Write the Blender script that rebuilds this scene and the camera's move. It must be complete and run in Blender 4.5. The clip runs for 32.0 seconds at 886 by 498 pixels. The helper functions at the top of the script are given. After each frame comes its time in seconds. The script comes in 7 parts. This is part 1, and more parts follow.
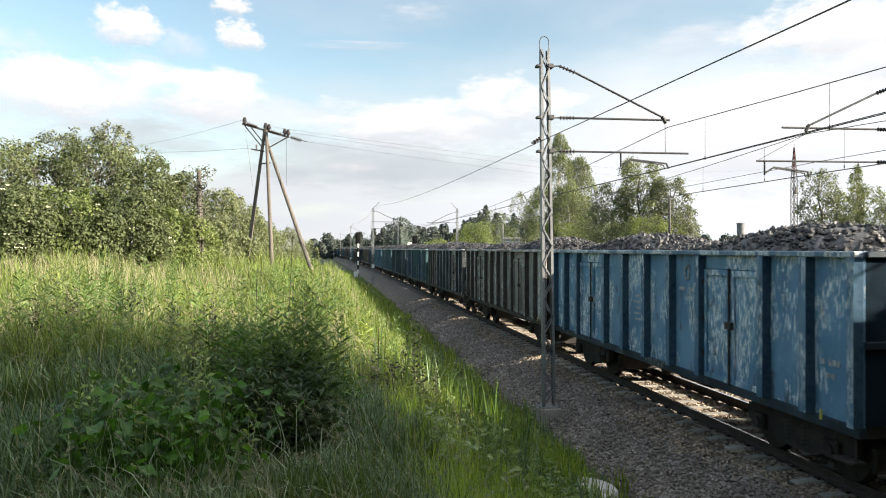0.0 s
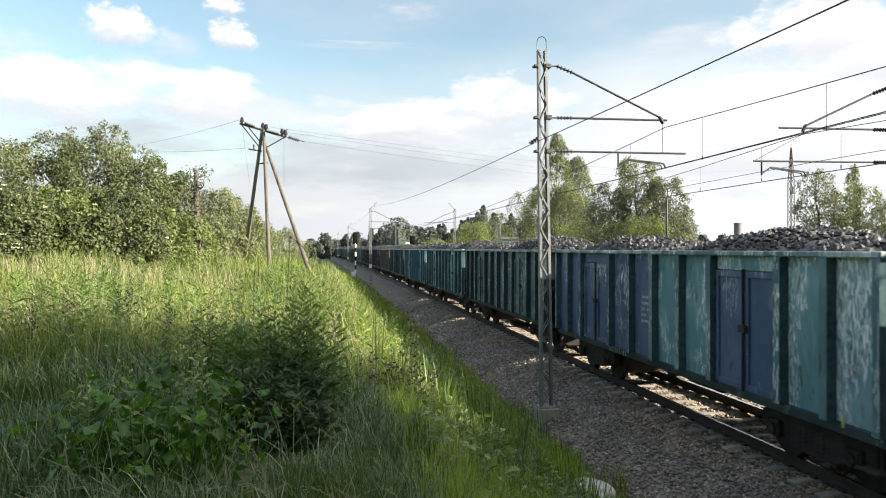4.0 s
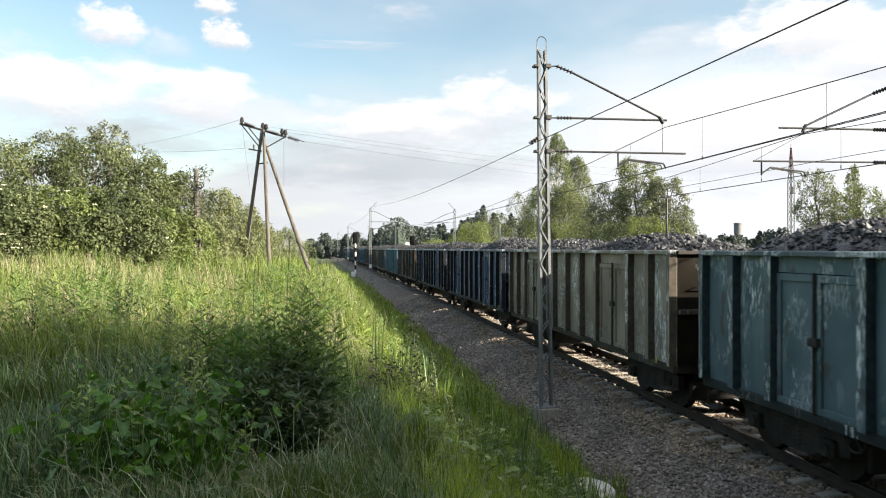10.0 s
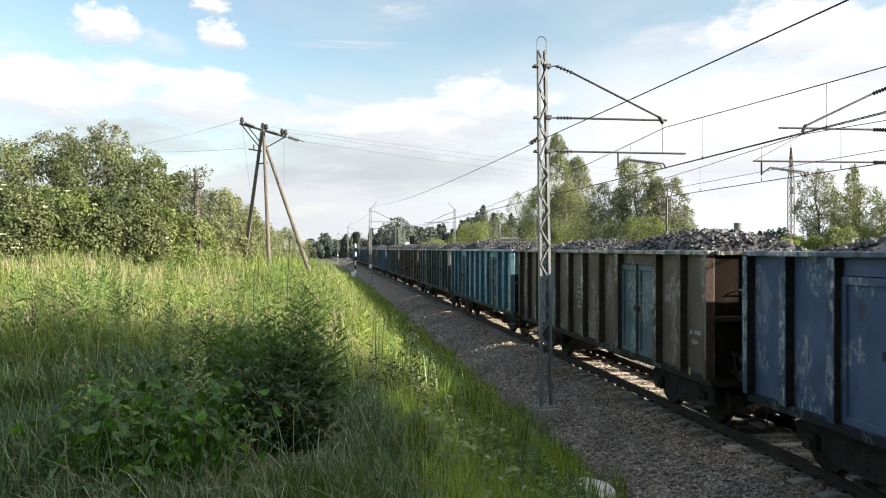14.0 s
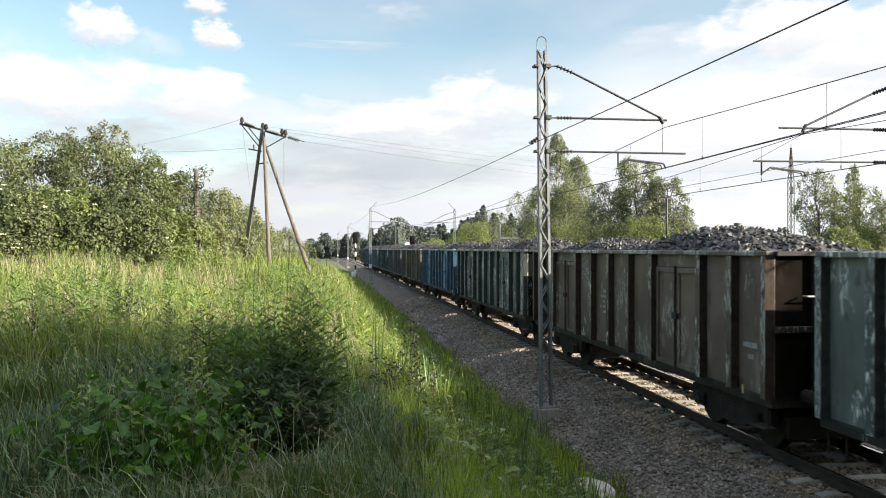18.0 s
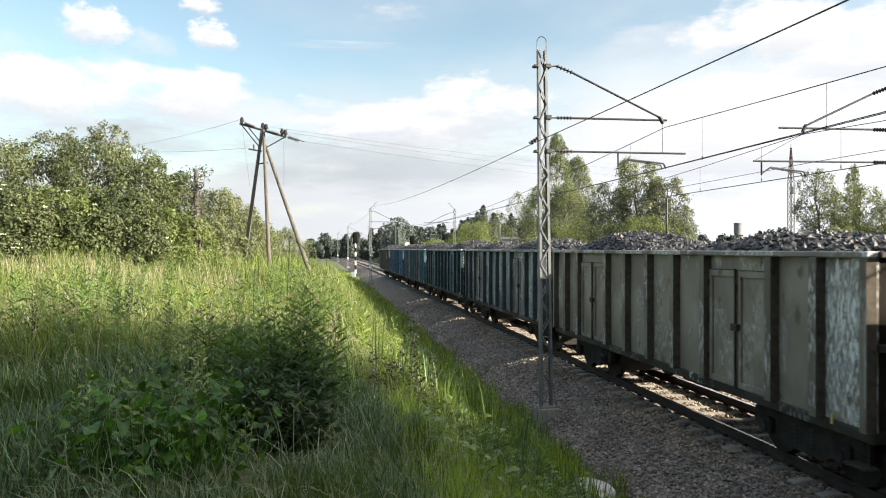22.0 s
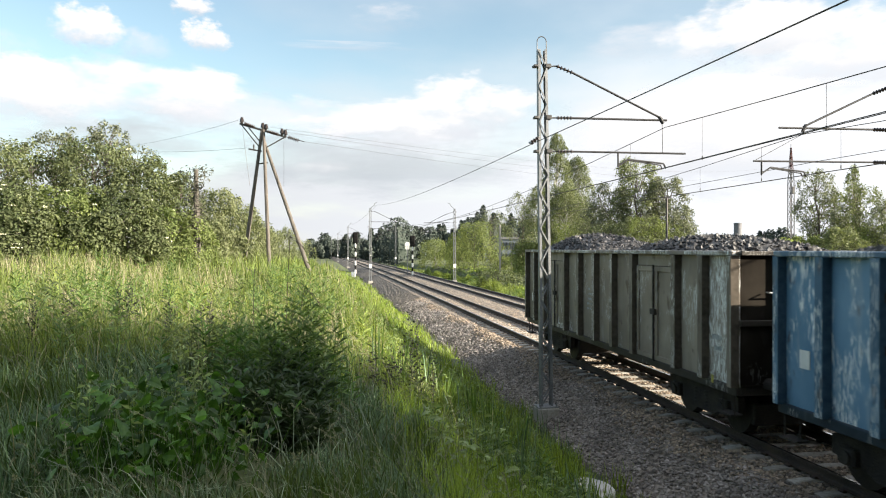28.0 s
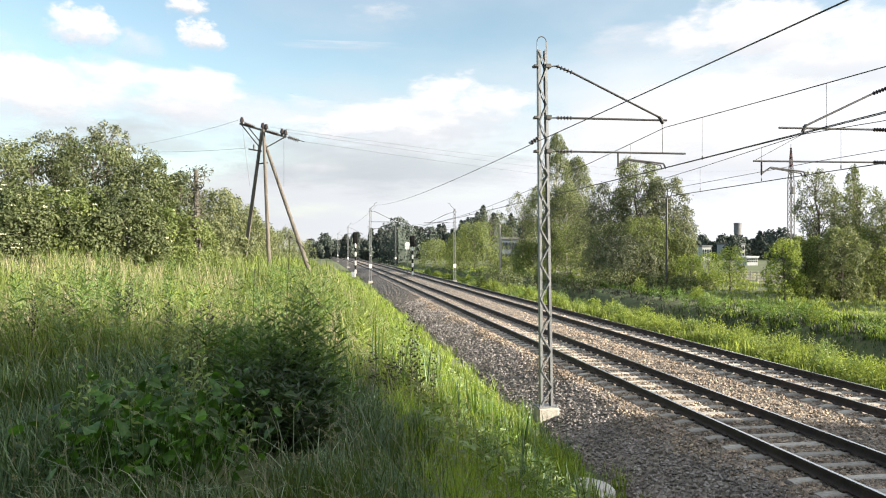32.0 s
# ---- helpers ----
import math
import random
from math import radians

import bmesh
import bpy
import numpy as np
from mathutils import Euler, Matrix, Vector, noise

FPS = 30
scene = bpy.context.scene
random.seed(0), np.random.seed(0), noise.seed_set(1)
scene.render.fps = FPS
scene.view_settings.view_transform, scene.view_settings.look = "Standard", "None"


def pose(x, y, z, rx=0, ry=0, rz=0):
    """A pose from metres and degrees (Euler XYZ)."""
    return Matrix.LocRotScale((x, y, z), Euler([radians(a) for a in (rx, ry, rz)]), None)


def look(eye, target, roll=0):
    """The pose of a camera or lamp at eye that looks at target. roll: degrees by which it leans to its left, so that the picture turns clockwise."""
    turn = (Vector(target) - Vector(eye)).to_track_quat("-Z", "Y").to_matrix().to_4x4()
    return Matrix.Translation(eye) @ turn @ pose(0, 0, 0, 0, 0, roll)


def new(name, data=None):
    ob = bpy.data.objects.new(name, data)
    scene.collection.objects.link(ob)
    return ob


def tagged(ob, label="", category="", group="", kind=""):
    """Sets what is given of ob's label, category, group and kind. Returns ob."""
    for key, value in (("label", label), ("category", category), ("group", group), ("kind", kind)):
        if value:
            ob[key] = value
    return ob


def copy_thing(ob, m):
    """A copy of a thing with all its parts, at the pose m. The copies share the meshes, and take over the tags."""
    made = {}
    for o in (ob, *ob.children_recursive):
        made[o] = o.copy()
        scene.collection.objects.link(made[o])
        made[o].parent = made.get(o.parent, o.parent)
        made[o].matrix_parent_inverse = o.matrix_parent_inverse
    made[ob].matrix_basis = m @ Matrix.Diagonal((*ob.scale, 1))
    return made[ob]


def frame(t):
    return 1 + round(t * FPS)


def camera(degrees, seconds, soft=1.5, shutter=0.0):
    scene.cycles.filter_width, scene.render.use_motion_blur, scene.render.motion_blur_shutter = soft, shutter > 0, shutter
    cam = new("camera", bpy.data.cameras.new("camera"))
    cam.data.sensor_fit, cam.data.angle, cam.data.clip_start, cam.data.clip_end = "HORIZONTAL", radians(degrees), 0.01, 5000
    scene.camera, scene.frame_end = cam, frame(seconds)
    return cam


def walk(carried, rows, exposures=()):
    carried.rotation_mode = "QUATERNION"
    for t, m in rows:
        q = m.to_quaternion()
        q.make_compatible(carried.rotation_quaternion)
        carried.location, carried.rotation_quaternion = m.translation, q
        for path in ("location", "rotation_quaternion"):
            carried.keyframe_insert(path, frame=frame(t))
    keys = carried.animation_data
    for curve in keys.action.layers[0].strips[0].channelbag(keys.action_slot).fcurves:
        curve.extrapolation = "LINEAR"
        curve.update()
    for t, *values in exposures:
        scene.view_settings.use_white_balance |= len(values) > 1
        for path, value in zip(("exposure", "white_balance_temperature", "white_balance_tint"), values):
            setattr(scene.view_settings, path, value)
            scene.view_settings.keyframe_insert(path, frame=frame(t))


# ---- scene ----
# ---- camera ----
EYE = (0.0, 0.0, 3.36)
YAW = -9.066


def cam_pose(extra):
    return pose(*EYE, 89.97, 0, YAW + extra)


cam = camera(62.4, 32.0, soft=1.05, shutter=0.12)
walk(cam, [(0, cam_pose(0.20)), (1.4, cam_pose(0.20)), (2.6, cam_pose(0.195)), (3.0, cam_pose(0.14)), (3.5, cam_pose(0.06)),
           (4.2, cam_pose(0.0)), (6.0, cam_pose(0.0)), (32, cam_pose(0.0))],
     exposures=[(0, 1.78), (32, 1.78)])

# ---- world, sun ----
SUN_EL, SUN_AZ = 20.0, -26.0  # azimuth from +X towards +Y, degrees
scene.world = bpy.data.worlds.new("world")
scene.world.use_nodes = True


def world_nodes():
    nt = scene.world.node_tree
    nt.nodes.clear()
    N, L = nt.nodes.new, nt.links.new
    out, bg = N("ShaderNodeOutputWorld"), N("ShaderNodeBackground")
    sky = N("ShaderNodeTexSky")
    sky.sky_type, sky.sun_disc = "NISHITA", False
    sky.sun_elevation, sky.sun_rotation = radians(SUN_EL), radians(90 - SUN_AZ)
    sky.air_density, sky.dust_density, sky.ozone_density = 1.0, 0.6, 2.0
    geo = N("ShaderNodeTexCoord")
    sep = N("ShaderNodeSeparateXYZ")
    L(geo.outputs["Generated"], sep.inputs[0])
    # thin cloud: flat layer seen in perspective
    add = N("ShaderNodeMath"); add.operation = "ADD"; add.inputs[1].default_value = 0.16
    mx = N("ShaderNodeMath"); mx.operation = "MAXIMUM"; mx.inputs[1].default_value = 0.0
    L(sep.outputs[2], mx.inputs[0]); L(mx.outputs[0], add.inputs[0])
    dx = N("ShaderNodeMath"); dx.operation = "DIVIDE"; L(sep.outputs[0], dx.inputs[0]); L(add.outputs[0], dx.inputs[1])
    dy = N("ShaderNodeMath"); dy.operation = "DIVIDE"; L(sep.outputs[1], dy.inputs[0]); L(add.outputs[0], dy.inputs[1])
    comb = N("ShaderNodeCombineXYZ"); L(dx.outputs[0], comb.inputs[0]); L(dy.outputs[0], comb.inputs[1])
    noi = N("ShaderNodeTexNoise"); noi.inputs["Scale"].default_value = 0.9; noi.inputs["Detail"].default_value = 6
    L(comb.outputs[0], noi.inputs["Vector"])
    # more veil low down and towards the sun
    el = N("ShaderNodeMapRange"); el.inputs[1].default_value, el.inputs[2].default_value = 0.05, 0.27
    el.inputs[3].default_value, el.inputs[4].default_value = 0.31, -0.14
    L(sep.outputs[2], el.inputs[0])
    ea = N("ShaderNodeMapRange"); ea.inputs[1].default_value, ea.inputs[2].default_value = -0.4, 0.75
    ea.inputs[3].default_value, ea.inputs[4].default_value = -0.03, 0.42
    L(sep.outputs[0], ea.inputs[0])
    s1 = N("ShaderNodeMath"); s1.operation = "ADD"; L(el.outputs[0], s1.inputs[0]); L(ea.outputs[0], s1.inputs[1])
    # unseen cloud cover added overhead, to lift and whiten the light in shade
    hi = N("ShaderNodeMapRange"); hi.inputs[1].default_value, hi.inputs[2].default_value = 0.36, 0.75
    hi.inputs[3].default_value, hi.inputs[4].default_value = 0.0, 0.28
    L(sep.outputs[2], hi.inputs[0])
    s3 = N("ShaderNodeMath"); s3.operation = "ADD"; L(s1.outputs[0], s3.inputs[0]); L(hi.outputs[0], s3.inputs[1])
    s2 = N("ShaderNodeMath"); s2.operation = "ADD"; L(s3.outputs[0], s2.inputs[0]); L(noi.outputs["Fac"], s2.inputs[1])
    mask = N("ShaderNodeMapRange"); mask.interpolation_type = "SMOOTHSTEP"
    mask.inputs[1].default_value, mask.inputs[2].default_value = 0.40, 0.95
    L(s2.outputs[0], mask.inputs[0])
    # veil brightness grows towards the sun side
    vb = N("ShaderNodeMapRange"); vb.inputs[1].default_value, vb.inputs[2].default_value = -0.3, 0.7
    vb.inputs[3].default_value, vb.inputs[4].default_value = 0.232, 0.345
    L(sep.outputs[0], vb.inputs[0])
    veil = N("ShaderNodeMix"); veil.data_type = "RGBA"; veil.blend_type = "MULTIPLY"; veil.inputs[0].default_value = 1
    veil.inputs[6].default_value = (0.93, 0.957, 1.0, 1)
    # veil made brighter above the view, to light the shaded sides
    top = N("ShaderNodeMapRange"); top.inputs[1].default_value, top.inputs[2].default_value = 0.35, 0.85
    top.inputs[3].default_value, top.inputs[4].default_value = 1.0, 1.4
    L(sep.outputs[2], top.inputs[0])
    vt = N("ShaderNodeMath"); vt.operation = "MULTIPLY"; L(vb.outputs[0], vt.inputs[0]); L(top.outputs[0], vt.inputs[1])
    L(vt.outputs[0], veil.inputs[7])
    sk = N("ShaderNodeMix"); sk.data_type = "RGBA"; sk.blend_type = "MULTIPLY"; sk.inputs[0].default_value = 1
    sk.inputs[7].default_value = (0.086, 0.079, 0.065, 1)
    L(sky.outputs[0], sk.inputs[6])
    mix = N("ShaderNodeMix"); mix.data_type = "RGBA"
    L(mask.outputs[0], mix.inputs[0]); L(sk.outputs[2], mix.inputs[6]); L(veil.outputs[2], mix.inputs[7])
    L(mix.outputs[2], bg.inputs[0])
    bg.inputs[1].default_value = 1.0
    L(bg.outputs[0], out.inputs[0])


world_nodes()
sun_data = bpy.data.lights.new("sun", "SUN")
sun_data.energy, sun_data.angle, sun_data.color = 5.0, radians(0.6), (1.0, 0.90, 0.74)
sun = new("sun", sun_data)
sun.matrix_world = look((math.cos(radians(SUN_AZ)) * math.cos(radians(SUN_EL)) * 100,
                         math.sin(radians(SUN_AZ)) * math.cos(radians(SUN_EL)) * 100, math.sin(radians(SUN_EL)) * 100), (0, 0, 0))
# ---- materials ----
def mat(name, a, b, scale=3.0, rough=0.8, metal=0.0, bump=0.0, bscale=40.0, island=0.0, per_object=0.0,
        translucent=0.0, coords="Object", spread=0.5, stretch=(1, 1, 1), spec=0.5, through_tint=(1.5, 1.45, 0.7)):
    """Two colours mixed by noise at two scales, varied by island or by object, with a fine relief."""
    m = bpy.data.materials.new(name)
    m.use_nodes = True
    nt = m.node_tree
    nt.nodes.clear()
    N, L = nt.nodes.new, nt.links.new
    out, pb = N("ShaderNodeOutputMaterial"), N("ShaderNodeBsdfPrincipled")
    tc = N("ShaderNodeTexCoord")
    mp = N("ShaderNodeMapping")
    mp.inputs["Scale"].default_value = stretch
    L(tc.outputs[coords], mp.inputs["Vector"])
    n1, n2 = N("ShaderNodeTexNoise"), N("ShaderNodeTexNoise")
    n1.inputs["Scale"].default_value, n2.inputs["Scale"].default_value = scale, scale * 9
    n1.inputs["Detail"].default_value = 4
    L(mp.outputs[0], n1.inputs["Vector"]); L(mp.outputs[0], n2.inputs["Vector"])
    s = N("ShaderNodeMath"); s.operation = "ADD"
    L(n1.outputs["Fac"], s.inputs[0]); L(n2.outputs["Fac"], s.inputs[1])
    r = N("ShaderNodeMapRange")
    r.inputs[1].default_value, r.inputs[2].default_value = 1 - spread * 0.5, 1 + spread * 0.5
    L(s.outputs[0], r.inputs[0])
    mix = N("ShaderNodeMix"); mix.data_type = "RGBA"
    mix.inputs[6].default_value, mix.inputs[7].default_value = (*a, 1), (*b, 1)
    L(r.outputs[0], mix.inputs[0])
    col = mix.outputs[2]
    for amount, node, sock in ((island, "ShaderNodeNewGeometry", "Random Per Island"), (per_object, "ShaderNodeObjectInfo", "Random")):
        if amount:
            g = N(node)
            mr = N("ShaderNodeMapRange"); mr.inputs[3].default_value, mr.inputs[4].default_value = 1 - amount, 1 + amount
            L(g.outputs[sock], mr.inputs[0])
            mu = N("ShaderNodeMix"); mu.data_type = "RGBA"; mu.blend_type = "MULTIPLY"; mu.inputs[0].default_value = 1
            L(col, mu.inputs[6]); L(mr.outputs[0], mu.inputs[7])
            col = mu.outputs[2]
    L(col, pb.inputs["Base Color"])
    pb.inputs["Roughness"].default_value, pb.inputs["Metallic"].default_value = rough, metal
    pb.inputs["Specular IOR Level"].default_value = spec
    if bump:
        bn, bp = N("ShaderNodeTexNoise"), N("ShaderNodeBump")
        bn.inputs["Scale"].default_value, bn.inputs["Detail"].default_value = bscale, 5
        bp.inputs["Strength"].default_value = bump
        bp.inputs["Distance"].default_value = 0.02
        L(mp.outputs[0], bn.inputs["Vector"]); L(bn.outputs["Fac"], bp.inputs["Height"]); L(bp.outputs[0], pb.inputs["Normal"])
    if translucent:
        tr, ms = N("ShaderNodeBsdfTranslucent"), N("ShaderNodeMixShader")
        warm = N("ShaderNodeMix"); warm.data_type = "RGBA"; warm.blend_type = "MULTIPLY"; warm.inputs[0].default_value = 1
        warm.inputs[7].default_value = (*through_tint, 1)
        L(col, warm.inputs[6]); L(warm.outputs[2], tr.inputs[0])
        ms.inputs[0].default_value = translucent
        L(pb.outputs[0], ms.inputs[1]); L(tr.outputs[0], ms.inputs[2]); L(ms.outputs[0], out.inputs[0])
    else:
        L(pb.outputs[0], out.inputs[0])
    return m


def paint(name, base, worn, rust=(0.07, 0.045, 0.03), scratch=0.5, patch=0.55, pale=1.0, fleck=0.565, rough=0.62, spec=0.35, scrape=0.62):
    """Old wagon paint: faded patches, rust blooms, pale vertical scratches, each panel different."""
    m = bpy.data.materials.new(name)
    m.use_nodes = True
    nt = m.node_tree
    nt.nodes.clear()
    N, L = nt.nodes.new, nt.links.new
    out, pb = N("ShaderNodeOutputMaterial"), N("ShaderNodeBsdfPrincipled")
    tc, oi = N("ShaderNodeTexCoord"), N("ShaderNodeObjectInfo")
    off = N("ShaderNodeVectorMath"); off.operation = "MULTIPLY_ADD"
    sc = N("ShaderNodeCombineXYZ")
    for i in range(3):
        L(oi.outputs["Random"], sc.inputs[i])
    off.inputs[1].default_value = (41, 63, 27)
    L(sc.outputs[0], off.inputs[0]); L(tc.outputs["Object"], off.inputs[2])

    def noise_of(scale, stretch=(1, 1, 1), detail=5):
        mp, n = N("ShaderNodeMapping"), N("ShaderNodeTexNoise")
        mp.inputs["Scale"].default_value = stretch
        n.inputs["Scale"].default_value, n.inputs["Detail"].default_value = scale, detail
        L(off.outputs[0], mp.inputs["Vector"]); L(mp.outputs[0], n.inputs["Vector"])
        return n.outputs["Fac"]

    def step(fac, lo, hi, top=1.0):
        r = N("ShaderNodeMapRange"); r.interpolation_type = "SMOOTHSTEP"
        r.inputs[1].default_value, r.inputs[2].default_value, r.inputs[4].default_value = lo, hi, top
        L(fac, r.inputs[0])
        return r.outputs[0]

    def over(fac, under, colour):
        x = N("ShaderNodeMix"); x.data_type = "RGBA"
        L(fac, x.inputs[0])
        if isinstance(under, tuple):
            x.inputs[6].default_value = (*under, 1)
        else:
            L(under, x.inputs[6])
        x.inputs[7].default_value = (*colour, 1)
        return x.outputs[2]

    col = over(step(noise_of(0.9), 0.35, 0.7, 0.75), base, worn)
    col = over(step(noise_of(2.2, (1, 1, 0.25)), 0.52, 0.74, 0.45), col, tuple(c * 0.55 for c in base))
    col = over(step(noise_of(4.5, (1, 1, 0.5)), 0.60, 0.70, 0.65), col, rust)
    a, b = step(noise_of(1.3, (1, 1, 0.6)), patch, patch + 0.05), step(noise_of(58, (1, 1, 0.11), 2), fleck + 0.01, fleck + 0.03)
    both = N("ShaderNodeMath"); both.operation = "MULTIPLY"
    L(a, both.inputs[0]); L(b, both.inputs[1])
    amt = N("ShaderNodeMath"); amt.operation = "MULTIPLY"; amt.inputs[1].default_value = scratch
    L(both.outputs[0], amt.inputs[0])
    col = over(step(noise_of(3.1, (1, 1, 0.35), 6), 0.60, 0.68, 0.22 * pale), col, (0.42, 0.43, 0.42))
    col = over(amt.outputs[0], col, (0.82, 0.83, 0.81))
    # whole areas scraped down to pale primer in vertical strokes
    c, d = step(noise_of(0.75, (1, 1, 0.55), 4), scrape - 0.06, scrape), step(noise_of(40, (1, 1, 0.10), 3), 0.555, 0.575)
    strokes = N("ShaderNodeMath"); strokes.operation = "MULTIPLY"
    broken = N("ShaderNodeMath"); broken.operation = "MULTIPLY"
    L(d, broken.inputs[0]); L(step(noise_of(5, (1, 1, 0.6), 4), 0.44, 0.50), broken.inputs[1])
    L(c, strokes.inputs[0]); L(broken.outputs[0], strokes.inputs[1])
    col = over(strokes.outputs[0], col, (0.82, 0.85, 0.85))
    L(col, pb.inputs["Base Color"])
    pb.inputs["Roughness"].default_value = rough
    pb.inputs["Specular IOR Level"].default_value = spec
    bp = N("ShaderNodeBump"); bp.inputs["Strength"].default_value = 0.25; bp.inputs["Distance"].default_value = 0.03
    L(noise_of(1.6), bp.inputs["Height"]); L(bp.outputs[0], pb.inputs["Normal"])
    L(pb.outputs[0], out.inputs[0])
    return m


M_SOIL = mat("soil", (0.035, 0.046, 0.016), (0.095, 0.115, 0.037), 0.4, 0.95, bump=0.6, bscale=6)
M_STONE = mat("ballast_stone", (0.18, 0.145, 0.115), (0.42, 0.335, 0.255), 0.8, 0.95, bump=0.3, bscale=60, island=0.55, spec=0.2)
# the dark mottling stands for shaded gaps between the stones
M_BALLAST = mat("ballast_bed", (0.062, 0.054, 0.046), (0.285, 0.245, 0.208), 11, 0.95, bump=1.0, bscale=26, spread=0.24, spec=0.2)
M_CONC = mat("concrete", (0.27, 0.25, 0.22), (0.42, 0.395, 0.355), 2.5, 0.9, bump=0.4, bscale=50, per_object=0.12)
M_SLEEPER = mat("sleeper_concrete", (0.235, 0.218, 0.192), (0.40, 0.377, 0.338), 2.5, 0.9, bump=0.4, bscale=50, per_object=0.25)
M_GREYSTONE = mat("shoulder_stone", (0.170, 0.152, 0.140), (0.375, 0.338, 0.314), 0.8, 0.95, bump=0.3, bscale=60, island=0.42, spec=0.2)
M_RAIL = mat("rail_rust", (0.028, 0.020, 0.016), (0.06, 0.04, 0.03), 3, 0.8, bump=0.3, bscale=80)
M_SHINE = mat("rail_head", (0.55, 0.55, 0.56), (0.72, 0.72, 0.73), 4, 0.22, 1.0)
M_GALV = mat("galvanised_steel", (0.15, 0.156, 0.165), (0.265, 0.272, 0.28), 3, 0.55, 0.35, bump=0.15, bscale=60)
M_DARKSTEEL = mat("dark_steel", (0.05, 0.05, 0.052), (0.10, 0.095, 0.09), 6, 0.6, 0.4, bump=0.2, bscale=60)
M_TUBE = mat("dull_tube", (0.02, 0.02, 0.022), (0.05, 0.05, 0.053), 4, 0.7, 0.2)
M_WIRE = mat("wire", (0.06, 0.06, 0.06), (0.11, 0.10, 0.09), 5, 0.5, 0.6)
M_INSUL = mat("brown_glaze", (0.022, 0.016, 0.014), (0.04, 0.028, 0.024), 6, 0.3)
M_WOOD = mat("weathered_wood", (0.075, 0.066, 0.058), (0.17, 0.148, 0.128), 2.5, 0.9, bump=0.5, bscale=30, stretch=(4, 4, 0.4))
M_UNDER = mat("underframe", (0.012, 0.011, 0.010), (0.045, 0.036, 0.03), 4, 0.85, bump=0.4, bscale=40)
# post sides: their shade is put into this dark colour
M_POST_SHADE = mat("post_side_shade", (0.014, 0.0135, 0.013), (0.036, 0.034, 0.033), 1.2, 0.9, spread=0.8, bump=0.15, bscale=12, spec=0.06)
M_WHEEL = mat("wheel_steel", (0.016, 0.014, 0.013), (0.04, 0.033, 0.028), 5, 0.6, 0.5)
M_COAL = mat("coal", (0.018, 0.017, 0.018), (0.06, 0.058, 0.06), 3, 0.5, bump=0.5, bscale=25, island=0.7, spec=0.5)
M_STENCIL = mat("faded_stencil", (0.20, 0.22, 0.24), (0.45, 0.46, 0.46), 12, 0.7)
M_GRAB = mat("grey_white_paint", (0.35, 0.35, 0.34), (0.5, 0.5, 0.49), 8, 0.6)
M_PALECONC = mat("pale_concrete", (0.42, 0.40, 0.36), (0.55, 0.53, 0.48), 2.5, 0.9, bump=0.4, bscale=50)
M_WHITE = mat("white_paint", (0.66, 0.66, 0.64), (0.8, 0.8, 0.78), 8, 0.6, bump=0.1)
M_BLACK = mat("black_paint", (0.008, 0.008, 0.008), (0.018, 0.018, 0.018), 8, 0.85, spec=0.1)
M_RUSTRED = mat("rusty_red_paint", (0.048, 0.012, 0.009), (0.088, 0.022, 0.016), 6, 0.8)
M_YELLOW = mat("yellow_paint", (0.55, 0.50, 0.10), (0.65, 0.6, 0.2), 6, 0.6)
M_BARK = mat("bark", (0.05, 0.04, 0.03), (0.13, 0.11, 0.09), 5, 0.95, bump=0.7, bscale=25, stretch=(3, 3, 0.6))
M_BIRCH = mat("birch_bark", (0.10, 0.09, 0.08), (0.62, 0.60, 0.56), 3, 0.85, bump=0.3, bscale=25, stretch=(1, 1, 4))
M_GRASS = mat("meadow_grass", (0.072, 0.123, 0.031), (0.228, 0.27, 0.08), 0.5, 0.45, island=0.55, translucent=0.48, spec=0.25)
# blue-green copy of the meadow grass, with the shade's tint in its colour
M_SHADE_GRASS = mat("rank_grass", (0.05, 0.10, 0.052), (0.17, 0.245, 0.14), 1.6, 0.42, island=0.5, translucent=0.28, spec=0.4)
M_PALE = mat("pale_grass", (0.16, 0.215, 0.145), (0.33, 0.385, 0.275), 1.5, 0.38, island=0.4, translucent=0.3, spec=0.45)
M_BANK = mat("bank_grass", (0.132, 0.208, 0.034), (0.28, 0.352, 0.072), 0.8, 0.45, island=0.45, translucent=0.5, spec=0.25)
# green darkened to stand for shade, under stems and in the ditch
M_UNDERSHADE = mat("undershade_grass", (0.04, 0.075, 0.02), (0.09, 0.13, 0.034), 0.7, 0.5, island=0.4, translucent=0.35, spec=0.25)
M_GRASS_FRESH = mat("fresh_grass", (0.125, 0.175, 0.05), (0.245, 0.29, 0.105), 0.6, 0.5, island=0.45, translucent=0.5, spec=0.2)
M_DRY = mat("dry_grass", (0.26, 0.24, 0.15), (0.38, 0.345, 0.24), 1.5, 0.75, island=0.35, translucent=0.3, spec=0.2)
M_REED = mat("reed_blade", (0.06, 0.115, 0.022), (0.15, 0.22, 0.05), 1.0, 0.45, island=0.4, translucent=0.4, spec=0.3)
M_SPIKE = mat("grass_spike", (0.17, 0.185, 0.13), (0.30, 0.30, 0.22), 1.5, 0.7, island=0.3, translucent=0.3, spec=0.2)
M_WEED = mat("weed_leaf", (0.055, 0.115, 0.028), (0.14, 0.21, 0.056), 1.5, 0.5, island=0.4, translucent=0.38)
M_OLDWEED = mat("seeding_weed", (0.055, 0.085, 0.03), (0.14, 0.175, 0.065), 1.5, 0.6, island=0.4, translucent=0.3)
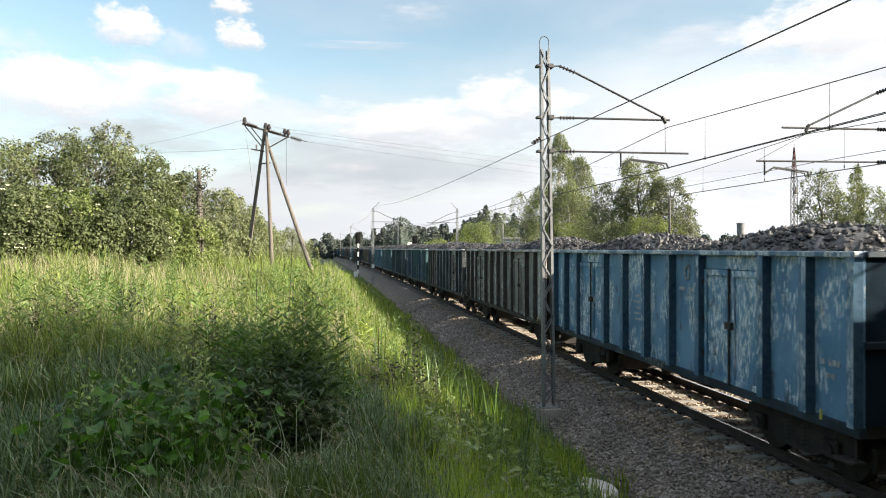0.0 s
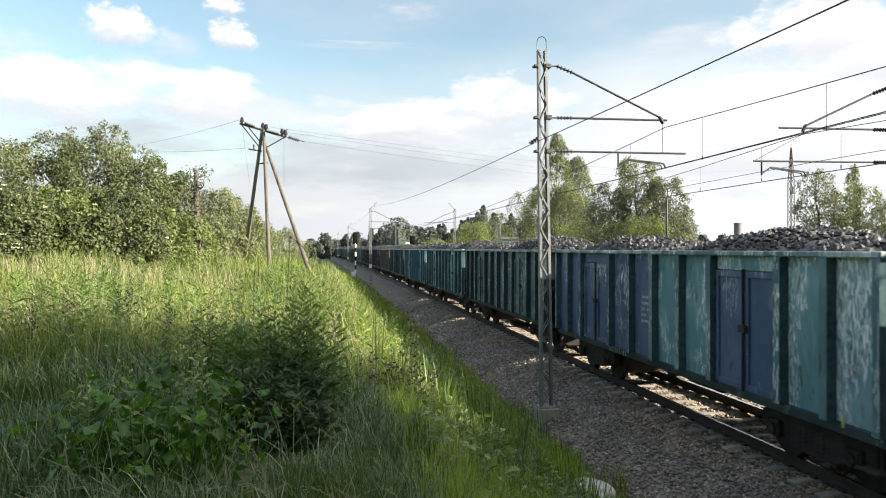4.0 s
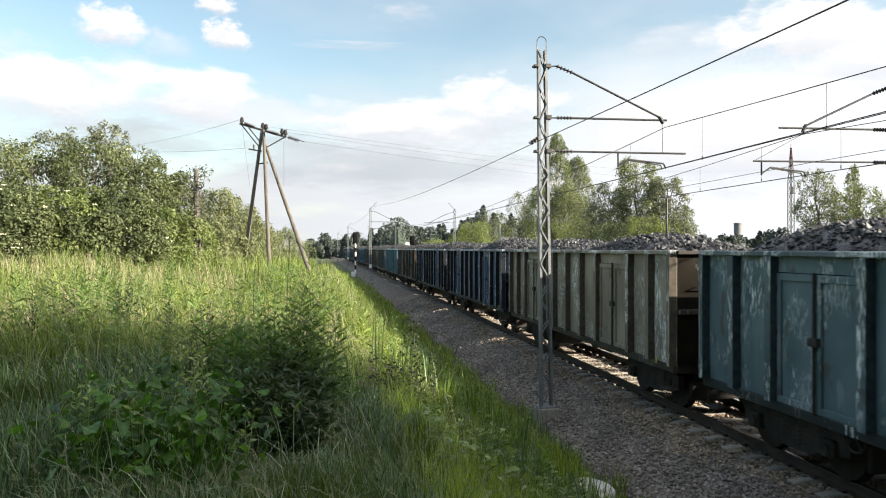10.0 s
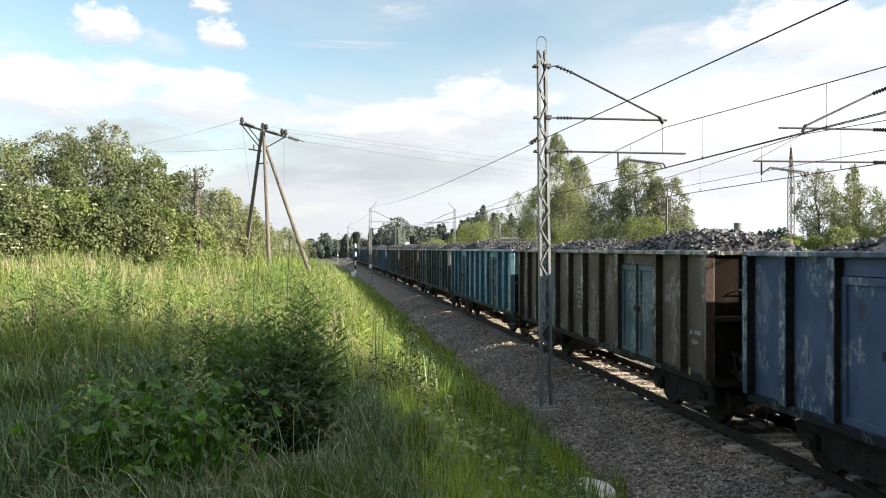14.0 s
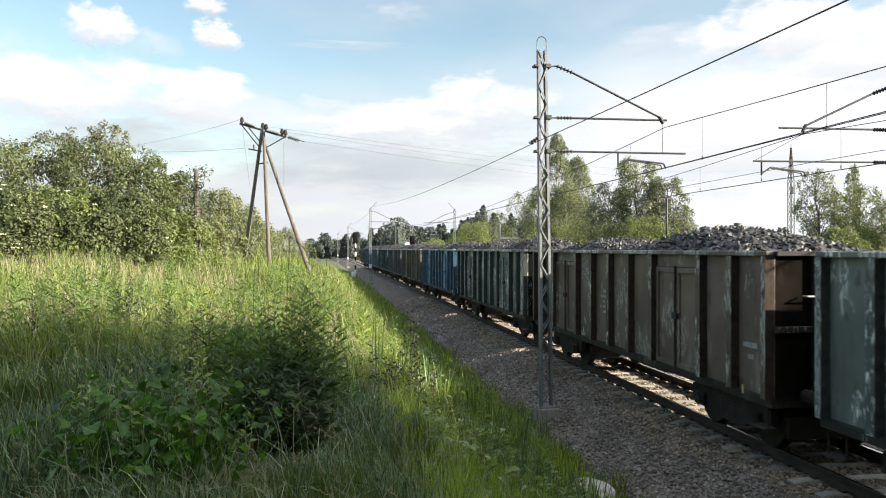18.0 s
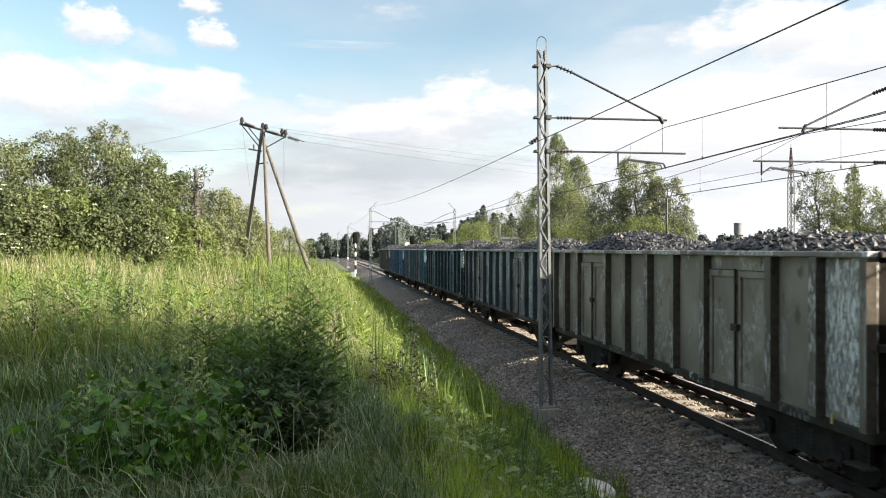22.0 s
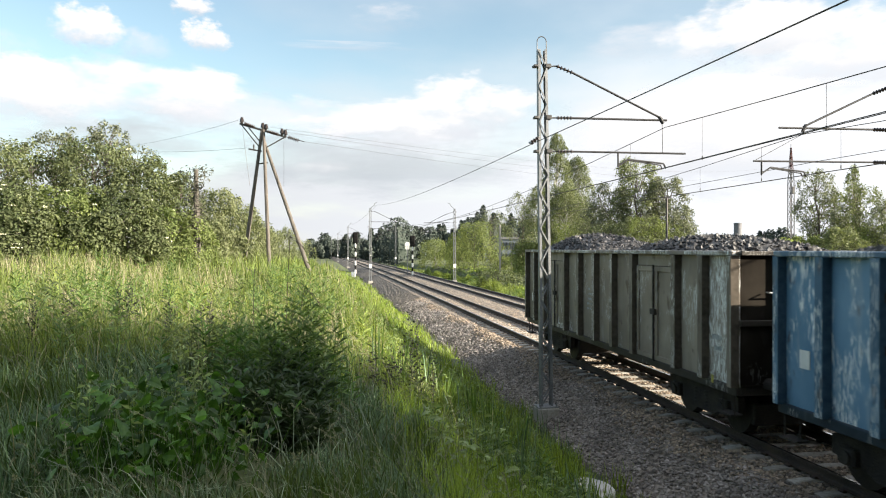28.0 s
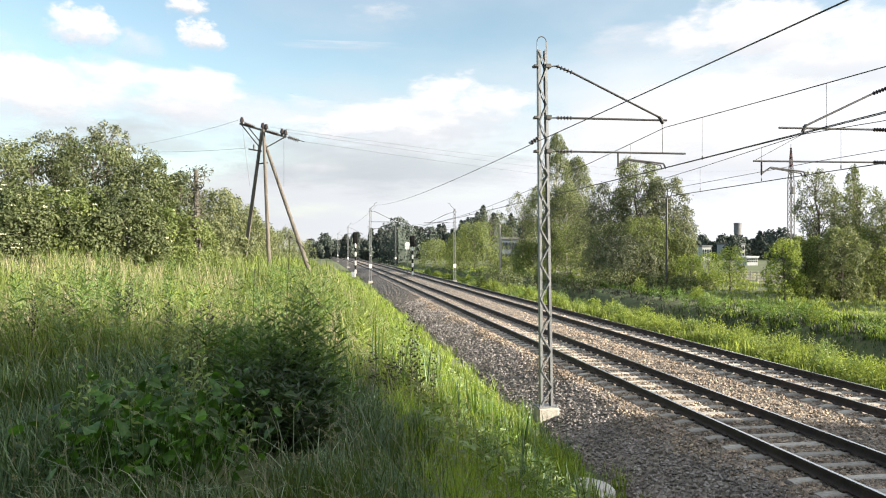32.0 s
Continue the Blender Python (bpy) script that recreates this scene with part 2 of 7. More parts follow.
M_MINT = mat("small_herb", (0.13, 0.19, 0.06), (0.25, 0.32, 0.13), 1.5, 0.5, island=0.35, translucent=0.35)
# darker copy of the weed leaf, for the shade inside the clump
M_WEED_SHADE = mat("weed_shade", (0.022, 0.046, 0.014), (0.055, 0.09, 0.026), 1.5, 0.55, island=0.35, translucent=0.2)
M_BURDOCK = mat("broad_leaf", (0.026, 0.078, 0.010), (0.075, 0.165, 0.022), 2.5, 0.5, bump=0.4, bscale=14, island=0.55, translucent=0.4)
M_LEAF_ELDER = mat("elder_leaf", (0.058, 0.077, 0.034), (0.150, 0.170, 0.082), 0.5, 0.6, island=0.45, spec=0.2, translucent=0.32, through_tint=(1.3, 1.35, 0.7))
M_LEAF_FRESH_ELDER = mat("young_elder_leaf", (0.095, 0.128, 0.042), (0.20, 0.235, 0.088), 0.5, 0.6, island=0.4, spec=0.2, translucent=0.36, through_tint=(1.3, 1.35, 0.7))
M_LEAF_PALE = mat("pale_tree_leaf", (0.10, 0.114, 0.074), (0.20, 0.212, 0.148), 0.5, 0.6, island=0.4, spec=0.2, translucent=0.32, through_tint=(1.25, 1.3, 0.8))
M_LEAF_WILLOW = mat("willow_leaf", (0.128, 0.148, 0.075), (0.235, 0.25, 0.14), 0.5, 0.6, island=0.35, spec=0.2, translucent=0.4, through_tint=(1.25, 1.3, 0.8))
M_LEAF_OLIVE = mat("olive_leaf", (0.108, 0.137, 0.048), (0.212, 0.245, 0.095), 0.5, 0.6, island=0.35, spec=0.2, translucent=0.4, through_tint=(1.25, 1.3, 0.7))
M_LEAF_BIRCH = mat("birch_leaf", (0.10, 0.12, 0.058), (0.20, 0.22, 0.12), 0.4, 0.6, island=0.4, spec=0.2, translucent=0.38, through_tint=(1.25, 1.3, 0.75))
M_LEAF_FRESH = mat("fresh_leaf", (0.145, 0.20, 0.045), (0.27, 0.325, 0.10), 0.5, 0.55, island=0.4, translucent=0.4, spec=0.2)
# grey-blue tint in the colour stands for haze over the far woods
M_LEAF_DARK = mat("conifer", (0.048, 0.062, 0.052), (0.088, 0.104, 0.088), 0.2, 0.85, island=0.25, spec=0.1)
M_DOCK = mat("dark_dock", (0.045, 0.05, 0.035), (0.10, 0.10, 0.07), 0.8, 0.8, island=0.25, spec=0.2)
M_FLOWER = mat("elder_flower", (0.55, 0.55, 0.38), (0.72, 0.70, 0.52), 3, 0.8)
M_PLASTER = mat("pale_wall", (0.45, 0.45, 0.44), (0.56, 0.56, 0.55), 0.3, 0.9, bump=0.1)
M_BLUEGREY = mat("blue_cladding", (0.10, 0.12, 0.155), (0.16, 0.185, 0.225), 0.5, 0.6)
M_ROOF = mat("grey_roof", (0.12, 0.12, 0.13), (0.2, 0.2, 0.21), 0.5, 0.8)
M_GLASS = mat("window_glass", (0.02, 0.025, 0.03), (0.05, 0.055, 0.06), 0.5, 0.08)
# ---- building helpers ----
def empty(name, m=None):
    ob = new(name)
    ob.empty_display_size = 0.2
    if m is not None:
        ob.matrix_world = m
    return ob


def link_mesh(name, me, material, parent=None, label=""):
    if material is not None and not me.materials:
        me.materials.append(material)
    ob = new(name, me)
    if parent is not None:
        ob.parent = parent
    if label:
        ob["label"] = label
    return ob


def part(name, bm, material, parent, label="", smooth=False):
    """Links a bmesh as one mesh object under a thing or a part."""
    me = bpy.data.meshes.new(name)
    if smooth:
        for f in bm.faces:
            f.smooth = True
    bm.to_mesh(me)
    bm.free()
    return link_mesh(name, me, material, parent, label)


def raw(name, verts, faces, material, parent=None, smooth=False):
    """A mesh from arrays: verts (n, 3), faces (m, k)."""
    verts, faces = np.asarray(verts, np.float32), np.asarray(faces, np.int32)
    me = bpy.data.meshes.new(name)
    me.vertices.add(len(verts))
    me.vertices.foreach_set("co", verts.ravel())
    k = faces.shape[1]
    me.loops.add(faces.size)
    me.loops.foreach_set("vertex_index", faces.ravel())
    me.polygons.add(len(faces))
    me.polygons.foreach_set("loop_start", np.arange(0, faces.size, k, dtype=np.int32))
    me.polygons.foreach_set("loop_total", np.full(len(faces), k, np.int32))
    me.polygons.foreach_set("use_smooth", np.full(len(faces), smooth))
    me.update(calc_edges=True)
    return link_mesh(name, me, material, parent)


def box(bm, x0, x1, y0, y1, z0, z1, bevel=0.0):
    r = bmesh.ops.create_cube(bm, size=1, matrix=Matrix.Translation(((x0 + x1) / 2, (y0 + y1) / 2, (z0 + z1) / 2))
                              @ Matrix.Diagonal((x1 - x0, y1 - y0, z1 - z0, 1)))
    if bevel:
        es = {e for v in r["verts"] for e in v.link_edges}
        bmesh.ops.bevel(bm, geom=list(es), offset=bevel, segments=1, affect="EDGES")
    return r["verts"]


def rod(bm, a, b, r, r2=None, seg=8):
    """A round bar from a to b."""
    a, b = Vector(a), Vector(b)
    d = b - a
    m = Matrix.Translation((a + b) / 2) @ d.to_track_quat("Z", "Y").to_matrix().to_4x4()
    bmesh.ops.create_cone(bm, cap_ends=True, segments=seg, radius1=r, radius2=r if r2 is None else r2, depth=d.length, matrix=m)


def bars(bm, pts, r, seg=6):
    for a, b in zip(pts, pts[1:]):
        rod(bm, a, b, r, seg=seg)


def beam(bm, a, b, w, h=None):
    """A square bar from a to b."""
    a, b = Vector(a), Vector(b)
    d = b - a
    m = Matrix.Translation((a + b) / 2) @ d.to_track_quat("Z", "Y").to_matrix().to_4x4() @ Matrix.Diagonal((w, h or w, d.length, 1))
    bmesh.ops.create_cube(bm, size=1, matrix=m)


def prism(bm, outline, x0, x1):
    """An outline of (y, z) drawn out from x0 to x1."""
    a = [bm.verts.new((x0, y, z)) for y, z in outline]
    b = [bm.verts.new((x1, y, z)) for y, z in outline]
    n = len(a)
    bm.faces.new(a[::-1]); bm.faces.new(b)
    for i in range(n):
        bm.faces.new((a[i], a[(i + 1) % n], b[(i + 1) % n], b[i]))
    bmesh.ops.recalc_face_normals(bm, faces=bm.faces[:])


def tube(name, pts, r, material, parent=None, seg=5):
    """A thin wire through points, as one mesh."""
    pts = [Vector(p) for p in pts]
    vs, fs = [], []
    for i, p in enumerate(pts):
        d = (pts[min(i + 1, len(pts) - 1)] - pts[max(i - 1, 0)]).normalized()
        u = d.cross(Vector((0, 0, 1)))
        u = u.normalized() if u.length > 1e-4 else Vector((1, 0, 0))
        w = d.cross(u)
        for k in range(seg):
            q = 2 * math.pi * k / seg
            vs.append(p + r * (math.cos(q) * u + math.sin(q) * w))
    for i in range(len(pts) - 1):
        for k in range(seg):
            fs.append((i * seg + k, i * seg + (k + 1) % seg, (i + 1) * seg + (k + 1) % seg, (i + 1) * seg + k))
    return raw(name, [tuple(v) for v in vs], fs, material, parent, smooth=True)


# ---- plan: x across the line, y along it, z above the rail heads ----
CURVE_Y, CURVE_K = 36.0, 1.0e-4


def bend(y):
    d = np.maximum(0.0, np.asarray(y, float) - CURVE_Y)
    return -CURVE_K / 2 * d * d


def heading(y):
    return math.degrees(math.atan(CURVE_K * max(0.0, y - CURVE_Y)))


T1, T2 = 8.28, 12.28
PROFILE_U = np.array([-3000, -60, -25, -8, -2.5, 0, 1.0, 2.2, 3.6, 4.6, 5.2, 14.8, 15.6, 18.2, 19.8, 21.2, 22.8, 24.6, 26, 34, 60, 3000.0])
PROFILE_Z = np.array([2.4, 2.5, 2.45, 2.15, 1.85, 1.70, 1.35, 0.6, -0.45, -0.80, -0.88, -0.88, -0.9, -1.05, -1.9, -2.5, -2.5, -0.95, -0.6, -0.7, -1.0, -1.2])


def ground_z(x, y):
    x, y = np.asarray(x, float), np.asarray(y, float)
    u = x - bend(np.minimum(y, 600))
    z = np.interp(u, PROFILE_U, PROFILE_Z)
    # the left bank sinks away further down the line
    sink = np.clip((y - 62) / 60, 0, 1) * (u < 4.6)
    z = z + (np.minimum(z, -0.55) - z) * sink ** 0.8
    side = np.clip(-u / 4 + 0.6, 0, 1)
    z = z + side * (0.10 * np.sin(x * 0.9 + y * 0.35) + 0.12 * np.sin(y * 0.23 + 1.0))
    return z
# ---- ground ----
def build_ground():
    xs = np.concatenate([[-3000, -1200, -500, -200, -100], np.linspace(-60, -10, 26), np.linspace(-9.5, 36, 92), [40, 46, 55, 70, 100, 200, 500, 1200, 3000]])
    ys = np.concatenate([[-3000, -1000, -300, -100, -40], np.linspace(-20, 60, 101), np.linspace(62, 200, 50), np.linspace(210, 600, 40), [800, 1200, 2000, 4500]])
    X, Y = np.meshgrid(xs, ys)
    near = (np.abs(X) < 80) & (Y > -20) & (Y < 610)
    Z = ground_z(X, Y) + np.where(near, 0.05 * np.sin(X * 2.3 + Y * 1.7) * np.sin(Y * 2.1), 0)
    n = len(xs)
    idx = np.arange(X.size).reshape(X.shape)
    f = np.stack([idx[:-1, :-1], idx[:-1, 1:], idx[1:, 1:], idx[1:, :-1]], -1).reshape(-1, 4)
    ob = raw("ground", np.stack([X, Y, Z], -1).reshape(-1, 3), f, M_SOIL, smooth=True)
    tagged(ob, "grassy soil of the bank, the field and the ditch", "ground", kind="structure")


build_ground()

BED_U = np.array([4.75, 5.0, 5.5, 6.6, 6.85, 7.1, 7.35, 9.2, 9.45, 9.7, 10.3, 10.85, 11.1, 11.35, 13.2, 13.45, 13.7, 13.95, 14.9, 15.6])
BED_Z = np.array([-0.98, -0.80, -0.62, -0.26, -0.232, -0.228, -0.218, -0.218, -0.228, -0.225, -0.21, -0.225, -0.228, -0.218, -0.218, -0.228, -0.232, -0.26, -0.66, -1.0])


def bed_z(u):
    return np.interp(u, BED_U, BED_Z)


def build_ballast():
    us = np.concatenate([[4.75], np.linspace(4.9, 15.45, 80), [15.6]])
    ys = np.concatenate([np.linspace(-30, 5, 20), np.linspace(5.2, 60, 340), np.linspace(61, 200, 140), np.linspace(205, 700, 60)])
    U, Y = np.meshgrid(us, ys)
    rng = np.random.default_rng(4)
    Z = bed_z(U) + rng.normal(0, 0.012, U.shape) + 0.040 * np.clip((Y - 26) / 22, 0, 1) * ((U > 6.7) & (U < 13.9))
    X = U + bend(Y)
    idx = np.arange(X.size).reshape(X.shape)
    f = np.stack([idx[:-1, :-1], idx[:-1, 1:], idx[1:, 1:], idx[1:, :-1]], -1).reshape(-1, 4)
    bed = raw("ballast_bed", np.stack([X, Y, Z], -1).reshape(-1, 3), f, M_BALLAST)
    tagged(bed, "grey-brown crushed stone ballast bed under both tracks", "ballast", kind="structure")


build_ballast()


def blob_variants(rng, count):
    """Irregular eight-faced stones."""
    base = np.array([(1, 0, 0), (-1, 0, 0), (0, 1, 0), (0, -1, 0), (0, 0, 1), (0, 0, -1)], float)
    return base[None] * rng.uniform(0.55, 1.25, (count, 6, 1)) + rng.normal(0, 0.22, (count, 6, 3))


STONE_F = np.array([(0, 2, 4), (2, 1, 4), (1, 3, 4), (3, 0, 4), (2, 0, 5), (1, 2, 5), (3, 1, 5), (0, 3, 5)])


def stones(rng, pos, size, flat=0.75):
    n = len(pos)
    v = blob_variants(rng, n) * size[:, None, None]
    a = rng.uniform(0, 6.283, n)
    c, s = np.cos(a), np.sin(a)
    x, y = v[..., 0] * c[:, None] - v[..., 1] * s[:, None], v[..., 0] * s[:, None] + v[..., 1] * c[:, None]
    v = np.stack([x, y, v[..., 2] * flat], -1) + pos[:, None, :]
    f = STONE_F[None] + (np.arange(n) * 6)[:, None, None]
    return v.reshape(-1, 3), f.reshape(-1, 3)


def scatter_stones():
    rng = np.random.default_rng(11)
    # density falls with distance
    n = 92000
    y = 7.0 + 46.0 * rng.random(n) ** 1.9
    u = rng.uniform(4.8, 15.5, n)
    keep = (u < 9.6) | (rng.random(n) < 0.5)
    for c, ph in ((T1, 3.2), (T2, 3.5)):
        off = np.abs((y - ph + SLEEPER_STEP / 2) % SLEEPER_STEP - SLEEPER_STEP / 2)
        keep &= ~((np.abs(u - c) < 1.28) & (off < np.where(y < 16, 0.112, 0.085))) & (np.abs(np.abs(u - c) - 0.75) > 0.1)
    y, u = y[keep], u[keep]
    near = u < 6.45 + 0.25 * np.sin(y * 0.8) + rng.normal(0, 0.15, len(u))
    size = rng.uniform(0.022, 0.043, len(u)) * (1 + 0.012 * (y - 8))
    pos = np.stack([u + bend(y), y, bed_z(u) + size * np.where(near, 0.45, 0.25)], -1)
    for k, material, label in ((near, M_GREYSTONE, "loose angular grey stones on the ballast shoulder"), (~near, M_STONE, "loose angular brown ballast stones between the rails")):
        v, f = stones(rng, pos[k], size[k])
        tagged(raw("ballast_stones", v, f, material), label, "ballast", kind="stuff")


SLEEPER_STEP = 0.64
scatter_stones()


# ---- tracks ----
RAIL = [(-0.075, -0.172), (0.075, -0.172), (0.075, -0.160), (0.018, -0.142), (0.009, -0.125), (0.009, -0.050), (0.036, -0.036), (0.036, -0.006),
        (0.028, 0.0), (-0.028, 0.0), (-0.036, -0.006), (-0.036, -0.036), (-0.009, -0.050), (-0.009, -0.125), (-0.018, -0.142), (-0.075, -0.160)]


def rail(name, u, parent):
    ys = np.concatenate([np.linspace(-30, 36, 12), np.linspace(40, 300, 60), np.linspace(310, 700, 40)])
    prof = np.array(RAIL)
    k = len(prof)
    v = np.stack([np.repeat(u + bend(ys), k) + np.tile(prof[:, 0], len(ys)), np.repeat(ys, k), np.tile(prof[:, 1], len(ys))], -1)
    f = [(i * k + j, i * k + (j + 1) % k, (i + 1) * k + (j + 1) % k, (i + 1) * k + j) for i in range(len(ys) - 1) for j in range(k)]
    ob = raw(name, v, f, M_RAIL, parent)
    ob.data.materials.append(M_SHINE)
    mi = np.array([1 if j in (8, ) else 0 for i in range(len(ys) - 1) for j in range(k)], np.int32)
    ob.data.polygons.foreach_set("material_index", mi)
    return ob


def sleeper_mesh():
    bm = bmesh.new()
    # concrete sleeper: higher under the rails, lower in the middle
    xs = [-1.25, -1.05, -0.45, 0.45, 1.05, 1.25]
    top = [-0.205, -0.178, -0.192, -0.192, -0.178, -0.205]
    rings = []
    for x, t in zip(xs, top):
        rings.append([bm.verts.new((x, y, z)) for y, z in ((-0.14, -0.32), (0.14, -0.32), (0.10, t - 0.018), (0.078, t), (-0.078, t), (-0.10, t - 0.018))])
    for a, b in zip(rings, rings[1:]):
        for i in range(6):
            bm.faces.new((a[i], a[(i + 1) % 6], b[(i + 1) % 6], b[i]))
    bm.faces.new(rings[0]); bm.faces.new(rings[-1][::-1])
    bmesh.ops.recalc_face_normals(bm, faces=bm.faces[:])
    me = bpy.data.meshes.new("sleeper")
    bm.to_mesh(me); bm.free()
    me.materials.append(M_SLEEPER)
    return me


SLEEPER = sleeper_mesh()


def clip_mesh():
    bm = bmesh.new()
    for s in (-0.75, 0.75):
        for o in (-0.1, 0.1):
            box(bm, s + o - 0.035, s + o + 0.035, -0.06, 0.06, -0.185, -0.14, 0.01)
    me = bpy.data.meshes.new("rail_fastenings")
    bm.to_mesh(me); bm.free()
    me.materials.append(M_RAIL)
    return me


CLIPS = clip_mesh()


def build_track(name, u, label, phase):
    t = empty(name)
    tagged(t, label, "railway track", kind="structure")
    rail("rail", u - 0.75, t)
    rail("rail", u + 0.75, t)
    far_v, far_f = [], []
    co = np.array([v.co[:] for v in SLEEPER.vertices])
    polys = [tuple(p.vertices) for p in SLEEPER.polygons if len(p.vertices) == 4]
    y, i = phase, 0
    rnd = random.Random(int(u * 10))
    while y < 330:
        if y < 100:
            s = link_mesh("sleeper", SLEEPER, None, t)
            s.matrix_local = pose(u + float(bend(y)), y, rnd.uniform(-0.008, 0.006), 0, 0, heading(y) + rnd.uniform(-0.5, 0.5))
            if y < 40:
                c = link_mesh("rail_fastenings", CLIPS, None, s)
        else:
            far_v.append(co + np.array([u + float(bend(y)), y, 0]))
            far_f += [tuple(a + i * len(co) for a in p) for p in polys]
            i += 1
        y += SLEEPER_STEP
    far = raw("far_sleepers", np.concatenate(far_v), far_f, M_SLEEPER, t)
    far["kind"] = "stuff"


build_track("track_1", T1, "straight railway track with rusty rails on concrete sleepers", 3.2)
build_track("track_2", T2, "second railway track with rusty rails on concrete sleepers", 3.5)


# ---- overhead line ----
def lattice_mast(x, y, base_z, height, name, label, detail=True, rot=0.0, lean=0.0, bw=0.30, tw=0.21):
    """Steel mast of two channels joined by zigzag lacing, on a concrete foot."""
    t = empty(name, pose(x, y, base_z, 0, lean, rot))
    tagged(t, label, "mast", "overhead line masts")
    bm = bmesh.new()
    box(bm, -0.26, 0.26, -0.24, 0.24, -0.75, 0.0, 0.03)
    part("concrete_foot", bm, M_CONC, t, "grey concrete foot")
    bm = bmesh.new()
    box(bm, -0.25, 0.25, -0.22, 0.22, 0.0, 0.025, 0.005)
    for sx in (-0.20, 0.20):
        for sy in (-0.18, 0.18):
            rod(bm, (sx, sy, 0.02), (sx, sy, 0.09), 0.022, seg=6)
    part("base_plate", bm, M_GALV, t)

    def half(z):
        return (bw + (tw - bw) * z / height) / 2

    for s in (-1, 1):
        bm = bmesh.new()
        a, b = s * half(0), s * half(height)
        prof = [(0.006, -0.076), (0.006, 0.076), (-0.055, 0.076), (-0.055, 0.064), (-0.006, 0.064), (-0.006, -0.064), (-0.055, -0.064), (-0.055, -0.076)]
        lo = [bm.verts.new((a + s * q, w, 0.02)) for q, w in prof]
        hi = [bm.verts.new((b + s * q, w, height)) for q, w in prof]
        for i in range(8):
            bm.faces.new((lo[i], lo[(i + 1) % 8], hi[(i + 1) % 8], hi[i]))
        bm.faces.new(hi)
        bmesh.ops.recalc_face_normals(bm, faces=bm.faces[:])
        part("channel", bm, M_GALV, t, "galvanised channel")
    n = int(height / 0.42)
    for face in ((-0.085, 0.085) if detail else (-0.085,)):
        bm = bmesh.new()
        pts = []
        for i in range(n + 1):
            z = 0.05 + (height - 0.1) * i / n
            pts.append(((1 if i % 2 else -1) * (half(z) - 0.015), face, z))
        for a, b in zip(pts, pts[1:]):
            beam(bm, a, b, 0.014, 0.028)
            if detail:
                part("lacing_bar", bm, M_GALV, t)
                bm = bmesh.new()
        if detail:
            bm.free()
        else:
            part("lacing", bm, M_GALV, t, "zigzag steel lacing")["kind"] = "stuff"
    return t


def insulator(bm, a, b, sheds=5, r=0.055):
    a, b = Vector(a), Vector(b)
    rod(bm, a, b, 0.022, seg=8)
    for i in range(sheds):
        p = a.lerp(b, (i + 0.5) / sheds)
        d = (b - a).normalized() * 0.018
        rod(bm, p - d, p + d, r, r * 0.5, seg=10)


def cantilever(t, side, zc, span, over_top=0.12, over_low=0.6, back=False, ins=0.36):
    """Stay, two horizontal tubes, steady arm and the droppers' clamps; side +1 reaches to +x."""
    s = side
    top, mid, low = zc["top"], zc["mid"], zc["low"]

    up = (top - 0.13 - mid) / (span - 0.76)  # fall of the stay

    def at(dx, z):
        return (s * dx, 0, z)

    for nm, z in (("upper", top), ("middle", mid), ("lower", low)):
        bm = bmesh.new()
        rod(bm, at(0.10, z), at(ins, z + (0.02 if nm == "upper" else 0) - up * (nm == "upper") * (ins - 0.36)), 0.018)
        box(bm, *sorted((s * 0.06, s * 0.20)), -0.11, 0.11, z - 0.05, z + 0.05, 0.01)
        part("bracket", bm, M_DARKSTEEL, t)
        bm = bmesh.new()
        box(bm, *sorted((-s * 0.22, -s * 0.12)), -0.09, 0.09, z - 0.03, z + 0.03, 0.01)
        part("back_clamp", bm, M_DARKSTEEL, t)
        bm = bmesh.new()
        e = at(ins + 0.42, top - 0.14 - up * (ins - 0.36)) if nm == "upper" else at(ins + 0.40, z)
        insulator(bm, at(ins, z + (0.02 if nm == "upper" else 0) - up * (nm == "upper") * (ins - 0.36)), e)
        part("insulator", bm, M_INSUL, t, "brown ribbed insulator")
    bm = bmesh.new()
    rod(bm, at(ins + 0.40, top - 0.13 - up * (ins - 0.36)), at(span, mid + 0.02), 0.027)
    part("stay_tube", bm, M_TUBE, t)
    bm = bmesh.new()
    rod(bm, at(ins + 0.40, mid), at(span + over_top, mid - 0.02), 0.027)
    rod(bm, at(span - 0.08, mid + 0.07), at(span + 0.02, mid - 0.1), 0.045)
    part("top_tube", bm, M_TUBE, t)
    bm = bmesh.new()
    rod(bm, at(ins + 0.40, low), at(span + over_low, low - 0.03), 0.024)
    part("registration_tube", bm, M_TUBE, t)
    bm = bmesh.new()
    k = -1 if back else 1  # a pushed-off wire has its arm turned round
    j = span - 1.16 * k
    bars(bm, [at(j, low), at(j, low - 0.38)], 0.022)
    bars(bm, [at(j, low - 0.34), at(j + 0.26 * k, low - 0.18), at(span + 0.02 * k, low - 0.28), at(span + 0.08 * k, low - 0.40)], 0.022)
    bars(bm, [at(j + 0.26 * k, low - 0.2), at(span - 0.06 * k, low - 0.32), at(span - 0.02 * k, low - 0.42)], 0.016)
    part("steady_arm", bm, M_TUBE, t)
    bm = bmesh.new()
    if back:
        rod(bm, at(span + over_low - 0.06, low), at(span, mid - 0.16), 0.006)
        rod(bm, at(span, mid), at(span, mid - 0.18), 0.018)
        part("slack_stay", bm, M_DARKSTEEL, t)
    else:
        rod(bm, at(span, mid - 0.1), at(span, low - 0.02), 0.008)
        part("dropper_rod", bm, M_DARKSTEEL, t)


MAST_Y = [17.0 + 69.0 * i for i in range(0, 8)]
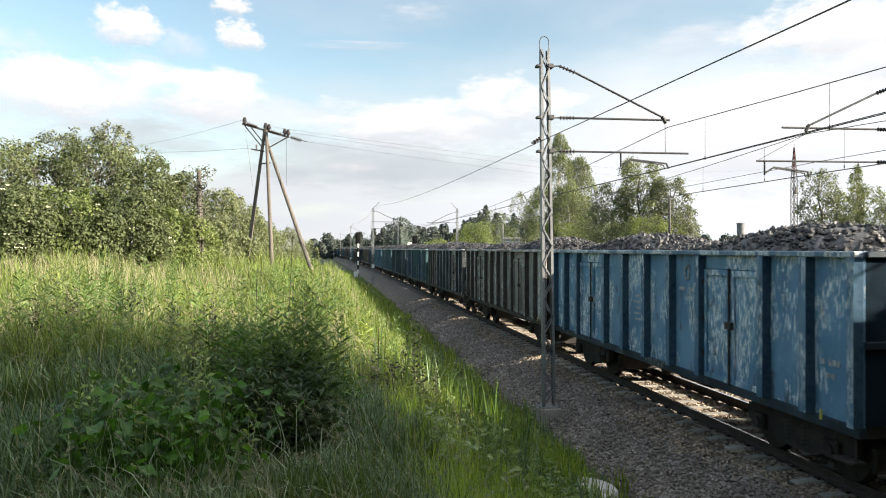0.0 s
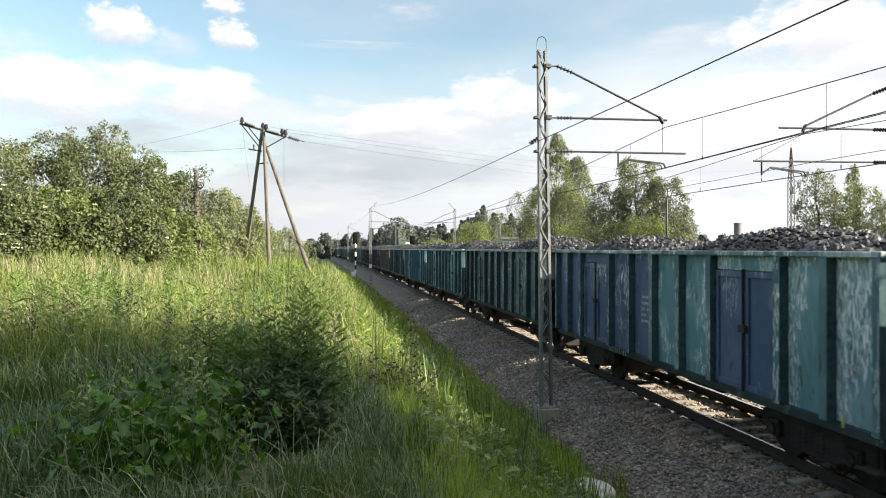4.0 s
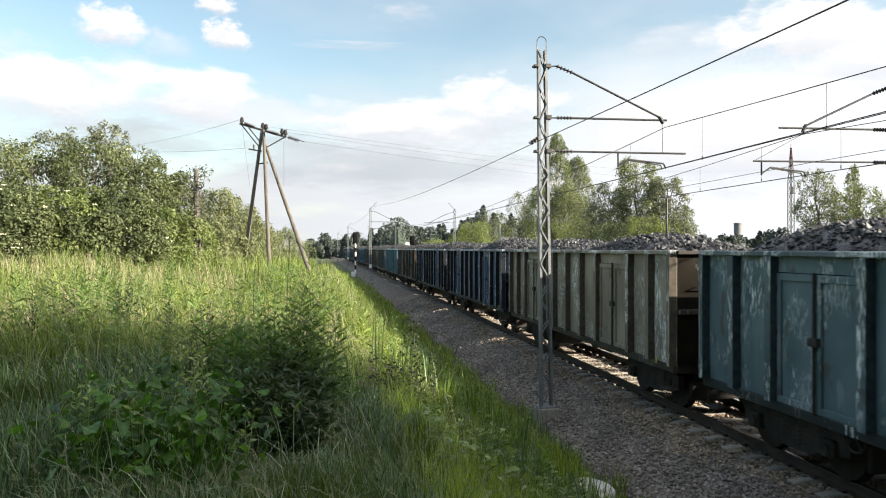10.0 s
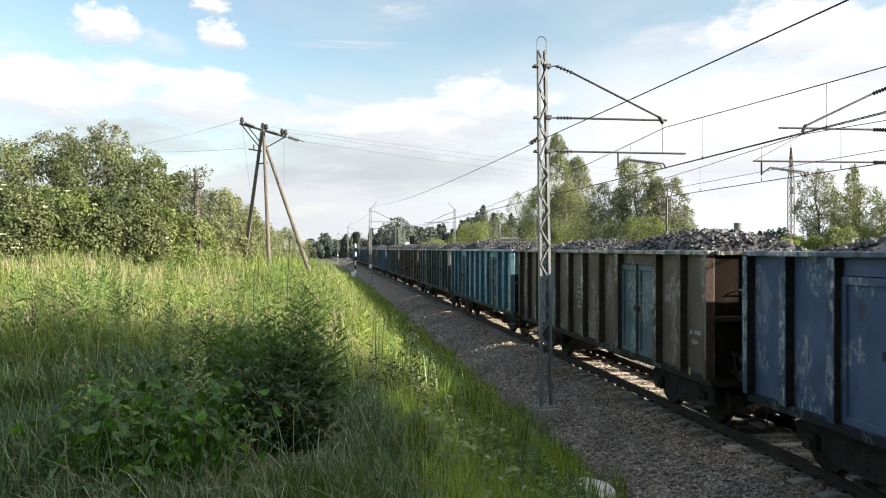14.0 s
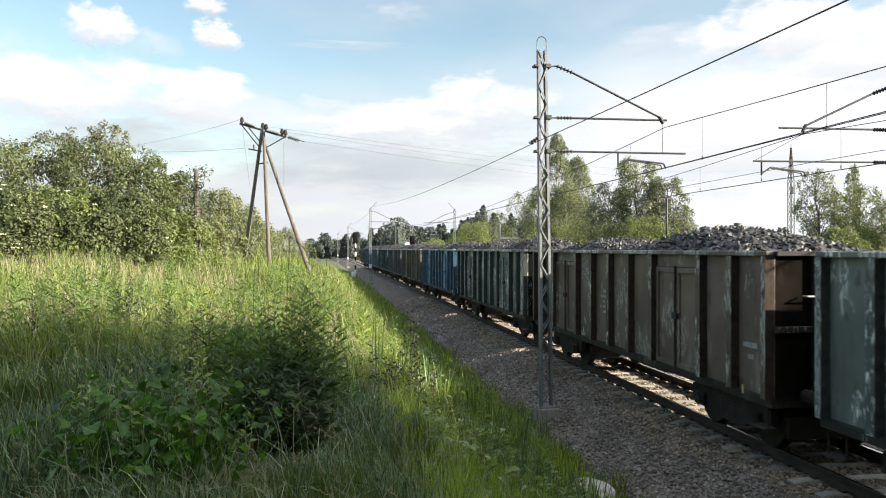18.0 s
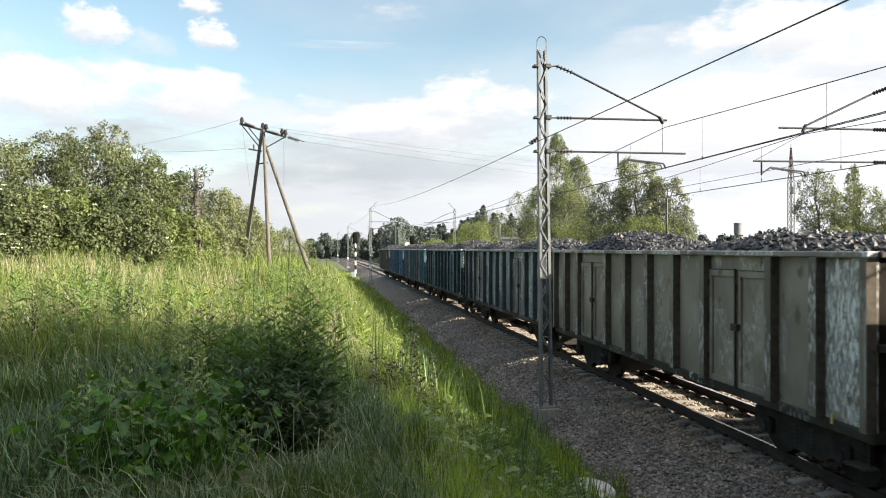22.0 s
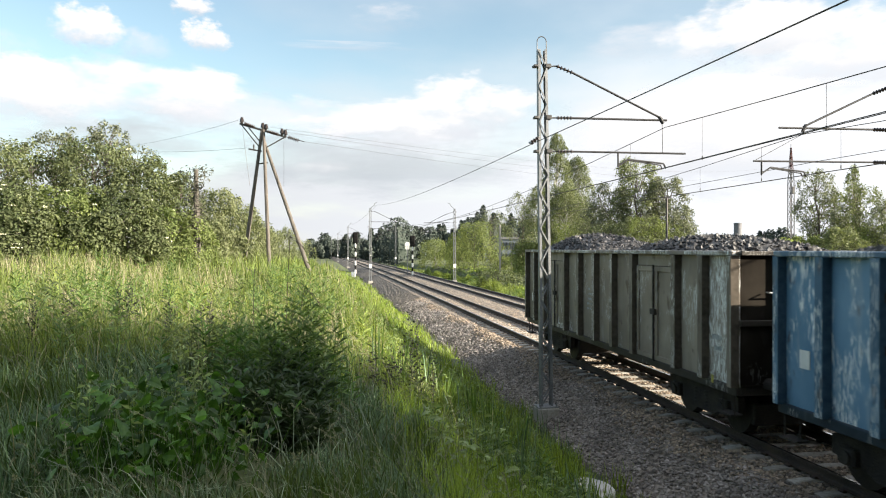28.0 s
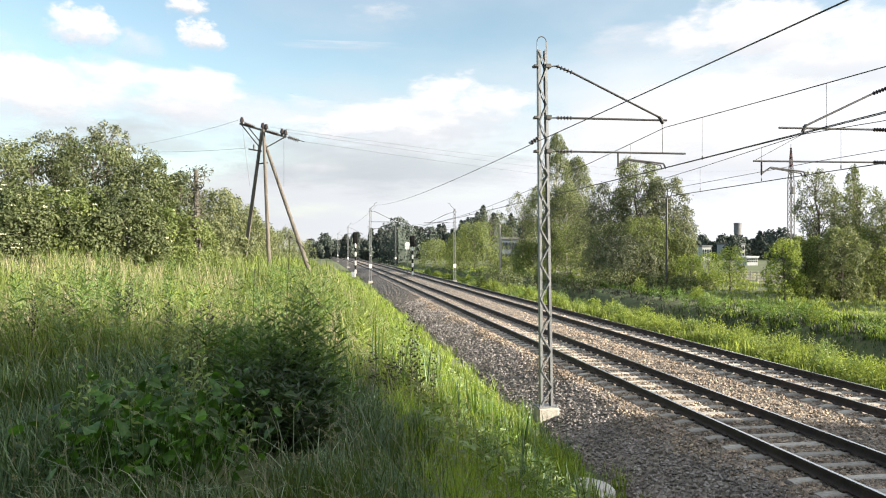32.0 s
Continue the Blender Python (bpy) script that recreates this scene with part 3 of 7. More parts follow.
LEFT_U, RIGHT_U = 5.30, 15.25
ZC = {"top": 8.18, "mid": 6.95, "low": 6.14}
ZC_RIGHT = {"top": ZC["top"], "mid": ZC["mid"] - 0.06, "low": ZC["low"] - 0.10}
FOOT_Z = -0.44


def build_masts():
    for i, y in enumerate(MAST_Y):
        b = float(bend(y))
        for u, side in ((LEFT_U, 1), (RIGHT_U, -1)):
            near = i < 2
            t = lattice_mast(u + b - (0.07 if side > 0 else 0), y, FOOT_Z, 8.58, "catenary_mast",
                             "grey galvanised lattice mast of the overhead line" if near else "distant grey lattice mast of the overhead line", near, heading(y), -0.75 if side > 0 and i == 0 else 0.0)
            cantilever(t, side, ZC if side > 0 else ZC_RIGHT, abs((T1 if side > 0 else T2) - u) + ((0.08 if side > 0 else 0.25) if i == 0 else 0.0),
                       *((0.12, 0.6, False, 0.36) if side > 0 else (0.68, 1.38, True, 0.84)))
            if i == 0:
                bm = bmesh.new()
                pts = [(-0.115, 0, 8.58), (-0.115, 0, 8.77)] + [(0.115 * math.cos(q), 0, 8.77 + 0.13 * math.sin(q)) for q in np.linspace(math.pi, 0, 9)] + [(0.115, 0, 8.58)]
                bars(bm, pts, 0.011)
                part("lifting_loop", bm, M_DARKSTEEL, t, "bent steel loop on the mast head")
            else:
                bm = bmesh.new()
                bars(bm, [(0, 0, 8.45), (0.15 * side, 0, 8.7), (0.45 * side, 0, 8.85), (0.5 * side, 0, 9.12), (0.75 * side, 0, 9.2)], 0.035)
                part("wire_horn", bm, M_GALV, t)
            if side > 0:
                bm = bmesh.new()
                insulator(bm, (-0.32, -0.12, 6.34), (-0.12, -0.05, 6.46), 3, 0.05)
                rod(bm, (-0.32, -0.2, 6.30), (-0.30, 0.1, 6.36), 0.03)
                part("wire_clamp", bm, M_INSUL, t)
            bm = bmesh.new()
            box(bm, -0.16, 0.16, -0.13, -0.118, 1.55, 1.95)
            if i > 0:
                part("marker_plate", bm, M_WHITE, t, "white marker plate")
            else:
                bm.free()


build_masts()


def wire_points(u, z, sag, y0, y1, n=14):
    return [(u + float(bend(a)), a, z - sag * 4 * k * (1 - k)) for a, k in ((y0 + (y1 - y0) * i / n, i / n) for i in range(n + 1))]


def build_wires():
    spans = [-52.0] + MAST_Y
    heads = [(LEFT_U - 0.3, -52.0, 6.1), (LEFT_U - 0.3, 17.0, 5.93)] + [(LEFT_U + 0.62, y, 8.45) for y in MAST_Y[1:]]
    pts = []
    for (ua, ya, za), (ub, yb, zb) in zip(heads, heads[1:]):
        for i in range(14):
            k = i / 14
            y = ya + (yb - ya) * k
            pts.append((ua + (ub - ua) * k + float(bend(y)), y, za + (zb - za) * k - 0.35 * 4 * k * (1 - k)))
    tagged(tube("earth_wire", pts, 0.010, M_WIRE), "thin dark earth wire strung along the masts", "wire", "overhead wires")
    # name, across at the mast, height, sag before and beyond the near mast, radius, shift across and up at the span's near end
    plan = (("contact_wire", T1 - 0.02, 5.36, 0.02, 0.03, 0.009, -1.0, 0.30), ("contact_wire", T1 + 0.03, 5.36, 0.02, 0.03, 0.009, -1.05, 0.22),
            ("contact_wire", T2 - 0.02, 5.27, 0.03, 0.03, 0.009, 0, 0), ("contact_wire", T2 + 0.03, 5.27, 0.03, 0.03, 0.009, 0, 0),
            ("carrier_cable", T1, 6.36, 0.73, 1.0, 0.010, 0, 0), ("carrier_cable", T2 - 0.26, 6.28, 0.87, 1.0, 0.010, 0, 0), ("feeder_cable", T2, 5.57, 0.1, 0.12, 0.008, 0, 0))
    for name, u, z, sag0, sag, r, du, dz in plan:
        pts = []
        for a, b in zip(spans, spans[1:]):
            row = wire_points(u, z, sag0 if a < 0 else sag, a, b)
            if a < 0:
                row = [(x + du * (1 - i / 14), y, h + dz * (1 - i / 14)) for i, (x, y, h) in enumerate(row)]
            pts += row[:-1 if b != spans[-1] else None]
        ob = tube(name, pts, r, M_WIRE)
        tagged(ob, "thin dark wire of the overhead line", "wire", "overhead wires")
        if name == "carrier_cable":
            first = u < 10
            for a, b in zip(spans[:4], spans[1:4]):
                near = ((11.1, 6.9, 2.5, 15.2), (19.1, 22.7, 26.5, 31.0, 36.0, 42.0, 50.0, 58.0, 67.0, 76.0))[a > 0] if first else ((15.6, 11.5, 7.0), (18.8, 22.2, 26.5, 31.0, 36.0, 42.0, 50.0, 58.0, 67.0, 76.0))[a > 0]
                for yy in near if a < 80 else [a + 6.9 * q for q in range(1, 10)]:
                    k = (yy - a) / (b - a)
                    lo = 5.36 if first else 5.27
                    bm = bmesh.new()
                    x = u + float(bend(yy))
                    rod(bm, (x, yy, lo), (x, yy, z - (sag0 if a < 0 else sag) * 4 * k * (1 - k)), 0.004, seg=5)
                    rod(bm, (x, yy, lo - 0.02), (x, yy, lo + 0.06), 0.014, seg=5)
                    part("dropper", bm, M_WIRE, ob)


build_wires()
# ---- coal train ----
PITCH, BODY = 14.04, 12.89
HALF = BODY / 2
POSTS = [0.0, 1.05, 2.10, 4.10, 5.275, 6.445, 7.615, 8.79, 10.79, 11.84, 12.89]
PANEL_X, Z0, Z1 = 1.43, 1.03, 3.24


def wagon_model():
    """Four-axle open coal wagon, front towards -y. Painted parts carry paint_key."""
    w = empty("coal_wagon")
    paint_parts = []

    def painted(ob, key):
        paint_parts.append((ob, key))
        return ob

    for s in (-1, 1):
        for i, (a, b) in enumerate(zip(POSTS, POSTS[1:])):
            y0, y1 = -HALF + a, -HALF + b
            door = i in (2, 7)
            if not door:
                bm = bmesh.new()
                # pressed panel, slightly bulged outwards
                ny, nz = 4, 5
                grid = []
                for k in range(nz + 1):
                    row = []
                    for j in range(ny + 1):
                        fy, fz = j / ny, k / nz
                        bulge = 0.028 * math.sin(math.pi * fy) * math.sin(math.pi * fz)
                        row.append(bm.verts.new((s * (PANEL_X + bulge), y0 + (y1 - y0) * fy, Z0 + (Z1 - Z0) * fz)))
                    grid.append(row)
                for k in range(nz):
                    for j in range(ny):
                        bm.faces.new((grid[k][j], grid[k][j + 1], grid[k + 1][j + 1], grid[k + 1][j]))
                r = bmesh.ops.extrude_face_region(bm, geom=bm.faces[:])
                bmesh.ops.translate(bm, vec=(-s * 0.012, 0, 0), verts=[v for v in r["geom"] if isinstance(v, bmesh.types.BMVert)])
                bmesh.ops.recalc_face_normals(bm, faces=bm.faces[:])
                painted(part("side_panel", bm, M_UNDER, w, smooth=False), "body")
            else:
                bm = bmesh.new()
                box(bm, *sorted((s * (PANEL_X - 0.02), s * (PANEL_X + 0.01))), y0, y1, 3.0, Z1, 0.004)
                painted(part("door_lintel", bm, M_UNDER, w), "body")
                mid = (y0 + y1) / 2
                for c, d in ((y0 + 0.09, mid - 0.012), (mid + 0.012, y1 - 0.09)):
                    bm = bmesh.new()
                    box(bm, *sorted((s * (PANEL_X - 0.02), s * (PANEL_X + 0.012))), c, d, Z0, 2.99)
                    xa, xb = sorted((s * (PANEL_X + 0.0125), s * (PANEL_X + 0.05)))
                    box(bm, xa, xb, c, c + 0.09, Z0, 2.99, 0.008)
                    box(bm, xa, xb, d - 0.09, d, Z0, 2.99, 0.008)
                    box(bm, xa, xb, c + 0.09, d - 0.09, 2.88, 2.99, 0.008)
                    box(bm, xa, xb, c + 0.09, d - 0.09, Z0, Z0 + 0.10, 0.008)
                    leaf = painted(part("door_leaf", bm, M_UNDER, w), "door")
                    for z in (1.45, 2.1, 2.75):
                        bm = bmesh.new()
                        e = c if c < mid - 0.2 else d
                        rod(bm, (s * (PANEL_X + 0.06), e, z - 0.06), (s * (PANEL_X + 0.06), e, z + 0.06), 0.022, seg=6)
                        part("hinge", bm, M_UNDER, leaf)
                bm = bmesh.new()
                rod(bm, (s * (PANEL_X + 0.085), mid, Z0 - 0.02), (s * (PANEL_X + 0.085), mid, 3.02), 0.02, seg=6)
                box(bm, *sorted((s * (PANEL_X + 0.05), s * (PANEL_X + 0.12))), mid - 0.10, mid + 0.10, 1.98, 2.10, 0.01)
                part("locking_bar", bm, M_UNDER, w, "dark steel door locking bar")
        for i, a in enumerate(POSTS):
            y = -HALF + a
            wd = 0.088 if 0 < i < len(POSTS) - 1 else 0.07
            yc = y + (0.07 if i == 0 else -0.07 if i == len(POSTS) - 1 else 0)
            bm = bmesh.new()
            xi, xo = s * (PANEL_X - 0.01), s * (PANEL_X + 0.15)
            vs = [(xi, yc - wd), (xi, yc + wd), (xo, yc + wd * 0.9), (xo, yc - wd * 0.9)]
            lo = [bm.verts.new((x, yy, 1.02)) for x, yy in vs]
            hi = [bm.verts.new((x, yy, Z1)) for x, yy in vs]
            bm.faces.new(lo); bm.faces.new(hi[::-1])
            for k in range(4):
                bm.faces.new((lo[k], lo[(k + 1) % 4], hi[(k + 1) % 4], hi[k]))
            bmesh.ops.recalc_face_normals(bm, faces=bm.faces[:])
            # outer face in body paint, side faces darkened to stand for shade
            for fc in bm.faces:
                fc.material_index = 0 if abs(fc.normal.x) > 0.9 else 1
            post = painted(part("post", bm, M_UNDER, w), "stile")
            post.data.materials.append(M_POST_SHADE)
        bm = bmesh.new()
        box(bm, *sorted((s * (PANEL_X - 0.06), s * (PANEL_X + 0.145))), -HALF, HALF, Z1, Z1 + 0.085, 0.015)
        painted(part("top_rail", bm, M_UNDER, w), "rail")
        bm = bmesh.new()
        box(bm, *sorted((s * (PANEL_X - 0.04), s * (PANEL_X + 0.06))), -HALF, HALF, 0.88, Z0, 0.012)
        painted(part("sole_bar", bm, M_UNDER, w), "post")
        for e in (-1, 1):
            bm = bmesh.new()
            x = s * (PANEL_X + 0.14)
            yy = e * (HALF - 0.03)
            bars(bm, [(x - s * 0.05, yy, 2.60), (x, yy, 2.58), (x, yy, 1.35), (x - s * 0.05, yy, 1.30)], 0.012)
            part("grab_rail", bm, M_GRAB, w, "white painted grab rail")
            bm = bmesh.new()
            box(bm, *sorted((s * (PANEL_X - 0.12), s * (PANEL_X + 0.10))), *sorted((e * (HALF - 0.1), e * (HALF - 0.5))), 0.52, 0.55)
            for q in (HALF - 0.12, HALF - 0.48):
                rod(bm, (s * (PANEL_X + 0.02), e * q, 0.54), (s * (PANEL_X + 0.02), e * q, 1.0), 0.014, seg=6)
            part("step", bm, M_UNDER, w)
    for e in (-1, 1):
        bm = bmesh.new()
        box(bm, -PANEL_X, PANEL_X, *sorted((e * (HALF - 0.02), e * (HALF - 0.05))), 1.05, Z1)
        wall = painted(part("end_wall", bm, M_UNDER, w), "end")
        for x in (-0.72, 0.0, 0.72):
            bm = bmesh.new()
            box(bm, x - 0.07, x + 0.07, *sorted((e * (HALF - 0.02), e * (HALF + 0.06))), 1.05, Z1, 0.012)
            painted(part("end_post", bm, M_UNDER, wall), "post")
        bm = bmesh.new()
        box(bm, -PANEL_X, PANEL_X, *sorted((e * (HALF - 0.06), e * (HALF + 0.07))), Z1, Z1 + 0.08, 0.012)
        box(bm, -PANEL_X, PANEL_X, *sorted((e * (HALF - 0.02), e * (HALF + 0.05))), 2.05, 2.15, 0.01)
        painted(part("end_rail", bm, M_UNDER, wall), "post")
        bm = bmesh.new()
        bars(bm, [(-0.95, e * (HALF + 0.02), 2.62), (-0.95, e * (HALF + 0.12), 2.62), (-0.35, e * (HALF + 0.12), 2.62), (-0.35, e * (HALF + 0.02), 2.62)], 0.014)
        part("end_rung", bm, M_GRAB, wall, "white painted rung")
        bm = bmesh.new()
        box(bm, -1.38, 1.38, *sorted((e * (HALF - 0.25), e * (HALF - 0.06))), 0.86, 1.18, 0.02)
        part("headstock", bm, M_UNDER, w)
        for x in (-0.875, 0.875):
            bm = bmesh.new()
            rod(bm, (x, e * (HALF - 0.06), 1.06), (x, e * (HALF + 0.30), 1.06), 0.105, seg=12)
            rod(bm, (x, e * (HALF + 0.30), 1.06), (x, e * (HALF + 0.53), 1.06), 0.07, seg=12)
            rod(bm, (x, e * (HALF + 0.53), 1.06), (x, e * (HALF + 0.575), 1.06), 0.225, 0.215, seg=16)
            part("buffer", bm, M_UNDER, w, "black round buffer")
        bm = bmesh.new()
        bars(bm, [(0, e * (HALF - 0.1), 1.02), (0, e * (HALF + 0.3), 1.02), (0.02, e * (HALF + 0.45), 0.85), (0, e * (HALF + 0.56), 0.98)], 0.035)
        bars(bm, [(0.3, e * (HALF - 0.1), 0.92), (0.3, e * (HALF + 0.25), 0.66), (0.2, e * (HALF + 0.55), 0.62)], 0.025)
        part("coupling", bm, M_UNDER, w, "black screw coupling and hose")
    bm = bmesh.new()
    box(bm, -PANEL_X + 0.02, PANEL_X - 0.02, -HALF + 0.06, HALF - 0.06, 1.12, 1.19)
    box(bm, -0.28, 0.28, -HALF + 0.2, HALF - 0.2, 0.82, 1.12)
    for y in np.linspace(-HALF + 0.9, HALF - 0.9, 9):
        box(bm, -PANEL_X + 0.05, PANEL_X - 0.05, y - 0.05, y + 0.05, 0.98, 1.12)
    part("underframe", bm, M_UNDER, w)
    bm = bmesh.new()
    rod(bm, (-0.75, -1.5, 0.78), (-0.75, -0.3, 0.78), 0.19, seg=12)
    part("air_tank", bm, M_UNDER, w)
    bm = bmesh.new()
    rod(bm, (-0.5, 0.6, 0.75), (-0.5, 1.2, 0.75), 0.15, seg=10)
    bars(bm, [(-0.5, 1.2, 0.75), (-0.5, 3.2, 0.66)], 0.025)
    bars(bm, [(0.4, -3.2, 0.66), (0.4, 3.2, 0.62)], 0.02)
    part("brake_gear", bm, M_UNDER, w)
    bm = bmesh.new()
    n = 14
    ring = [(-1.46, 2.6 + 0.21 * math.cos(2 * math.pi * i / n), 0.90 + 0.21 * math.sin(2 * math.pi * i / n)) for i in range(n + 1)]
    bars(bm, ring, 0.018)
    for i in range(0, n, 3):
        rod(bm, ring[i], (-1.46, 2.6, 0.90), 0.011, seg=5)
    rod(bm, (-1.48, 2.6, 0.90), (-1.2, 2.6, 0.90), 0.025, seg=6)
    part("handbrake_wheel", bm, M_WHEEL, w, "spoked steel handbrake wheel")
    for c in (-4.5, 4.5):
        bogie = empty("bogie")
        bogie.parent = w
        bogie.location = (0, c, 0)
        for s in (-1, 1):
            bm = bmesh.new()
            prism(bm, [(-1.3, 0.42), (-1.3, 0.70), (-0.6, 0.90), (0.6, 0.90), (1.3, 0.70), (1.3, 0.42), (0.7, 0.36), (0.45, 0.24), (-0.45, 0.24), (-0.7, 0.36)],
                  *sorted((s * 0.93, s * 1.06)))
            part("side_frame", bm, M_UNDER, bogie)
            for y in (-0.9, 0.9):
                bm = bmesh.new()
                box(bm, *sorted((s * 1.0, s * 1.16)), y - 0.16, y + 0.16, 0.34, 0.60, 0.03)
                rod(bm, (s * 1.16, y, 0.46), (s * 1.19, y, 0.46), 0.10, seg=10)
                part("axle_box", bm, M_UNDER, bogie)
            for y in (-0.2, 0.2):
                bm = bmesh.new()
                for k in range(5):
                    rod(bm, (s * 1.0, y, 0.34 + 0.065 * k), (s * 1.0, y, 0.375 + 0.065 * k), 0.085, seg=8)
                part("spring", bm, M_UNDER, bogie)
        bm = bmesh.new()
        box(bm, -1.05, 1.05, -0.2, 0.2, 0.62, 0.84, 0.03)
        part("bolster", bm, M_UNDER, bogie)
        for y in (-1.42, -0.40, 0.40, 1.42):
            bm = bmesh.new()
            box(bm, -0.86, 0.86, y - 0.05, y + 0.05, 0.24, 0.62, 0.02)
            part("brake_beam", bm, M_UNDER, bogie)
        for y in (-0.9, 0.9):
            bm = bmesh.new()
            rod(bm, (-0.95, y, 0.46), (0.95, y, 0.46), 0.08, seg=10)
            for s in (-1, 1):
                rod(bm, (s * 0.685, y, 0.46), (s * 0.715, y, 0.46), 0.49, 0.49, seg=28)
                rod(bm, (s * 0.715, y, 0.46), (s * 0.83, y, 0.46), 0.462, 0.455, seg=28)
            part("wheelset", bm, M_WHEEL, bogie, "worn steel wheels on their axle")
    return w, paint_parts


def coal_mesh(seed):
    """A heap with two humps, broken into lumps."""
    rng = np.random.default_rng(seed)
    nx, ny = 17, 76
    X, Y = np.meshgrid(np.linspace(-PANEL_X + 0.08, PANEL_X - 0.08, nx), np.linspace(-HALF + 0.1, HALF - 0.1, ny))
    c1, c2 = rng.uniform(-3.8, -2.6), rng.uniform(2.4, 3.8)
    a1, a2 = rng.uniform(0.26, 0.46), rng.uniform(0.26, 0.46)

    def heap(x, y):
        h = a1 * np.exp(-((y - c1) / 2.2) ** 2) + a2 * np.exp(-((y - c2) / 2.2) ** 2) + 0.10
        side = 1 - np.abs(x / PANEL_X) ** 2.6
        end = np.clip((HALF - np.abs(y)) / 1.1, 0, 1)
        return 3.08 + (h + 0.08) * side * end + 0.06 * end
    Z = heap(X, Y) + rng.normal(0, 0.025, X.shape)
    idx = np.arange(X.size).reshape(X.shape)
    q = np.stack([idx[:-1, :-1], idx[:-1, 1:], idx[1:, 1:], idx[1:, :-1]], -1).reshape(-1, 4)
    f = np.concatenate([q[:, [0, 1, 2]], q[:, [0, 2, 3]]])
    v = np.stack([X, Y, Z], -1).reshape(-1, 3)
    n = 5200
    px, py = rng.uniform(-PANEL_X + 0.14, PANEL_X - 0.14, n), rng.uniform(-HALF + 0.2, HALF - 0.2, n)
    size = 0.022 + 0.048 * rng.random(n) ** 1.6
    sv, sf = stones(rng, np.stack([px, py, heap(px, py) + size * 0.35], -1), size, 1.0)
    ob = raw("coal_load", np.concatenate([v, sv]), np.concatenate([f, sf + len(v)]), M_COAL)
    me = ob.data
    bpy.data.objects.remove(ob)
    return me


# paint of each wagon from the tail forwards: body, door, posts, label, mark
PALETTE = {
    "olive": ((0.215, 0.180, 0.145), (0.345, 0.298, 0.245)),
    "blue": ((0.09, 0.198, 0.32), (0.185, 0.325, 0.465)),
    "navy": ((0.062, 0.098, 0.186), (0.118, 0.157, 0.262)),
    "teal": ((0.112, 0.275, 0.365), (0.245, 0.43, 0.53)),
    "seagreen": ((0.105, 0.232, 0.268), (0.235, 0.372, 0.412)),
    "darkteal": ((0.075, 0.125, 0.145), (0.150, 0.205, 0.232)),
    "grey": ((0.165, 0.152, 0.142), (0.30, 0.275, 0.258)),
    "greygreen": ((0.112, 0.134, 0.127), (0.21, 0.23, 0.216)),
    "brown": ((0.120, 0.088, 0.072), (0.205, 0.155, 0.130)),
    "greyteal": ((0.140, 0.160, 0.172), (0.265, 0.285, 0.305)),
}
PAINTS = {k: paint("paint_" + k, a, b, scratch=0.5 if k in ("navy", "brown", "olive", "darkteal") else 0.92, patch=0.45 if k == "greyteal" else 0.5 if k in ("seagreen", "teal", "blue") else 0.52 if k == "greygreen" else 0.55,
                   fleck=0.53 if k in ("greyteal", "seagreen", "teal", "blue") else 0.54 if k == "greygreen" else 0.56,
                   scrape=0.585 if k in ("greyteal", "grey", "teal", "blue", "seagreen") else 0.69 if k == "navy" else 0.67) for k, (a, b) in PALETTE.items()}
# first panels, scraped by the loaders
SCRAPED = {k: paint("scraped_" + k, tuple(c * 0.9 + 0.02 for c in a), tuple(c * 0.9 + 0.06 for c in b), scratch=0.95, patch=0.42, pale=1.6, fleck=0.52, scrape=0.52)
           for k, (a, b) in PALETTE.items() if k not in ("navy", "blue", "brown")}
POST_PAINTS = {k: paint("frame_" + k, tuple(c * 0.10 for c in a), tuple(c * 0.17 for c in b), rust=(0.04, 0.03, 0.024), scratch=0.3, pale=0.2, patch=0.56, scrape=0.72) for k, (a, b) in PALETTE.items()}
# end walls: body paint taken nearly black, standing for the shade between wagons
SHADED_END_PAINTS = {k: paint("end_" + k, tuple(c * 0.05 for c in a), tuple(c * 0.10 for c in b), rust=(0.02, 0.016, 0.014), scratch=0.15, patch=0.62, pale=0.06, rough=0.95, spec=0.04, scrape=0.74) for k, (a, b) in PALETTE.items()}
STILE_PAINTS = {k: paint("stile_" + k, tuple(c * 0.62 for c in a), tuple(c * 0.75 for c in b), scratch=0.6, pale=0.6, patch=0.5, fleck=0.54, scrape=0.62) for k, (a, b) in PALETTE.items()}
# body colour darkened, standing for the shade on the post sides
SHADED_FLANKS = {k: mat("shaded_flank_" + k, tuple(c * 0.27 for c in PALETTE[k][0]), tuple(c * 0.38 for c in PALETTE[k][1]), 1.2, 0.9, spread=0.8, bump=0.15, bscale=12, spec=0.06)
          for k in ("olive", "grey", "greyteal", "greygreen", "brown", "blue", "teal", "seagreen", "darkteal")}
RAIL_PAINTS = {k: paint("rail_" + k, tuple(c * 0.6 + 0.03 for c in a), tuple(c * 0.6 + 0.1 for c in b), scratch=0.7, patch=0.47, fleck=0.5, pale=1.6, scrape=0.58) for k, (a, b) in PALETTE.items()}
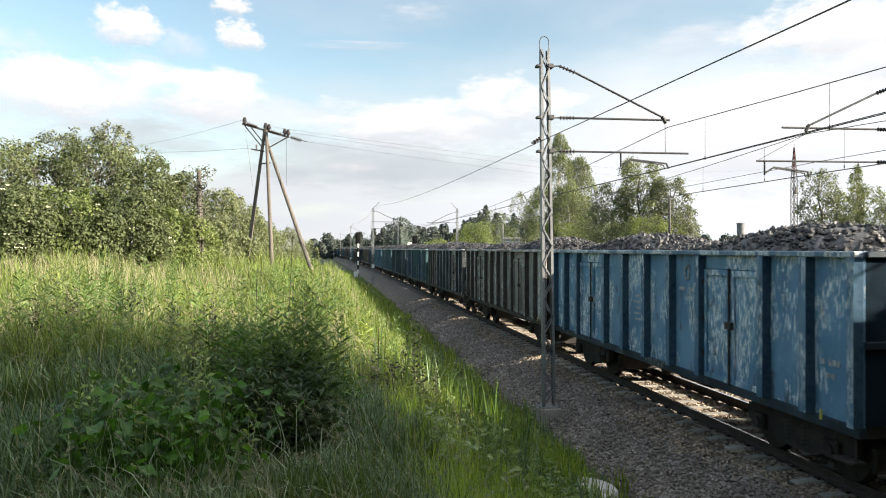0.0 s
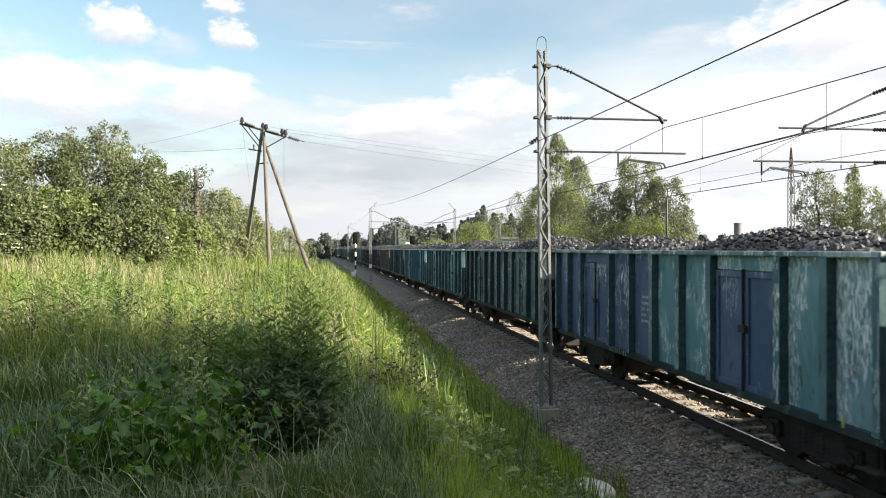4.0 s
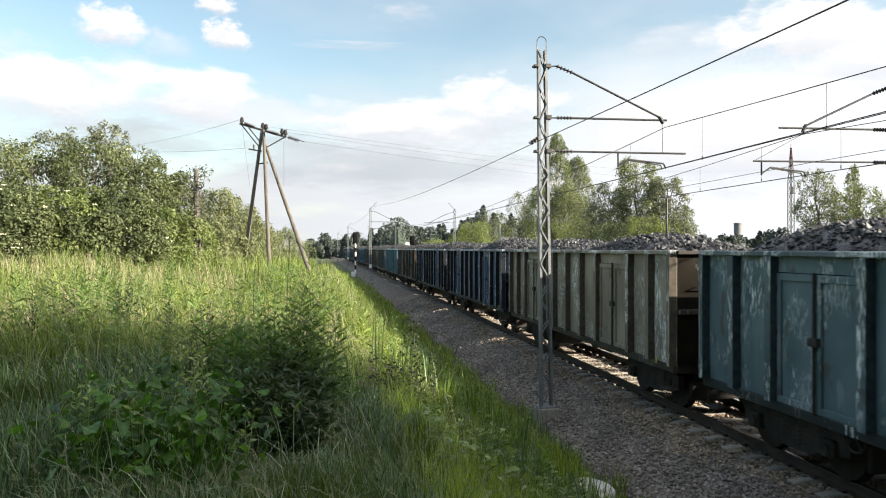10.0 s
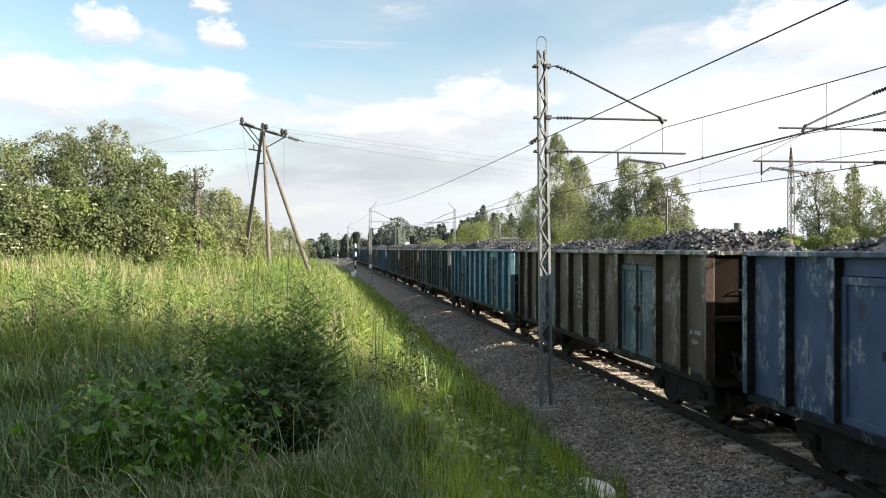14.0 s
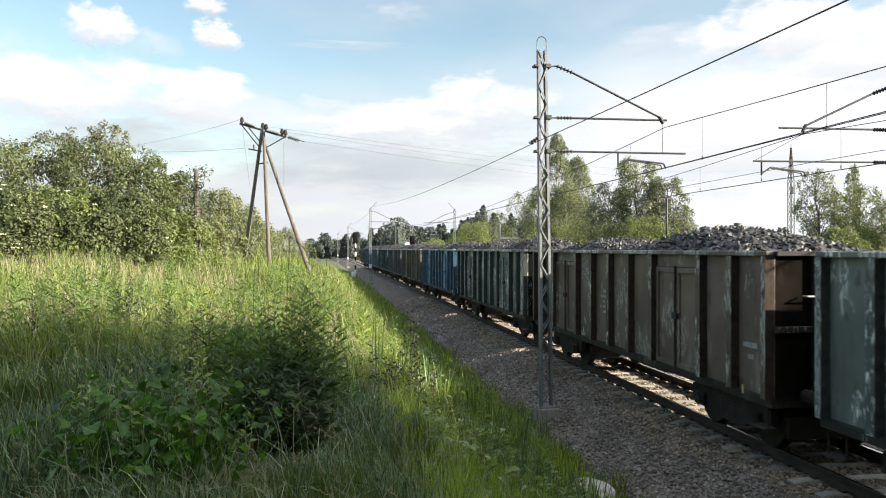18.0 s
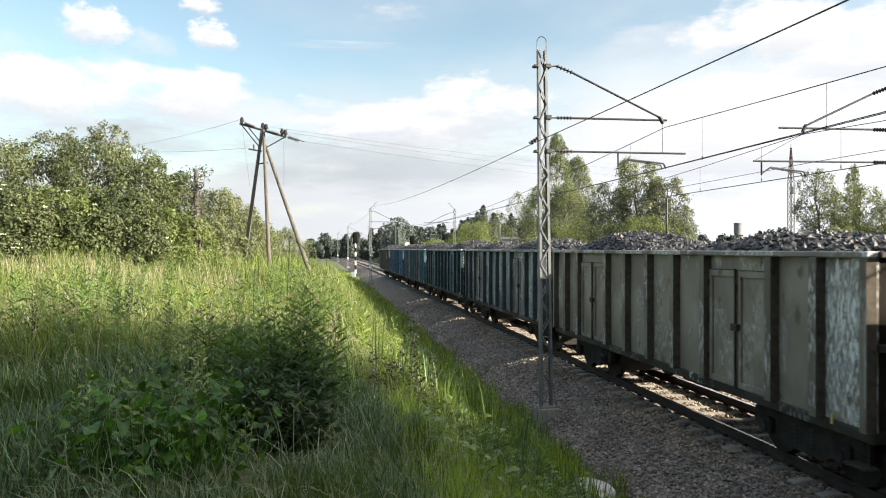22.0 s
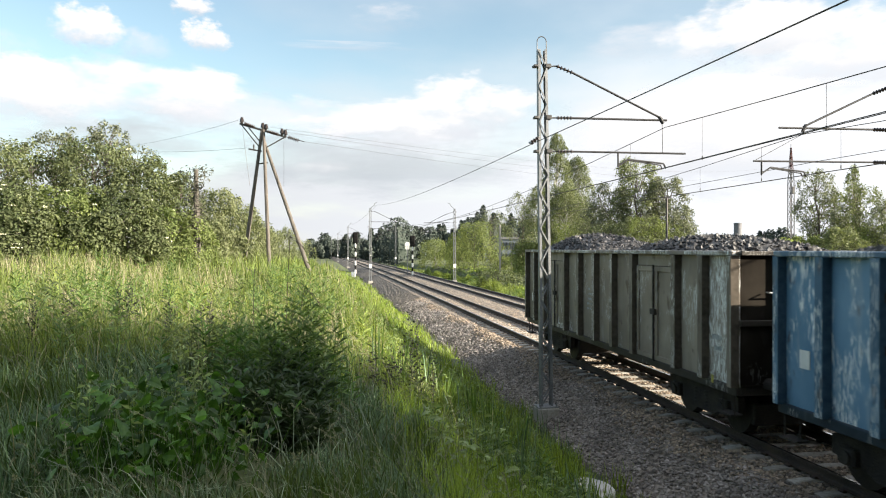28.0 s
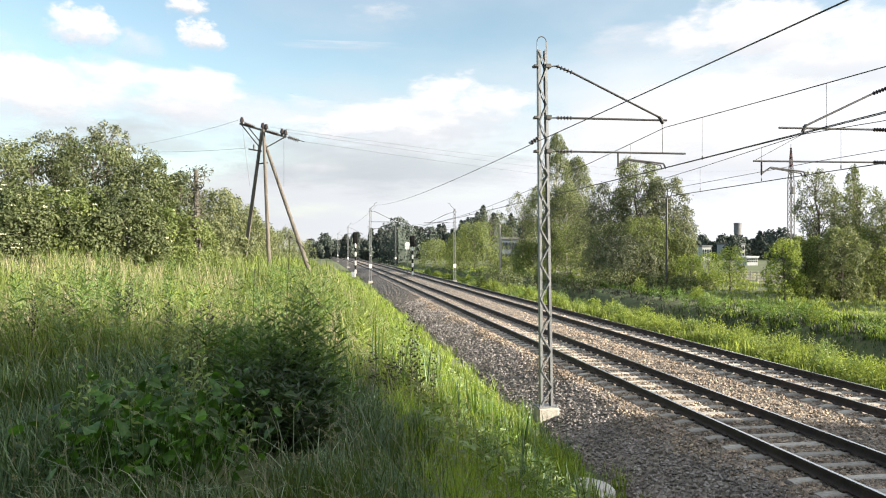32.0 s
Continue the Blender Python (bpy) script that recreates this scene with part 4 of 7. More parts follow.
TRAIN = [("olive", "olive", 2), ("blue", "blue", 2), ("teal", "olive", 0, "grey", -4.6), ("darkteal", "darkteal", 0), ("greyteal", "grey", 1), ("olive", "olive", 0),
         ("blue", "blue", 1), ("greygreen", "greygreen", 0), ("brown", "brown", 0), ("greygreen", "greygreen", 0), ("teal", "darkteal", 2), ("brown", "darkteal", 0),
         ("navy", "navy", 1), ("navy", "navy", 1), ("olive", "olive", 0), ("darkteal", "darkteal", 1), ("teal", "teal", 1), ("seagreen", "seagreen", 0),
         ("darkteal", "darkteal", 1), ("seagreen", "navy", 0, "navy", 0.0), ("greyteal", "grey", 0, "brown", 3.0), ("grey", "grey", 0), ("blue", "blue", 1), ("olive", "olive", 0)]
WORDS = {"olive": "olive-grey", "blue": "faded blue", "navy": "dark blue", "teal": "blue-green", "seagreen": "sea-green", "darkteal": "dark blue-green",
         "grey": "dirty grey", "greygreen": "dark grey-green", "brown": "brown", "greyteal": "grey and blue-green"}


def mark_parts(w, rnd, style):
    """White stencilled bars and a plain emblem on the side panels."""
    x = -(PANEL_X + 0.032)

    def bar(bm, y0, y1, z0, z1):
        vs = [bm.verts.new((x, y, z)) for y, z in ((y0, z0), (y1, z0), (y1, z1), (y0, z1))]
        vb = [bm.verts.new((x + 0.02, y, z)) for y, z in ((y0, z0), (y1, z0), (y1, z1), (y0, z1))]
        bm.faces.new(vs); bm.faces.new(vb[::-1])
        for k in range(4):
            bm.faces.new((vs[k], vs[(k + 1) % 4], vb[(k + 1) % 4], vb[k]))
        bmesh.ops.recalc_face_normals(bm, faces=bm.faces[:])

    def broken_line(bm, y0, y1, z0, z1, gap=0.025):
        """A line of stencilled marks of uneven width, some worn away."""
        y = y0
        while y < y1 - 0.02:
            wide = rnd.uniform(0.04, 0.085)
            if rnd.random() < 0.82:
                bar(bm, y, min(y + wide, y1), z0 + rnd.uniform(0, 0.2) * (z1 - z0), z1 - rnd.uniform(0, 0.15) * (z1 - z0))
            y += wide + gap

    if style == 1:
        c = -HALF + 4.69
        bm = bmesh.new()
        broken_line(bm, c - 0.33, c + 0.33, 2.53, 2.63, 0.012)
        part("lettering_bar", bm, M_STENCIL, w, "white plain lettering bar")
        bm = bmesh.new()
        n = 8
        for sgn in (-1, 1):
            for i in range(n):
                q0, q1 = math.pi * i / n - 0.7, math.pi * (i + 1) / n - 0.7
                ya, za = c + sgn * 0.085 * math.cos(q0), 2.90 + sgn * (0.115 * math.sin(q0) + 0.02)
                yb, zb = c + sgn * 0.085 * math.cos(q1), 2.90 + sgn * (0.115 * math.sin(q1) + 0.02)
                bar(bm, min(ya, yb) - 0.017, max(ya, yb) + 0.017, min(za, zb) - 0.012, max(za, zb) + 0.012)
        part("emblem", bm, M_STENCIL, w, "white curved emblem")
    c = -HALF + 7.03
    rows = [(c - 0.30, c - 0.30 + rnd.uniform(0.28, 0.5), 1.75 + k * 0.13, 1.82 + k * 0.13) for k in range(5)]
    rows += [(-HALF + 0.42, -HALF + 0.82, 1.74, 1.84), (-HALF + 0.52, -HALF + 0.74, 1.56, 1.65)]
    for q in rows:
        bm = bmesh.new()
        broken_line(bm, *q)
        part("stencil_bar", bm, M_STENCIL, w, "worn white stencil bar")
    if style == 2:
        bm = bmesh.new()
        bar(bm, HALF - 0.70, HALF - 0.48, 1.62, 1.89)
        part("paper_label", bm, M_WHITE, w, "white paper label in its holder")
    bm = bmesh.new()
    rod(bm, (-(PANEL_X + 0.065), -HALF + 0.75, 0.98), (-(PANEL_X + 0.065), -HALF + 0.75, 1.12), 0.02, seg=6)
    part("load_mark", bm, M_YELLOW, w, "yellow painted hook")


def front_y(j, t):
    return 317.40 - 10.612 * t - 0.011374 * t * t - PITCH * j


def build_train():
    model, keys = wagon_model()
    order = [model] + list(model.children_recursive)
    wagons = []
    coals = [coal_mesh(s) for s in (1, 2, 3, 4, 5)]
    for j, (body, door, style, *rest) in enumerate(TRAIN):
        rear, split = rest if rest else (body, 99.0)
        w = copy_thing(model, pose(T1, 0, 0))
        parts = [w] + list(w.children_recursive)
        rnd = random.Random(j)
        for ob in parts:
            key = None
            for src, k in keys:
                if ob.type == "MESH" and ob.data == src.data:
                    key = k
                    break
            if key:
                ob.material_slots[0].link = "OBJECT"
                if key == "stile" and body in SHADED_FLANKS:
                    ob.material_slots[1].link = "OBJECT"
                    ob.material_slots[1].material = SHADED_FLANKS[body]
                mid = sum(v.co.y for v in ob.data.vertices) / len(ob.data.vertices)
                if key == "body" and mid < 1.2 - HALF and ob.data.vertices[0].co.x < 0 and body in SCRAPED:
                    ob.material_slots[0].material = SCRAPED[body]
                    continue
                ob.material_slots[0].material = {"body": PAINTS[rear if mid > split else body], "door": PAINTS[door], "post": POST_PAINTS[body], "end": SHADED_END_PAINTS[body], "rail": RAIL_PAINTS[body], "stile": STILE_PAINTS[rear if mid > split else body]}[key]
        tagged(w, f"open coal wagon with scratched {WORDS[body]} paint" + (f", {WORDS[door]} doors" if door != body else " on rusty wheels"), "wagon", "coal train")
        mark_parts(w, rnd, style)
        load = link_mesh("coal_load", coals[j % 5], None)
        tagged(load, "heaped load of black lump coal in an open wagon", "coal", "coal loads", kind="stuff")
        wagons.append((w, load, j))
    for ob in order[::-1]:
        bpy.data.objects.remove(ob)
    return wagons


WAGONS = build_train()
# ---- plants ----
def at_bearing(px, d):
    """World x, y at depth d along a bearing; 784 is straight ahead."""
    r, q = (px - 784) / 1295 * d, radians(-YAW)
    return r * math.cos(q) + d * math.sin(q), d * math.cos(q) - r * math.sin(q)


def blades(rng, pos, height, width, lean, name, material, label, curl=0.6):
    """Grass blades of three segments that arch over towards their tips."""
    n = len(pos)
    b = rng.uniform(0, 2 * np.pi, n)
    b = np.where(rng.random(n) < 0.3, 2.7 + 1.2 * np.sin(pos[:, 0] * 0.8 + pos[:, 1] * 0.5) + rng.normal(0, 0.5, n), b)
    flat = rng.random(n) < 0.5  # half of them turn a flat to the light
    a = np.where(flat, radians(SUN_AZ + 90) + rng.normal(0, 0.7, n), b + np.pi / 2 + rng.normal(0, 0.35, n))
    side = np.stack([np.cos(a), np.sin(a), np.zeros(n)], -1)
    out = np.stack([np.cos(b), np.sin(b), np.zeros(n)], -1)
    k = lean * rng.uniform(0.15, 1.3, n)
    c, rings, was = pos.astype(float), [], 0.0
    for f, w in ((0.0, 0.9), (0.4, 1.0), (0.75, 0.6), (1.0, 0.0)):
        if f:
            t = np.clip(k * (0.25 + 1.9 * curl * ((f + was) / 2) ** 1.4), 0, 2.5)
            c = c + (out * np.sin(t)[:, None] + np.array([0, 0, 1.0]) * np.cos(t)[:, None]) * (height * (f - was))[:, None]
        was = f
        rings += [c - side * (width * w / 2)[:, None], c + side * (width * w / 2)[:, None]] if w else [c]
    v = np.stack(rings, 1).reshape(-1, 3)
    t = np.array([(0, 1, 3), (0, 3, 2), (2, 3, 5), (2, 5, 4), (4, 5, 6)])
    f = (t[None] + (np.arange(n) * 7)[:, None, None]).reshape(-1, 3)
    ob = raw(name, v, f, material)
    return tagged(ob, label, "grass", kind="stuff")


def leaf_cards(rng, pos, direction, length, width, droop=0.25):
    """Pointed leaves, folded along the middle: six points, four triangles each."""
    n = len(pos)
    d = direction / np.linalg.norm(direction, axis=1, keepdims=True)
    r = rng.normal(0, 1, (n, 3))
    s = np.cross(d, r)
    s /= np.linalg.norm(s, axis=1, keepdims=True) + 1e-9
    up = np.cross(s, d)
    L, W = length[:, None], width[:, None]
    base, tip = pos, pos + d * L + np.array([0, 0, -1.0]) * (L * droop)
    mid = pos + d * L * 0.45 - up * W * 0.12
    v = np.stack([base, mid - s * W / 2 + up * W * 0.15, mid, mid + s * W / 2 + up * W * 0.15, tip], 1)
    t = np.array([(0, 1, 2), (0, 2, 3), (1, 4, 2), (2, 4, 3)])
    f = t[None] + (np.arange(n) * 5)[:, None, None]
    return v.reshape(-1, 3), f.reshape(-1, 3)


def leaf_quads(pos, tip, nrm, length, ratio=0.58):
    """Small pointed leaves bent across the middle, two triangles each: tip gives the way they point, nrm the way they face."""
    d = tip / (np.linalg.norm(tip, axis=1, keepdims=True) + 1e-9)
    s = np.cross(d, nrm)
    s /= np.linalg.norm(s, axis=1, keepdims=True) + 1e-9
    up = np.cross(s, d)
    L = length[:, None]
    v = np.stack([pos, pos + d * L * 0.45 - s * L * ratio / 2 + up * L * 0.1, pos + d * L * 0.95, pos + d * L * 0.5 + s * L * ratio / 2 + up * L * 0.1], 1)
    f = np.array([(0, 1, 2), (0, 2, 3)])[None] + (np.arange(len(pos)) * 4)[:, None, None]
    return v.reshape(-1, 3), f.reshape(-1, 3)


def toothed_leaves(rng, pos, direction, length):
    """Broad leaves with a toothed edge, cupped along the middle rib."""
    n = len(pos)
    d = direction / np.linalg.norm(direction, axis=1, keepdims=True)
    s = np.cross(d, rng.normal(0, 0.7, (n, 3)) + (0, 0, 1))
    s /= np.linalg.norm(s, axis=1, keepdims=True) + 1e-9
    up = np.cross(s, d)
    L = length[:, None]
    outline = ((0.0, 0.0), (0.10, 0.34), (0.26, 0.30), (0.32, 0.50), (0.50, 0.36), (0.58, 0.42), (0.74, 0.22), (0.80, 0.24), (1.0, 0.0))
    rib = [pos + d * L * f - np.array([0, 0, 1.0]) * L * 0.35 * f ** 2 for f, _ in outline]
    rows = []
    for sg in (-1, 1):
        rows += [rib[i] + s * (sg * w * L) + up * (abs(w) * 0.25 * L) for i, (f, w) in enumerate(outline)]
    v = np.stack(rib + rows, 1)
    k = len(outline)
    t = []
    for side in (1, 2):
        for i in range(k - 1):
            t += [(i, side * k + i, side * k + i + 1), (i, side * k + i + 1, i + 1)]
    f = np.array(t)[None] + (np.arange(n) * 3 * k)[:, None, None]
    return v.reshape(-1, 3), f.reshape(-1, 3)


def join(chunks):
    vs, fs, o = [], [], 0
    for v, f in chunks:
        vs.append(v); fs.append(f + o); o += len(v)
    return np.concatenate(vs), np.concatenate(fs)


def left_samples(rng, n, r0, r1, th0=-27.0, th1=38.0, umax=4.7, power=1.0):
    r = r0 * (r1 / r0) ** (rng.random(n) ** power)
    th = np.radians(rng.uniform(th0, th1, n))
    x, y = r * np.sin(th), r * np.cos(th)
    u = x - bend(y)
    # ragged edge towards the ballast
    k = u < umax + 0.25 * np.sin(y * 1.9) + 0.2 * np.sin(y * 0.7 + 1)
    x, y, r = x[k], y[k], r[k]
    return x, y, r


def thin_out(x, y):
    """Lower grass where leafier plants stand, and before the manhole."""
    a = np.exp(-((x + 1.0) / 0.72) ** 4 - ((y - 4.4) / 1.15) ** 4)
    b = np.exp(-((x + 0.32) / 0.62) ** 4 - ((y - 5.9) / 1.1) ** 4)
    c = np.exp(-((x - 4.2) / 0.65) ** 4 - ((y - 11.1) / 0.9) ** 4)
    return 1 - 0.68 * a - 0.72 * b - 0.72 * c


def build_grass():
    rng = np.random.default_rng(21)
    def tufts(count, r0, r1, per, hfun, wfun, lean, name, material, label, **kw):
        x, y, r = left_samples(rng, count, r0, r1, **kw)
        k = hfun(x, y) > 0.05
        x, y, r = x[k], y[k], r[k]
        h0 = hfun(x, y)
        m = len(x)
        a = rng.uniform(0, 6.283, (m, per))
        rad = np.abs(rng.normal(0, 1, (m, per))) * (0.03 + 0.007 * r[:, None])
        bx, by = x[:, None] + np.cos(a) * rad, y[:, None] + np.sin(a) * rad
        h = h0[:, None] * rng.uniform(0.45, 1.1, (m, per))
        w = wfun(r)[:, None] * rng.uniform(0.6, 1.4, (m, per))
        bx, by, h, w = bx.ravel(), by.ravel(), h.ravel(), w.ravel()
        ok = (bx - bend(by)) < 5.1
        bx, by, h, w = bx[ok], by[ok], h[ok], w[ok]
        pos = np.stack([bx, by, ground_z(bx, by) - 0.04], -1)
        blades(rng, pos, h, w, np.full(len(bx), lean), name, material, label)

    def meadow_h(x, y):
        patch = 0.5 + 0.5 * np.sin(x * 1.3 + 2 * np.sin(y * 0.6)) * np.sin(y * 0.9 + x * 0.4)
        low = np.clip((x - bend(y) - 0.6) / 2.5, 0, 1)
        return (0.34 + 0.38 * patch + 0.25 * rng.random(len(x))) * (1 - 0.4 * low) * thin_out(x, y) * (1 + 0.8 * np.clip((y - 13) / 6, 0, 1) * np.clip(-x / 3, 0, 1))

    tufts(7600, 9.0, 130, 11, meadow_h, lambda r: np.clip(0.0042 + 0.00068 * r, 0.005, 0.06), 0.7, "meadow_grass", M_GRASS, "tall green meadow grass on the bank and field")

    def rank_h(x, y):
        patch = 0.5 + 0.5 * np.sin(x * 2.3 + 1.4 * np.sin(y * 1.1)) * np.sin(y * 1.9 + x * 0.8)
        return np.where((x - bend(y) < 1.0 + 0.5 * np.sin(y * 1.7)) & (patch > 0.24), 0.17 + 0.27 * patch + 0.2 * rng.random(len(x)), 0) * thin_out(x, y)

    # laid where the near shadow falls, in the shade-tinted green
    tufts(7600, 1.7, 15.0, 9, rank_h, lambda r: 0.0045 + 0.0008 * r, 1.0, "rank_grass", M_SHADE_GRASS, "rank grass tinted blue-green for the shade of the bank", power=0.8)

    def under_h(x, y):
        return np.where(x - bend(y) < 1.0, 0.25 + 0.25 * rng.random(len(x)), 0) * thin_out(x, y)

    # dark tone gives the shade between the taller stems
    tufts(4200, 3.5, 60, 9, under_h, lambda r: np.clip(0.006 + 0.001 * r, 0.007, 0.03), 0.8, "low_grass", M_UNDERSHADE, "short grass coloured dark for shade under the taller stems")

    def bank_h(x, y):
        u = x - bend(y)
        return np.where(u > 0.7, 0.22 + 0.27 * rng.random(len(x)) + 0.15 * np.sin(y * 1.7) * np.sin(x * 2.1), 0) * thin_out(x, y)

    def reed_h(x, y):
        u = x - bend(y)
        return np.where((u > 1.6) & (u < 4.7) & (y < 17) & (rng.random(len(x)) < 0.35), 0.5 + 0.4 * rng.random(len(x)), 0) * thin_out(x, y) ** 2

    tufts(2600, 7.5, 17, 7, reed_h, lambda r: 0.011 + 0.0007 * r, 0.4, "reed_tufts", M_SHADE_GRASS, "upright dark reed-like tufts on the lower bank", th0=5, umax=4.8)
    tufts(11500, 2.6, 130, 9, bank_h, lambda r: np.clip(0.0048 + 0.00075 * r, 0.005, 0.06), 0.75, "bank_grass", M_BANK, "fresh bright green grass on the bank above the ballast", th0=-6, umax=4.9)
    x, y, r = left_samples(rng, 6500, 1.6, 120)
    k = ((r > 9.5) | (rng.random(len(x)) < 0.05)) & ((x - bend(y) < 0.8) | (rng.random(len(x)) < 0.3))
    x, y, r = x[k], y[k], r[k]
    h = rng.uniform(0.5, 1.05, len(x)) * thin_out(x, y) * (1 - 0.4 * np.clip((x - bend(y) - 1) / 2.5, 0, 1))
    w = np.clip(0.0025 + 0.0006 * r, 0.003, 0.02)
    pos = np.stack([x, y, ground_z(x, y) - 0.04], -1)
    blades(rng, pos, h, w, np.full(len(x), 0.5), "dry_stalks", M_DRY, "dry straw-coloured grass stalks", curl=1.0)
    px, d = rng.uniform(-30, 420, 1300), rng.uniform(18.5, 24, 1300)
    q = np.array([at_bearing(a, b) for a, b in zip(px, d)])
    blades(rng, np.stack([q[:, 0], q[:, 1], ground_z(q[:, 0], q[:, 1]) - 0.04], -1), rng.uniform(0.7, 1.25, len(q)), np.full(len(q), 0.016), np.full(len(q), 0.45), "dry_stalks", M_DRY,
           "dry tan stalks before the shrubs", curl=0.8)
    # nodding seed spikes near by, a haze of open panicles over the field
    for count, r0, r1, spike, name, label in ((330, 3.2, 9.0, True, "grass_spikes", "pale nodding grass spikes"), (1700, 9.5, 48.0, False, "grass_panicles", "hazy tan grass panicles over the meadow")):
        x, y, r = left_samples(rng, count, r0, r1, umax=3.2 if spike else 1.4)
        n = len(x)
        h = rng.uniform(0.55, 0.95, n) * np.maximum(0.75, thin_out(x, y)) * (1 - 0.4 * np.clip((x - bend(y) - 1) / 2.5, 0, 1))
        b = np.where(rng.random(n) < 0.6, 2.8 + rng.normal(0, 0.6, n), rng.uniform(0, 6.283, n))
        out = np.stack([np.cos(b), np.sin(b), 0 * b], -1) * (h * rng.uniform(0.08, 0.45, n))[:, None]
        base = np.stack([x, y, ground_z(x, y) - 0.03], -1)

        def along(f):
            return base + np.stack([0 * h, 0 * h, h * (f - 0.18 * f ** 4)], -1) + out * f ** 2.6

        chunks = []
        w = np.clip(0.0016 + 0.0003 * r, 0.002, 0.012)[:, None]
        side = np.stack([np.sin(b + 0.6), np.cos(b + 0.6), 0 * b], -1) * w
        fs = (0.0, 0.4, 0.7, 0.9, 1.0)
        ring = np.stack([q for f in fs for q in (along(f) - side * (1.1 - f), along(f) + side * (1.1 - f))], 1)
        quad = np.array([(2 * i, 2 * i + 1, 2 * i + 3) for i in range(4)] + [(2 * i, 2 * i + 3, 2 * i + 2) for i in range(4)])
        chunks.append((ring.reshape(-1, 3), (quad[None] + (np.arange(n) * 10)[:, None, None]).reshape(-1, 3)))
        m = 26 if spike else 11
        for k in range(m):
            f = (0.80 if spike else 0.72) + (0.20 if spike else 0.28) * k / m
            d = along(f + 0.03) - along(f - 0.03)
            d = d / np.linalg.norm(d, axis=1, keepdims=True) + rng.normal(0, 0.4 if spike else 0.55, d.shape)
            ln = rng.uniform(0.012, 0.022, n) if spike else rng.uniform(0.04, 0.10, n) * (1.05 - k / m)
            chunks.append(leaf_quads(along(f) + rng.normal(0, 0.0025, d.shape), d, rng.normal(0, 1, d.shape), ln, 0.3 if spike else 0.10 + 0.004 * float(np.mean(r))))
        v, f = join(chunks)
        tagged(raw(name, v, f, M_SPIKE if spike else M_DRY), label, "grass", kind="stuff")


build_grass()


def loose_tufts():
    """A few single tufts that stand out: bright sedge low on the bank, pale arching grass in the shade."""
    rng = np.random.default_rng(63)
    for px, d, n, h, spread, label in ((768, 14.5, 260, 0.55, 0.22, "rounded bright green sedge tuft on the bank"), (735, 17.5, 160, 0.5, 0.2, "rounded bright green sedge tuft on the bank"),
                                       (905, 12.6, 120, 0.75, 0.16, "upright green sedge tuft by the ballast"), (955, 12.0, 110, 0.7, 0.15, "upright green sedge tuft by the ballast"),
                                       (860, 12.2, 90, 0.7, 0.14, "upright green sedge tuft by the ballast")):
        cx, cy = at_bearing(px, d)
        x, y = cx + rng.normal(0, spread, n), cy + rng.normal(0, spread, n)
        blades(rng, np.stack([x, y, ground_z(x, y) - 0.03], -1), h * rng.uniform(0.5, 1.1, n), np.full(n, 0.016), np.full(n, 0.6), "sedge_tuft", M_BANK, label)
    for px, d, n, h, material in ((985, 12.2, 46, 0.75, M_BANK), (1010, 12.5, 40, 0.7, M_BANK), (930, 11.6, 46, 0.8, M_REED), (880, 11.0, 46, 0.8, M_REED), (960, 11.0, 60, 0.6, M_BANK), (1000, 11.3, 46, 0.5, M_BANK),
                                  (840, 11.6, 40, 0.8, M_REED), (905, 10.6, 60, 0.6, M_BANK), (800, 10.4, 50, 0.7, M_REED), (1095, 12.6, 50, 0.5, M_BANK), (1125, 13.2, 40, 0.4, M_BANK), (930, 14.0, 50, 0.6, M_BANK),
                                  (760, 12.4, 40, 0.7, M_REED), (700, 10.5, 36, 0.8, M_REED)):
        cx, cy = at_bearing(px, d)
        x, y = cx + rng.normal(0, 0.09, n), cy + rng.normal(0, 0.09, n)
        blades(rng, np.stack([x, y, ground_z(x, y) - 0.03], -1), h * rng.uniform(0.5, 1.15, n), np.full(n, 0.017), np.full(n, 0.5), "reed_tuft", material, "upright fan of reed-like grass low on the bank", curl=0.4)
    # stiff dark fans on the lower bank, and the grass that half hides the manhole
    for px, d, n, h in ((838, 10.9, 9, 0.95), (872, 10.8, 11, 1.0), (862, 11.3, 8, 0.9), (925, 11.2, 12, 1.05), (915, 10.6, 8, 0.9), (790, 10.6, 7, 0.9), (702, 9.9, 7, 1.0), (668, 9.6, 6, 1.05), (958, 10.9, 8, 0.85)):
        cx, cy = at_bearing(px, d)
        x, y = cx + rng.normal(0, 0.05, n), cy + rng.normal(0, 0.05, n)
        blades(rng, np.stack([x, y, ground_z(x, y) - 0.03], -1), h * rng.uniform(0.7, 1.1, n), np.full(n, 0.026), np.full(n, 0.45), "reed_fan", M_WEED, "stiff dark fan of reed blades on the lower bank", curl=0.25)
    for px, d, n, h in ((985, 10.6, 70, 0.9), (1012, 10.7, 60, 0.95), (1030, 10.8, 44, 0.8), (1058, 10.9, 30, 0.8), (1090, 11.2, 24, 0.5)):
        cx, cy = at_bearing(px, d)
        x, y = cx + rng.normal(0, 0.10, n), cy + rng.normal(0, 0.08, n)
        blades(rng, np.stack([x, y, ground_z(x, y) - 0.03], -1), h * rng.uniform(0.5, 1.1, n), np.full(n, 0.016), np.full(n, 0.5), "reed_tuft", M_BANK, "bright grass tuft before the manhole ring", curl=0.6)
    n = 1500
    px, d = rng.uniform(-20, 1000, n), 3.3 + 6.0 * rng.random(n) ** 1.5
    q = [at_bearing(a, b) for a, b in zip(px, d)]
    x, y = np.array([p[0] for p in q]), np.array([p[1] for p in q])
    k = x - bend(y) < 3.6
    x, y = x[k], y[k]
    n = len(x)
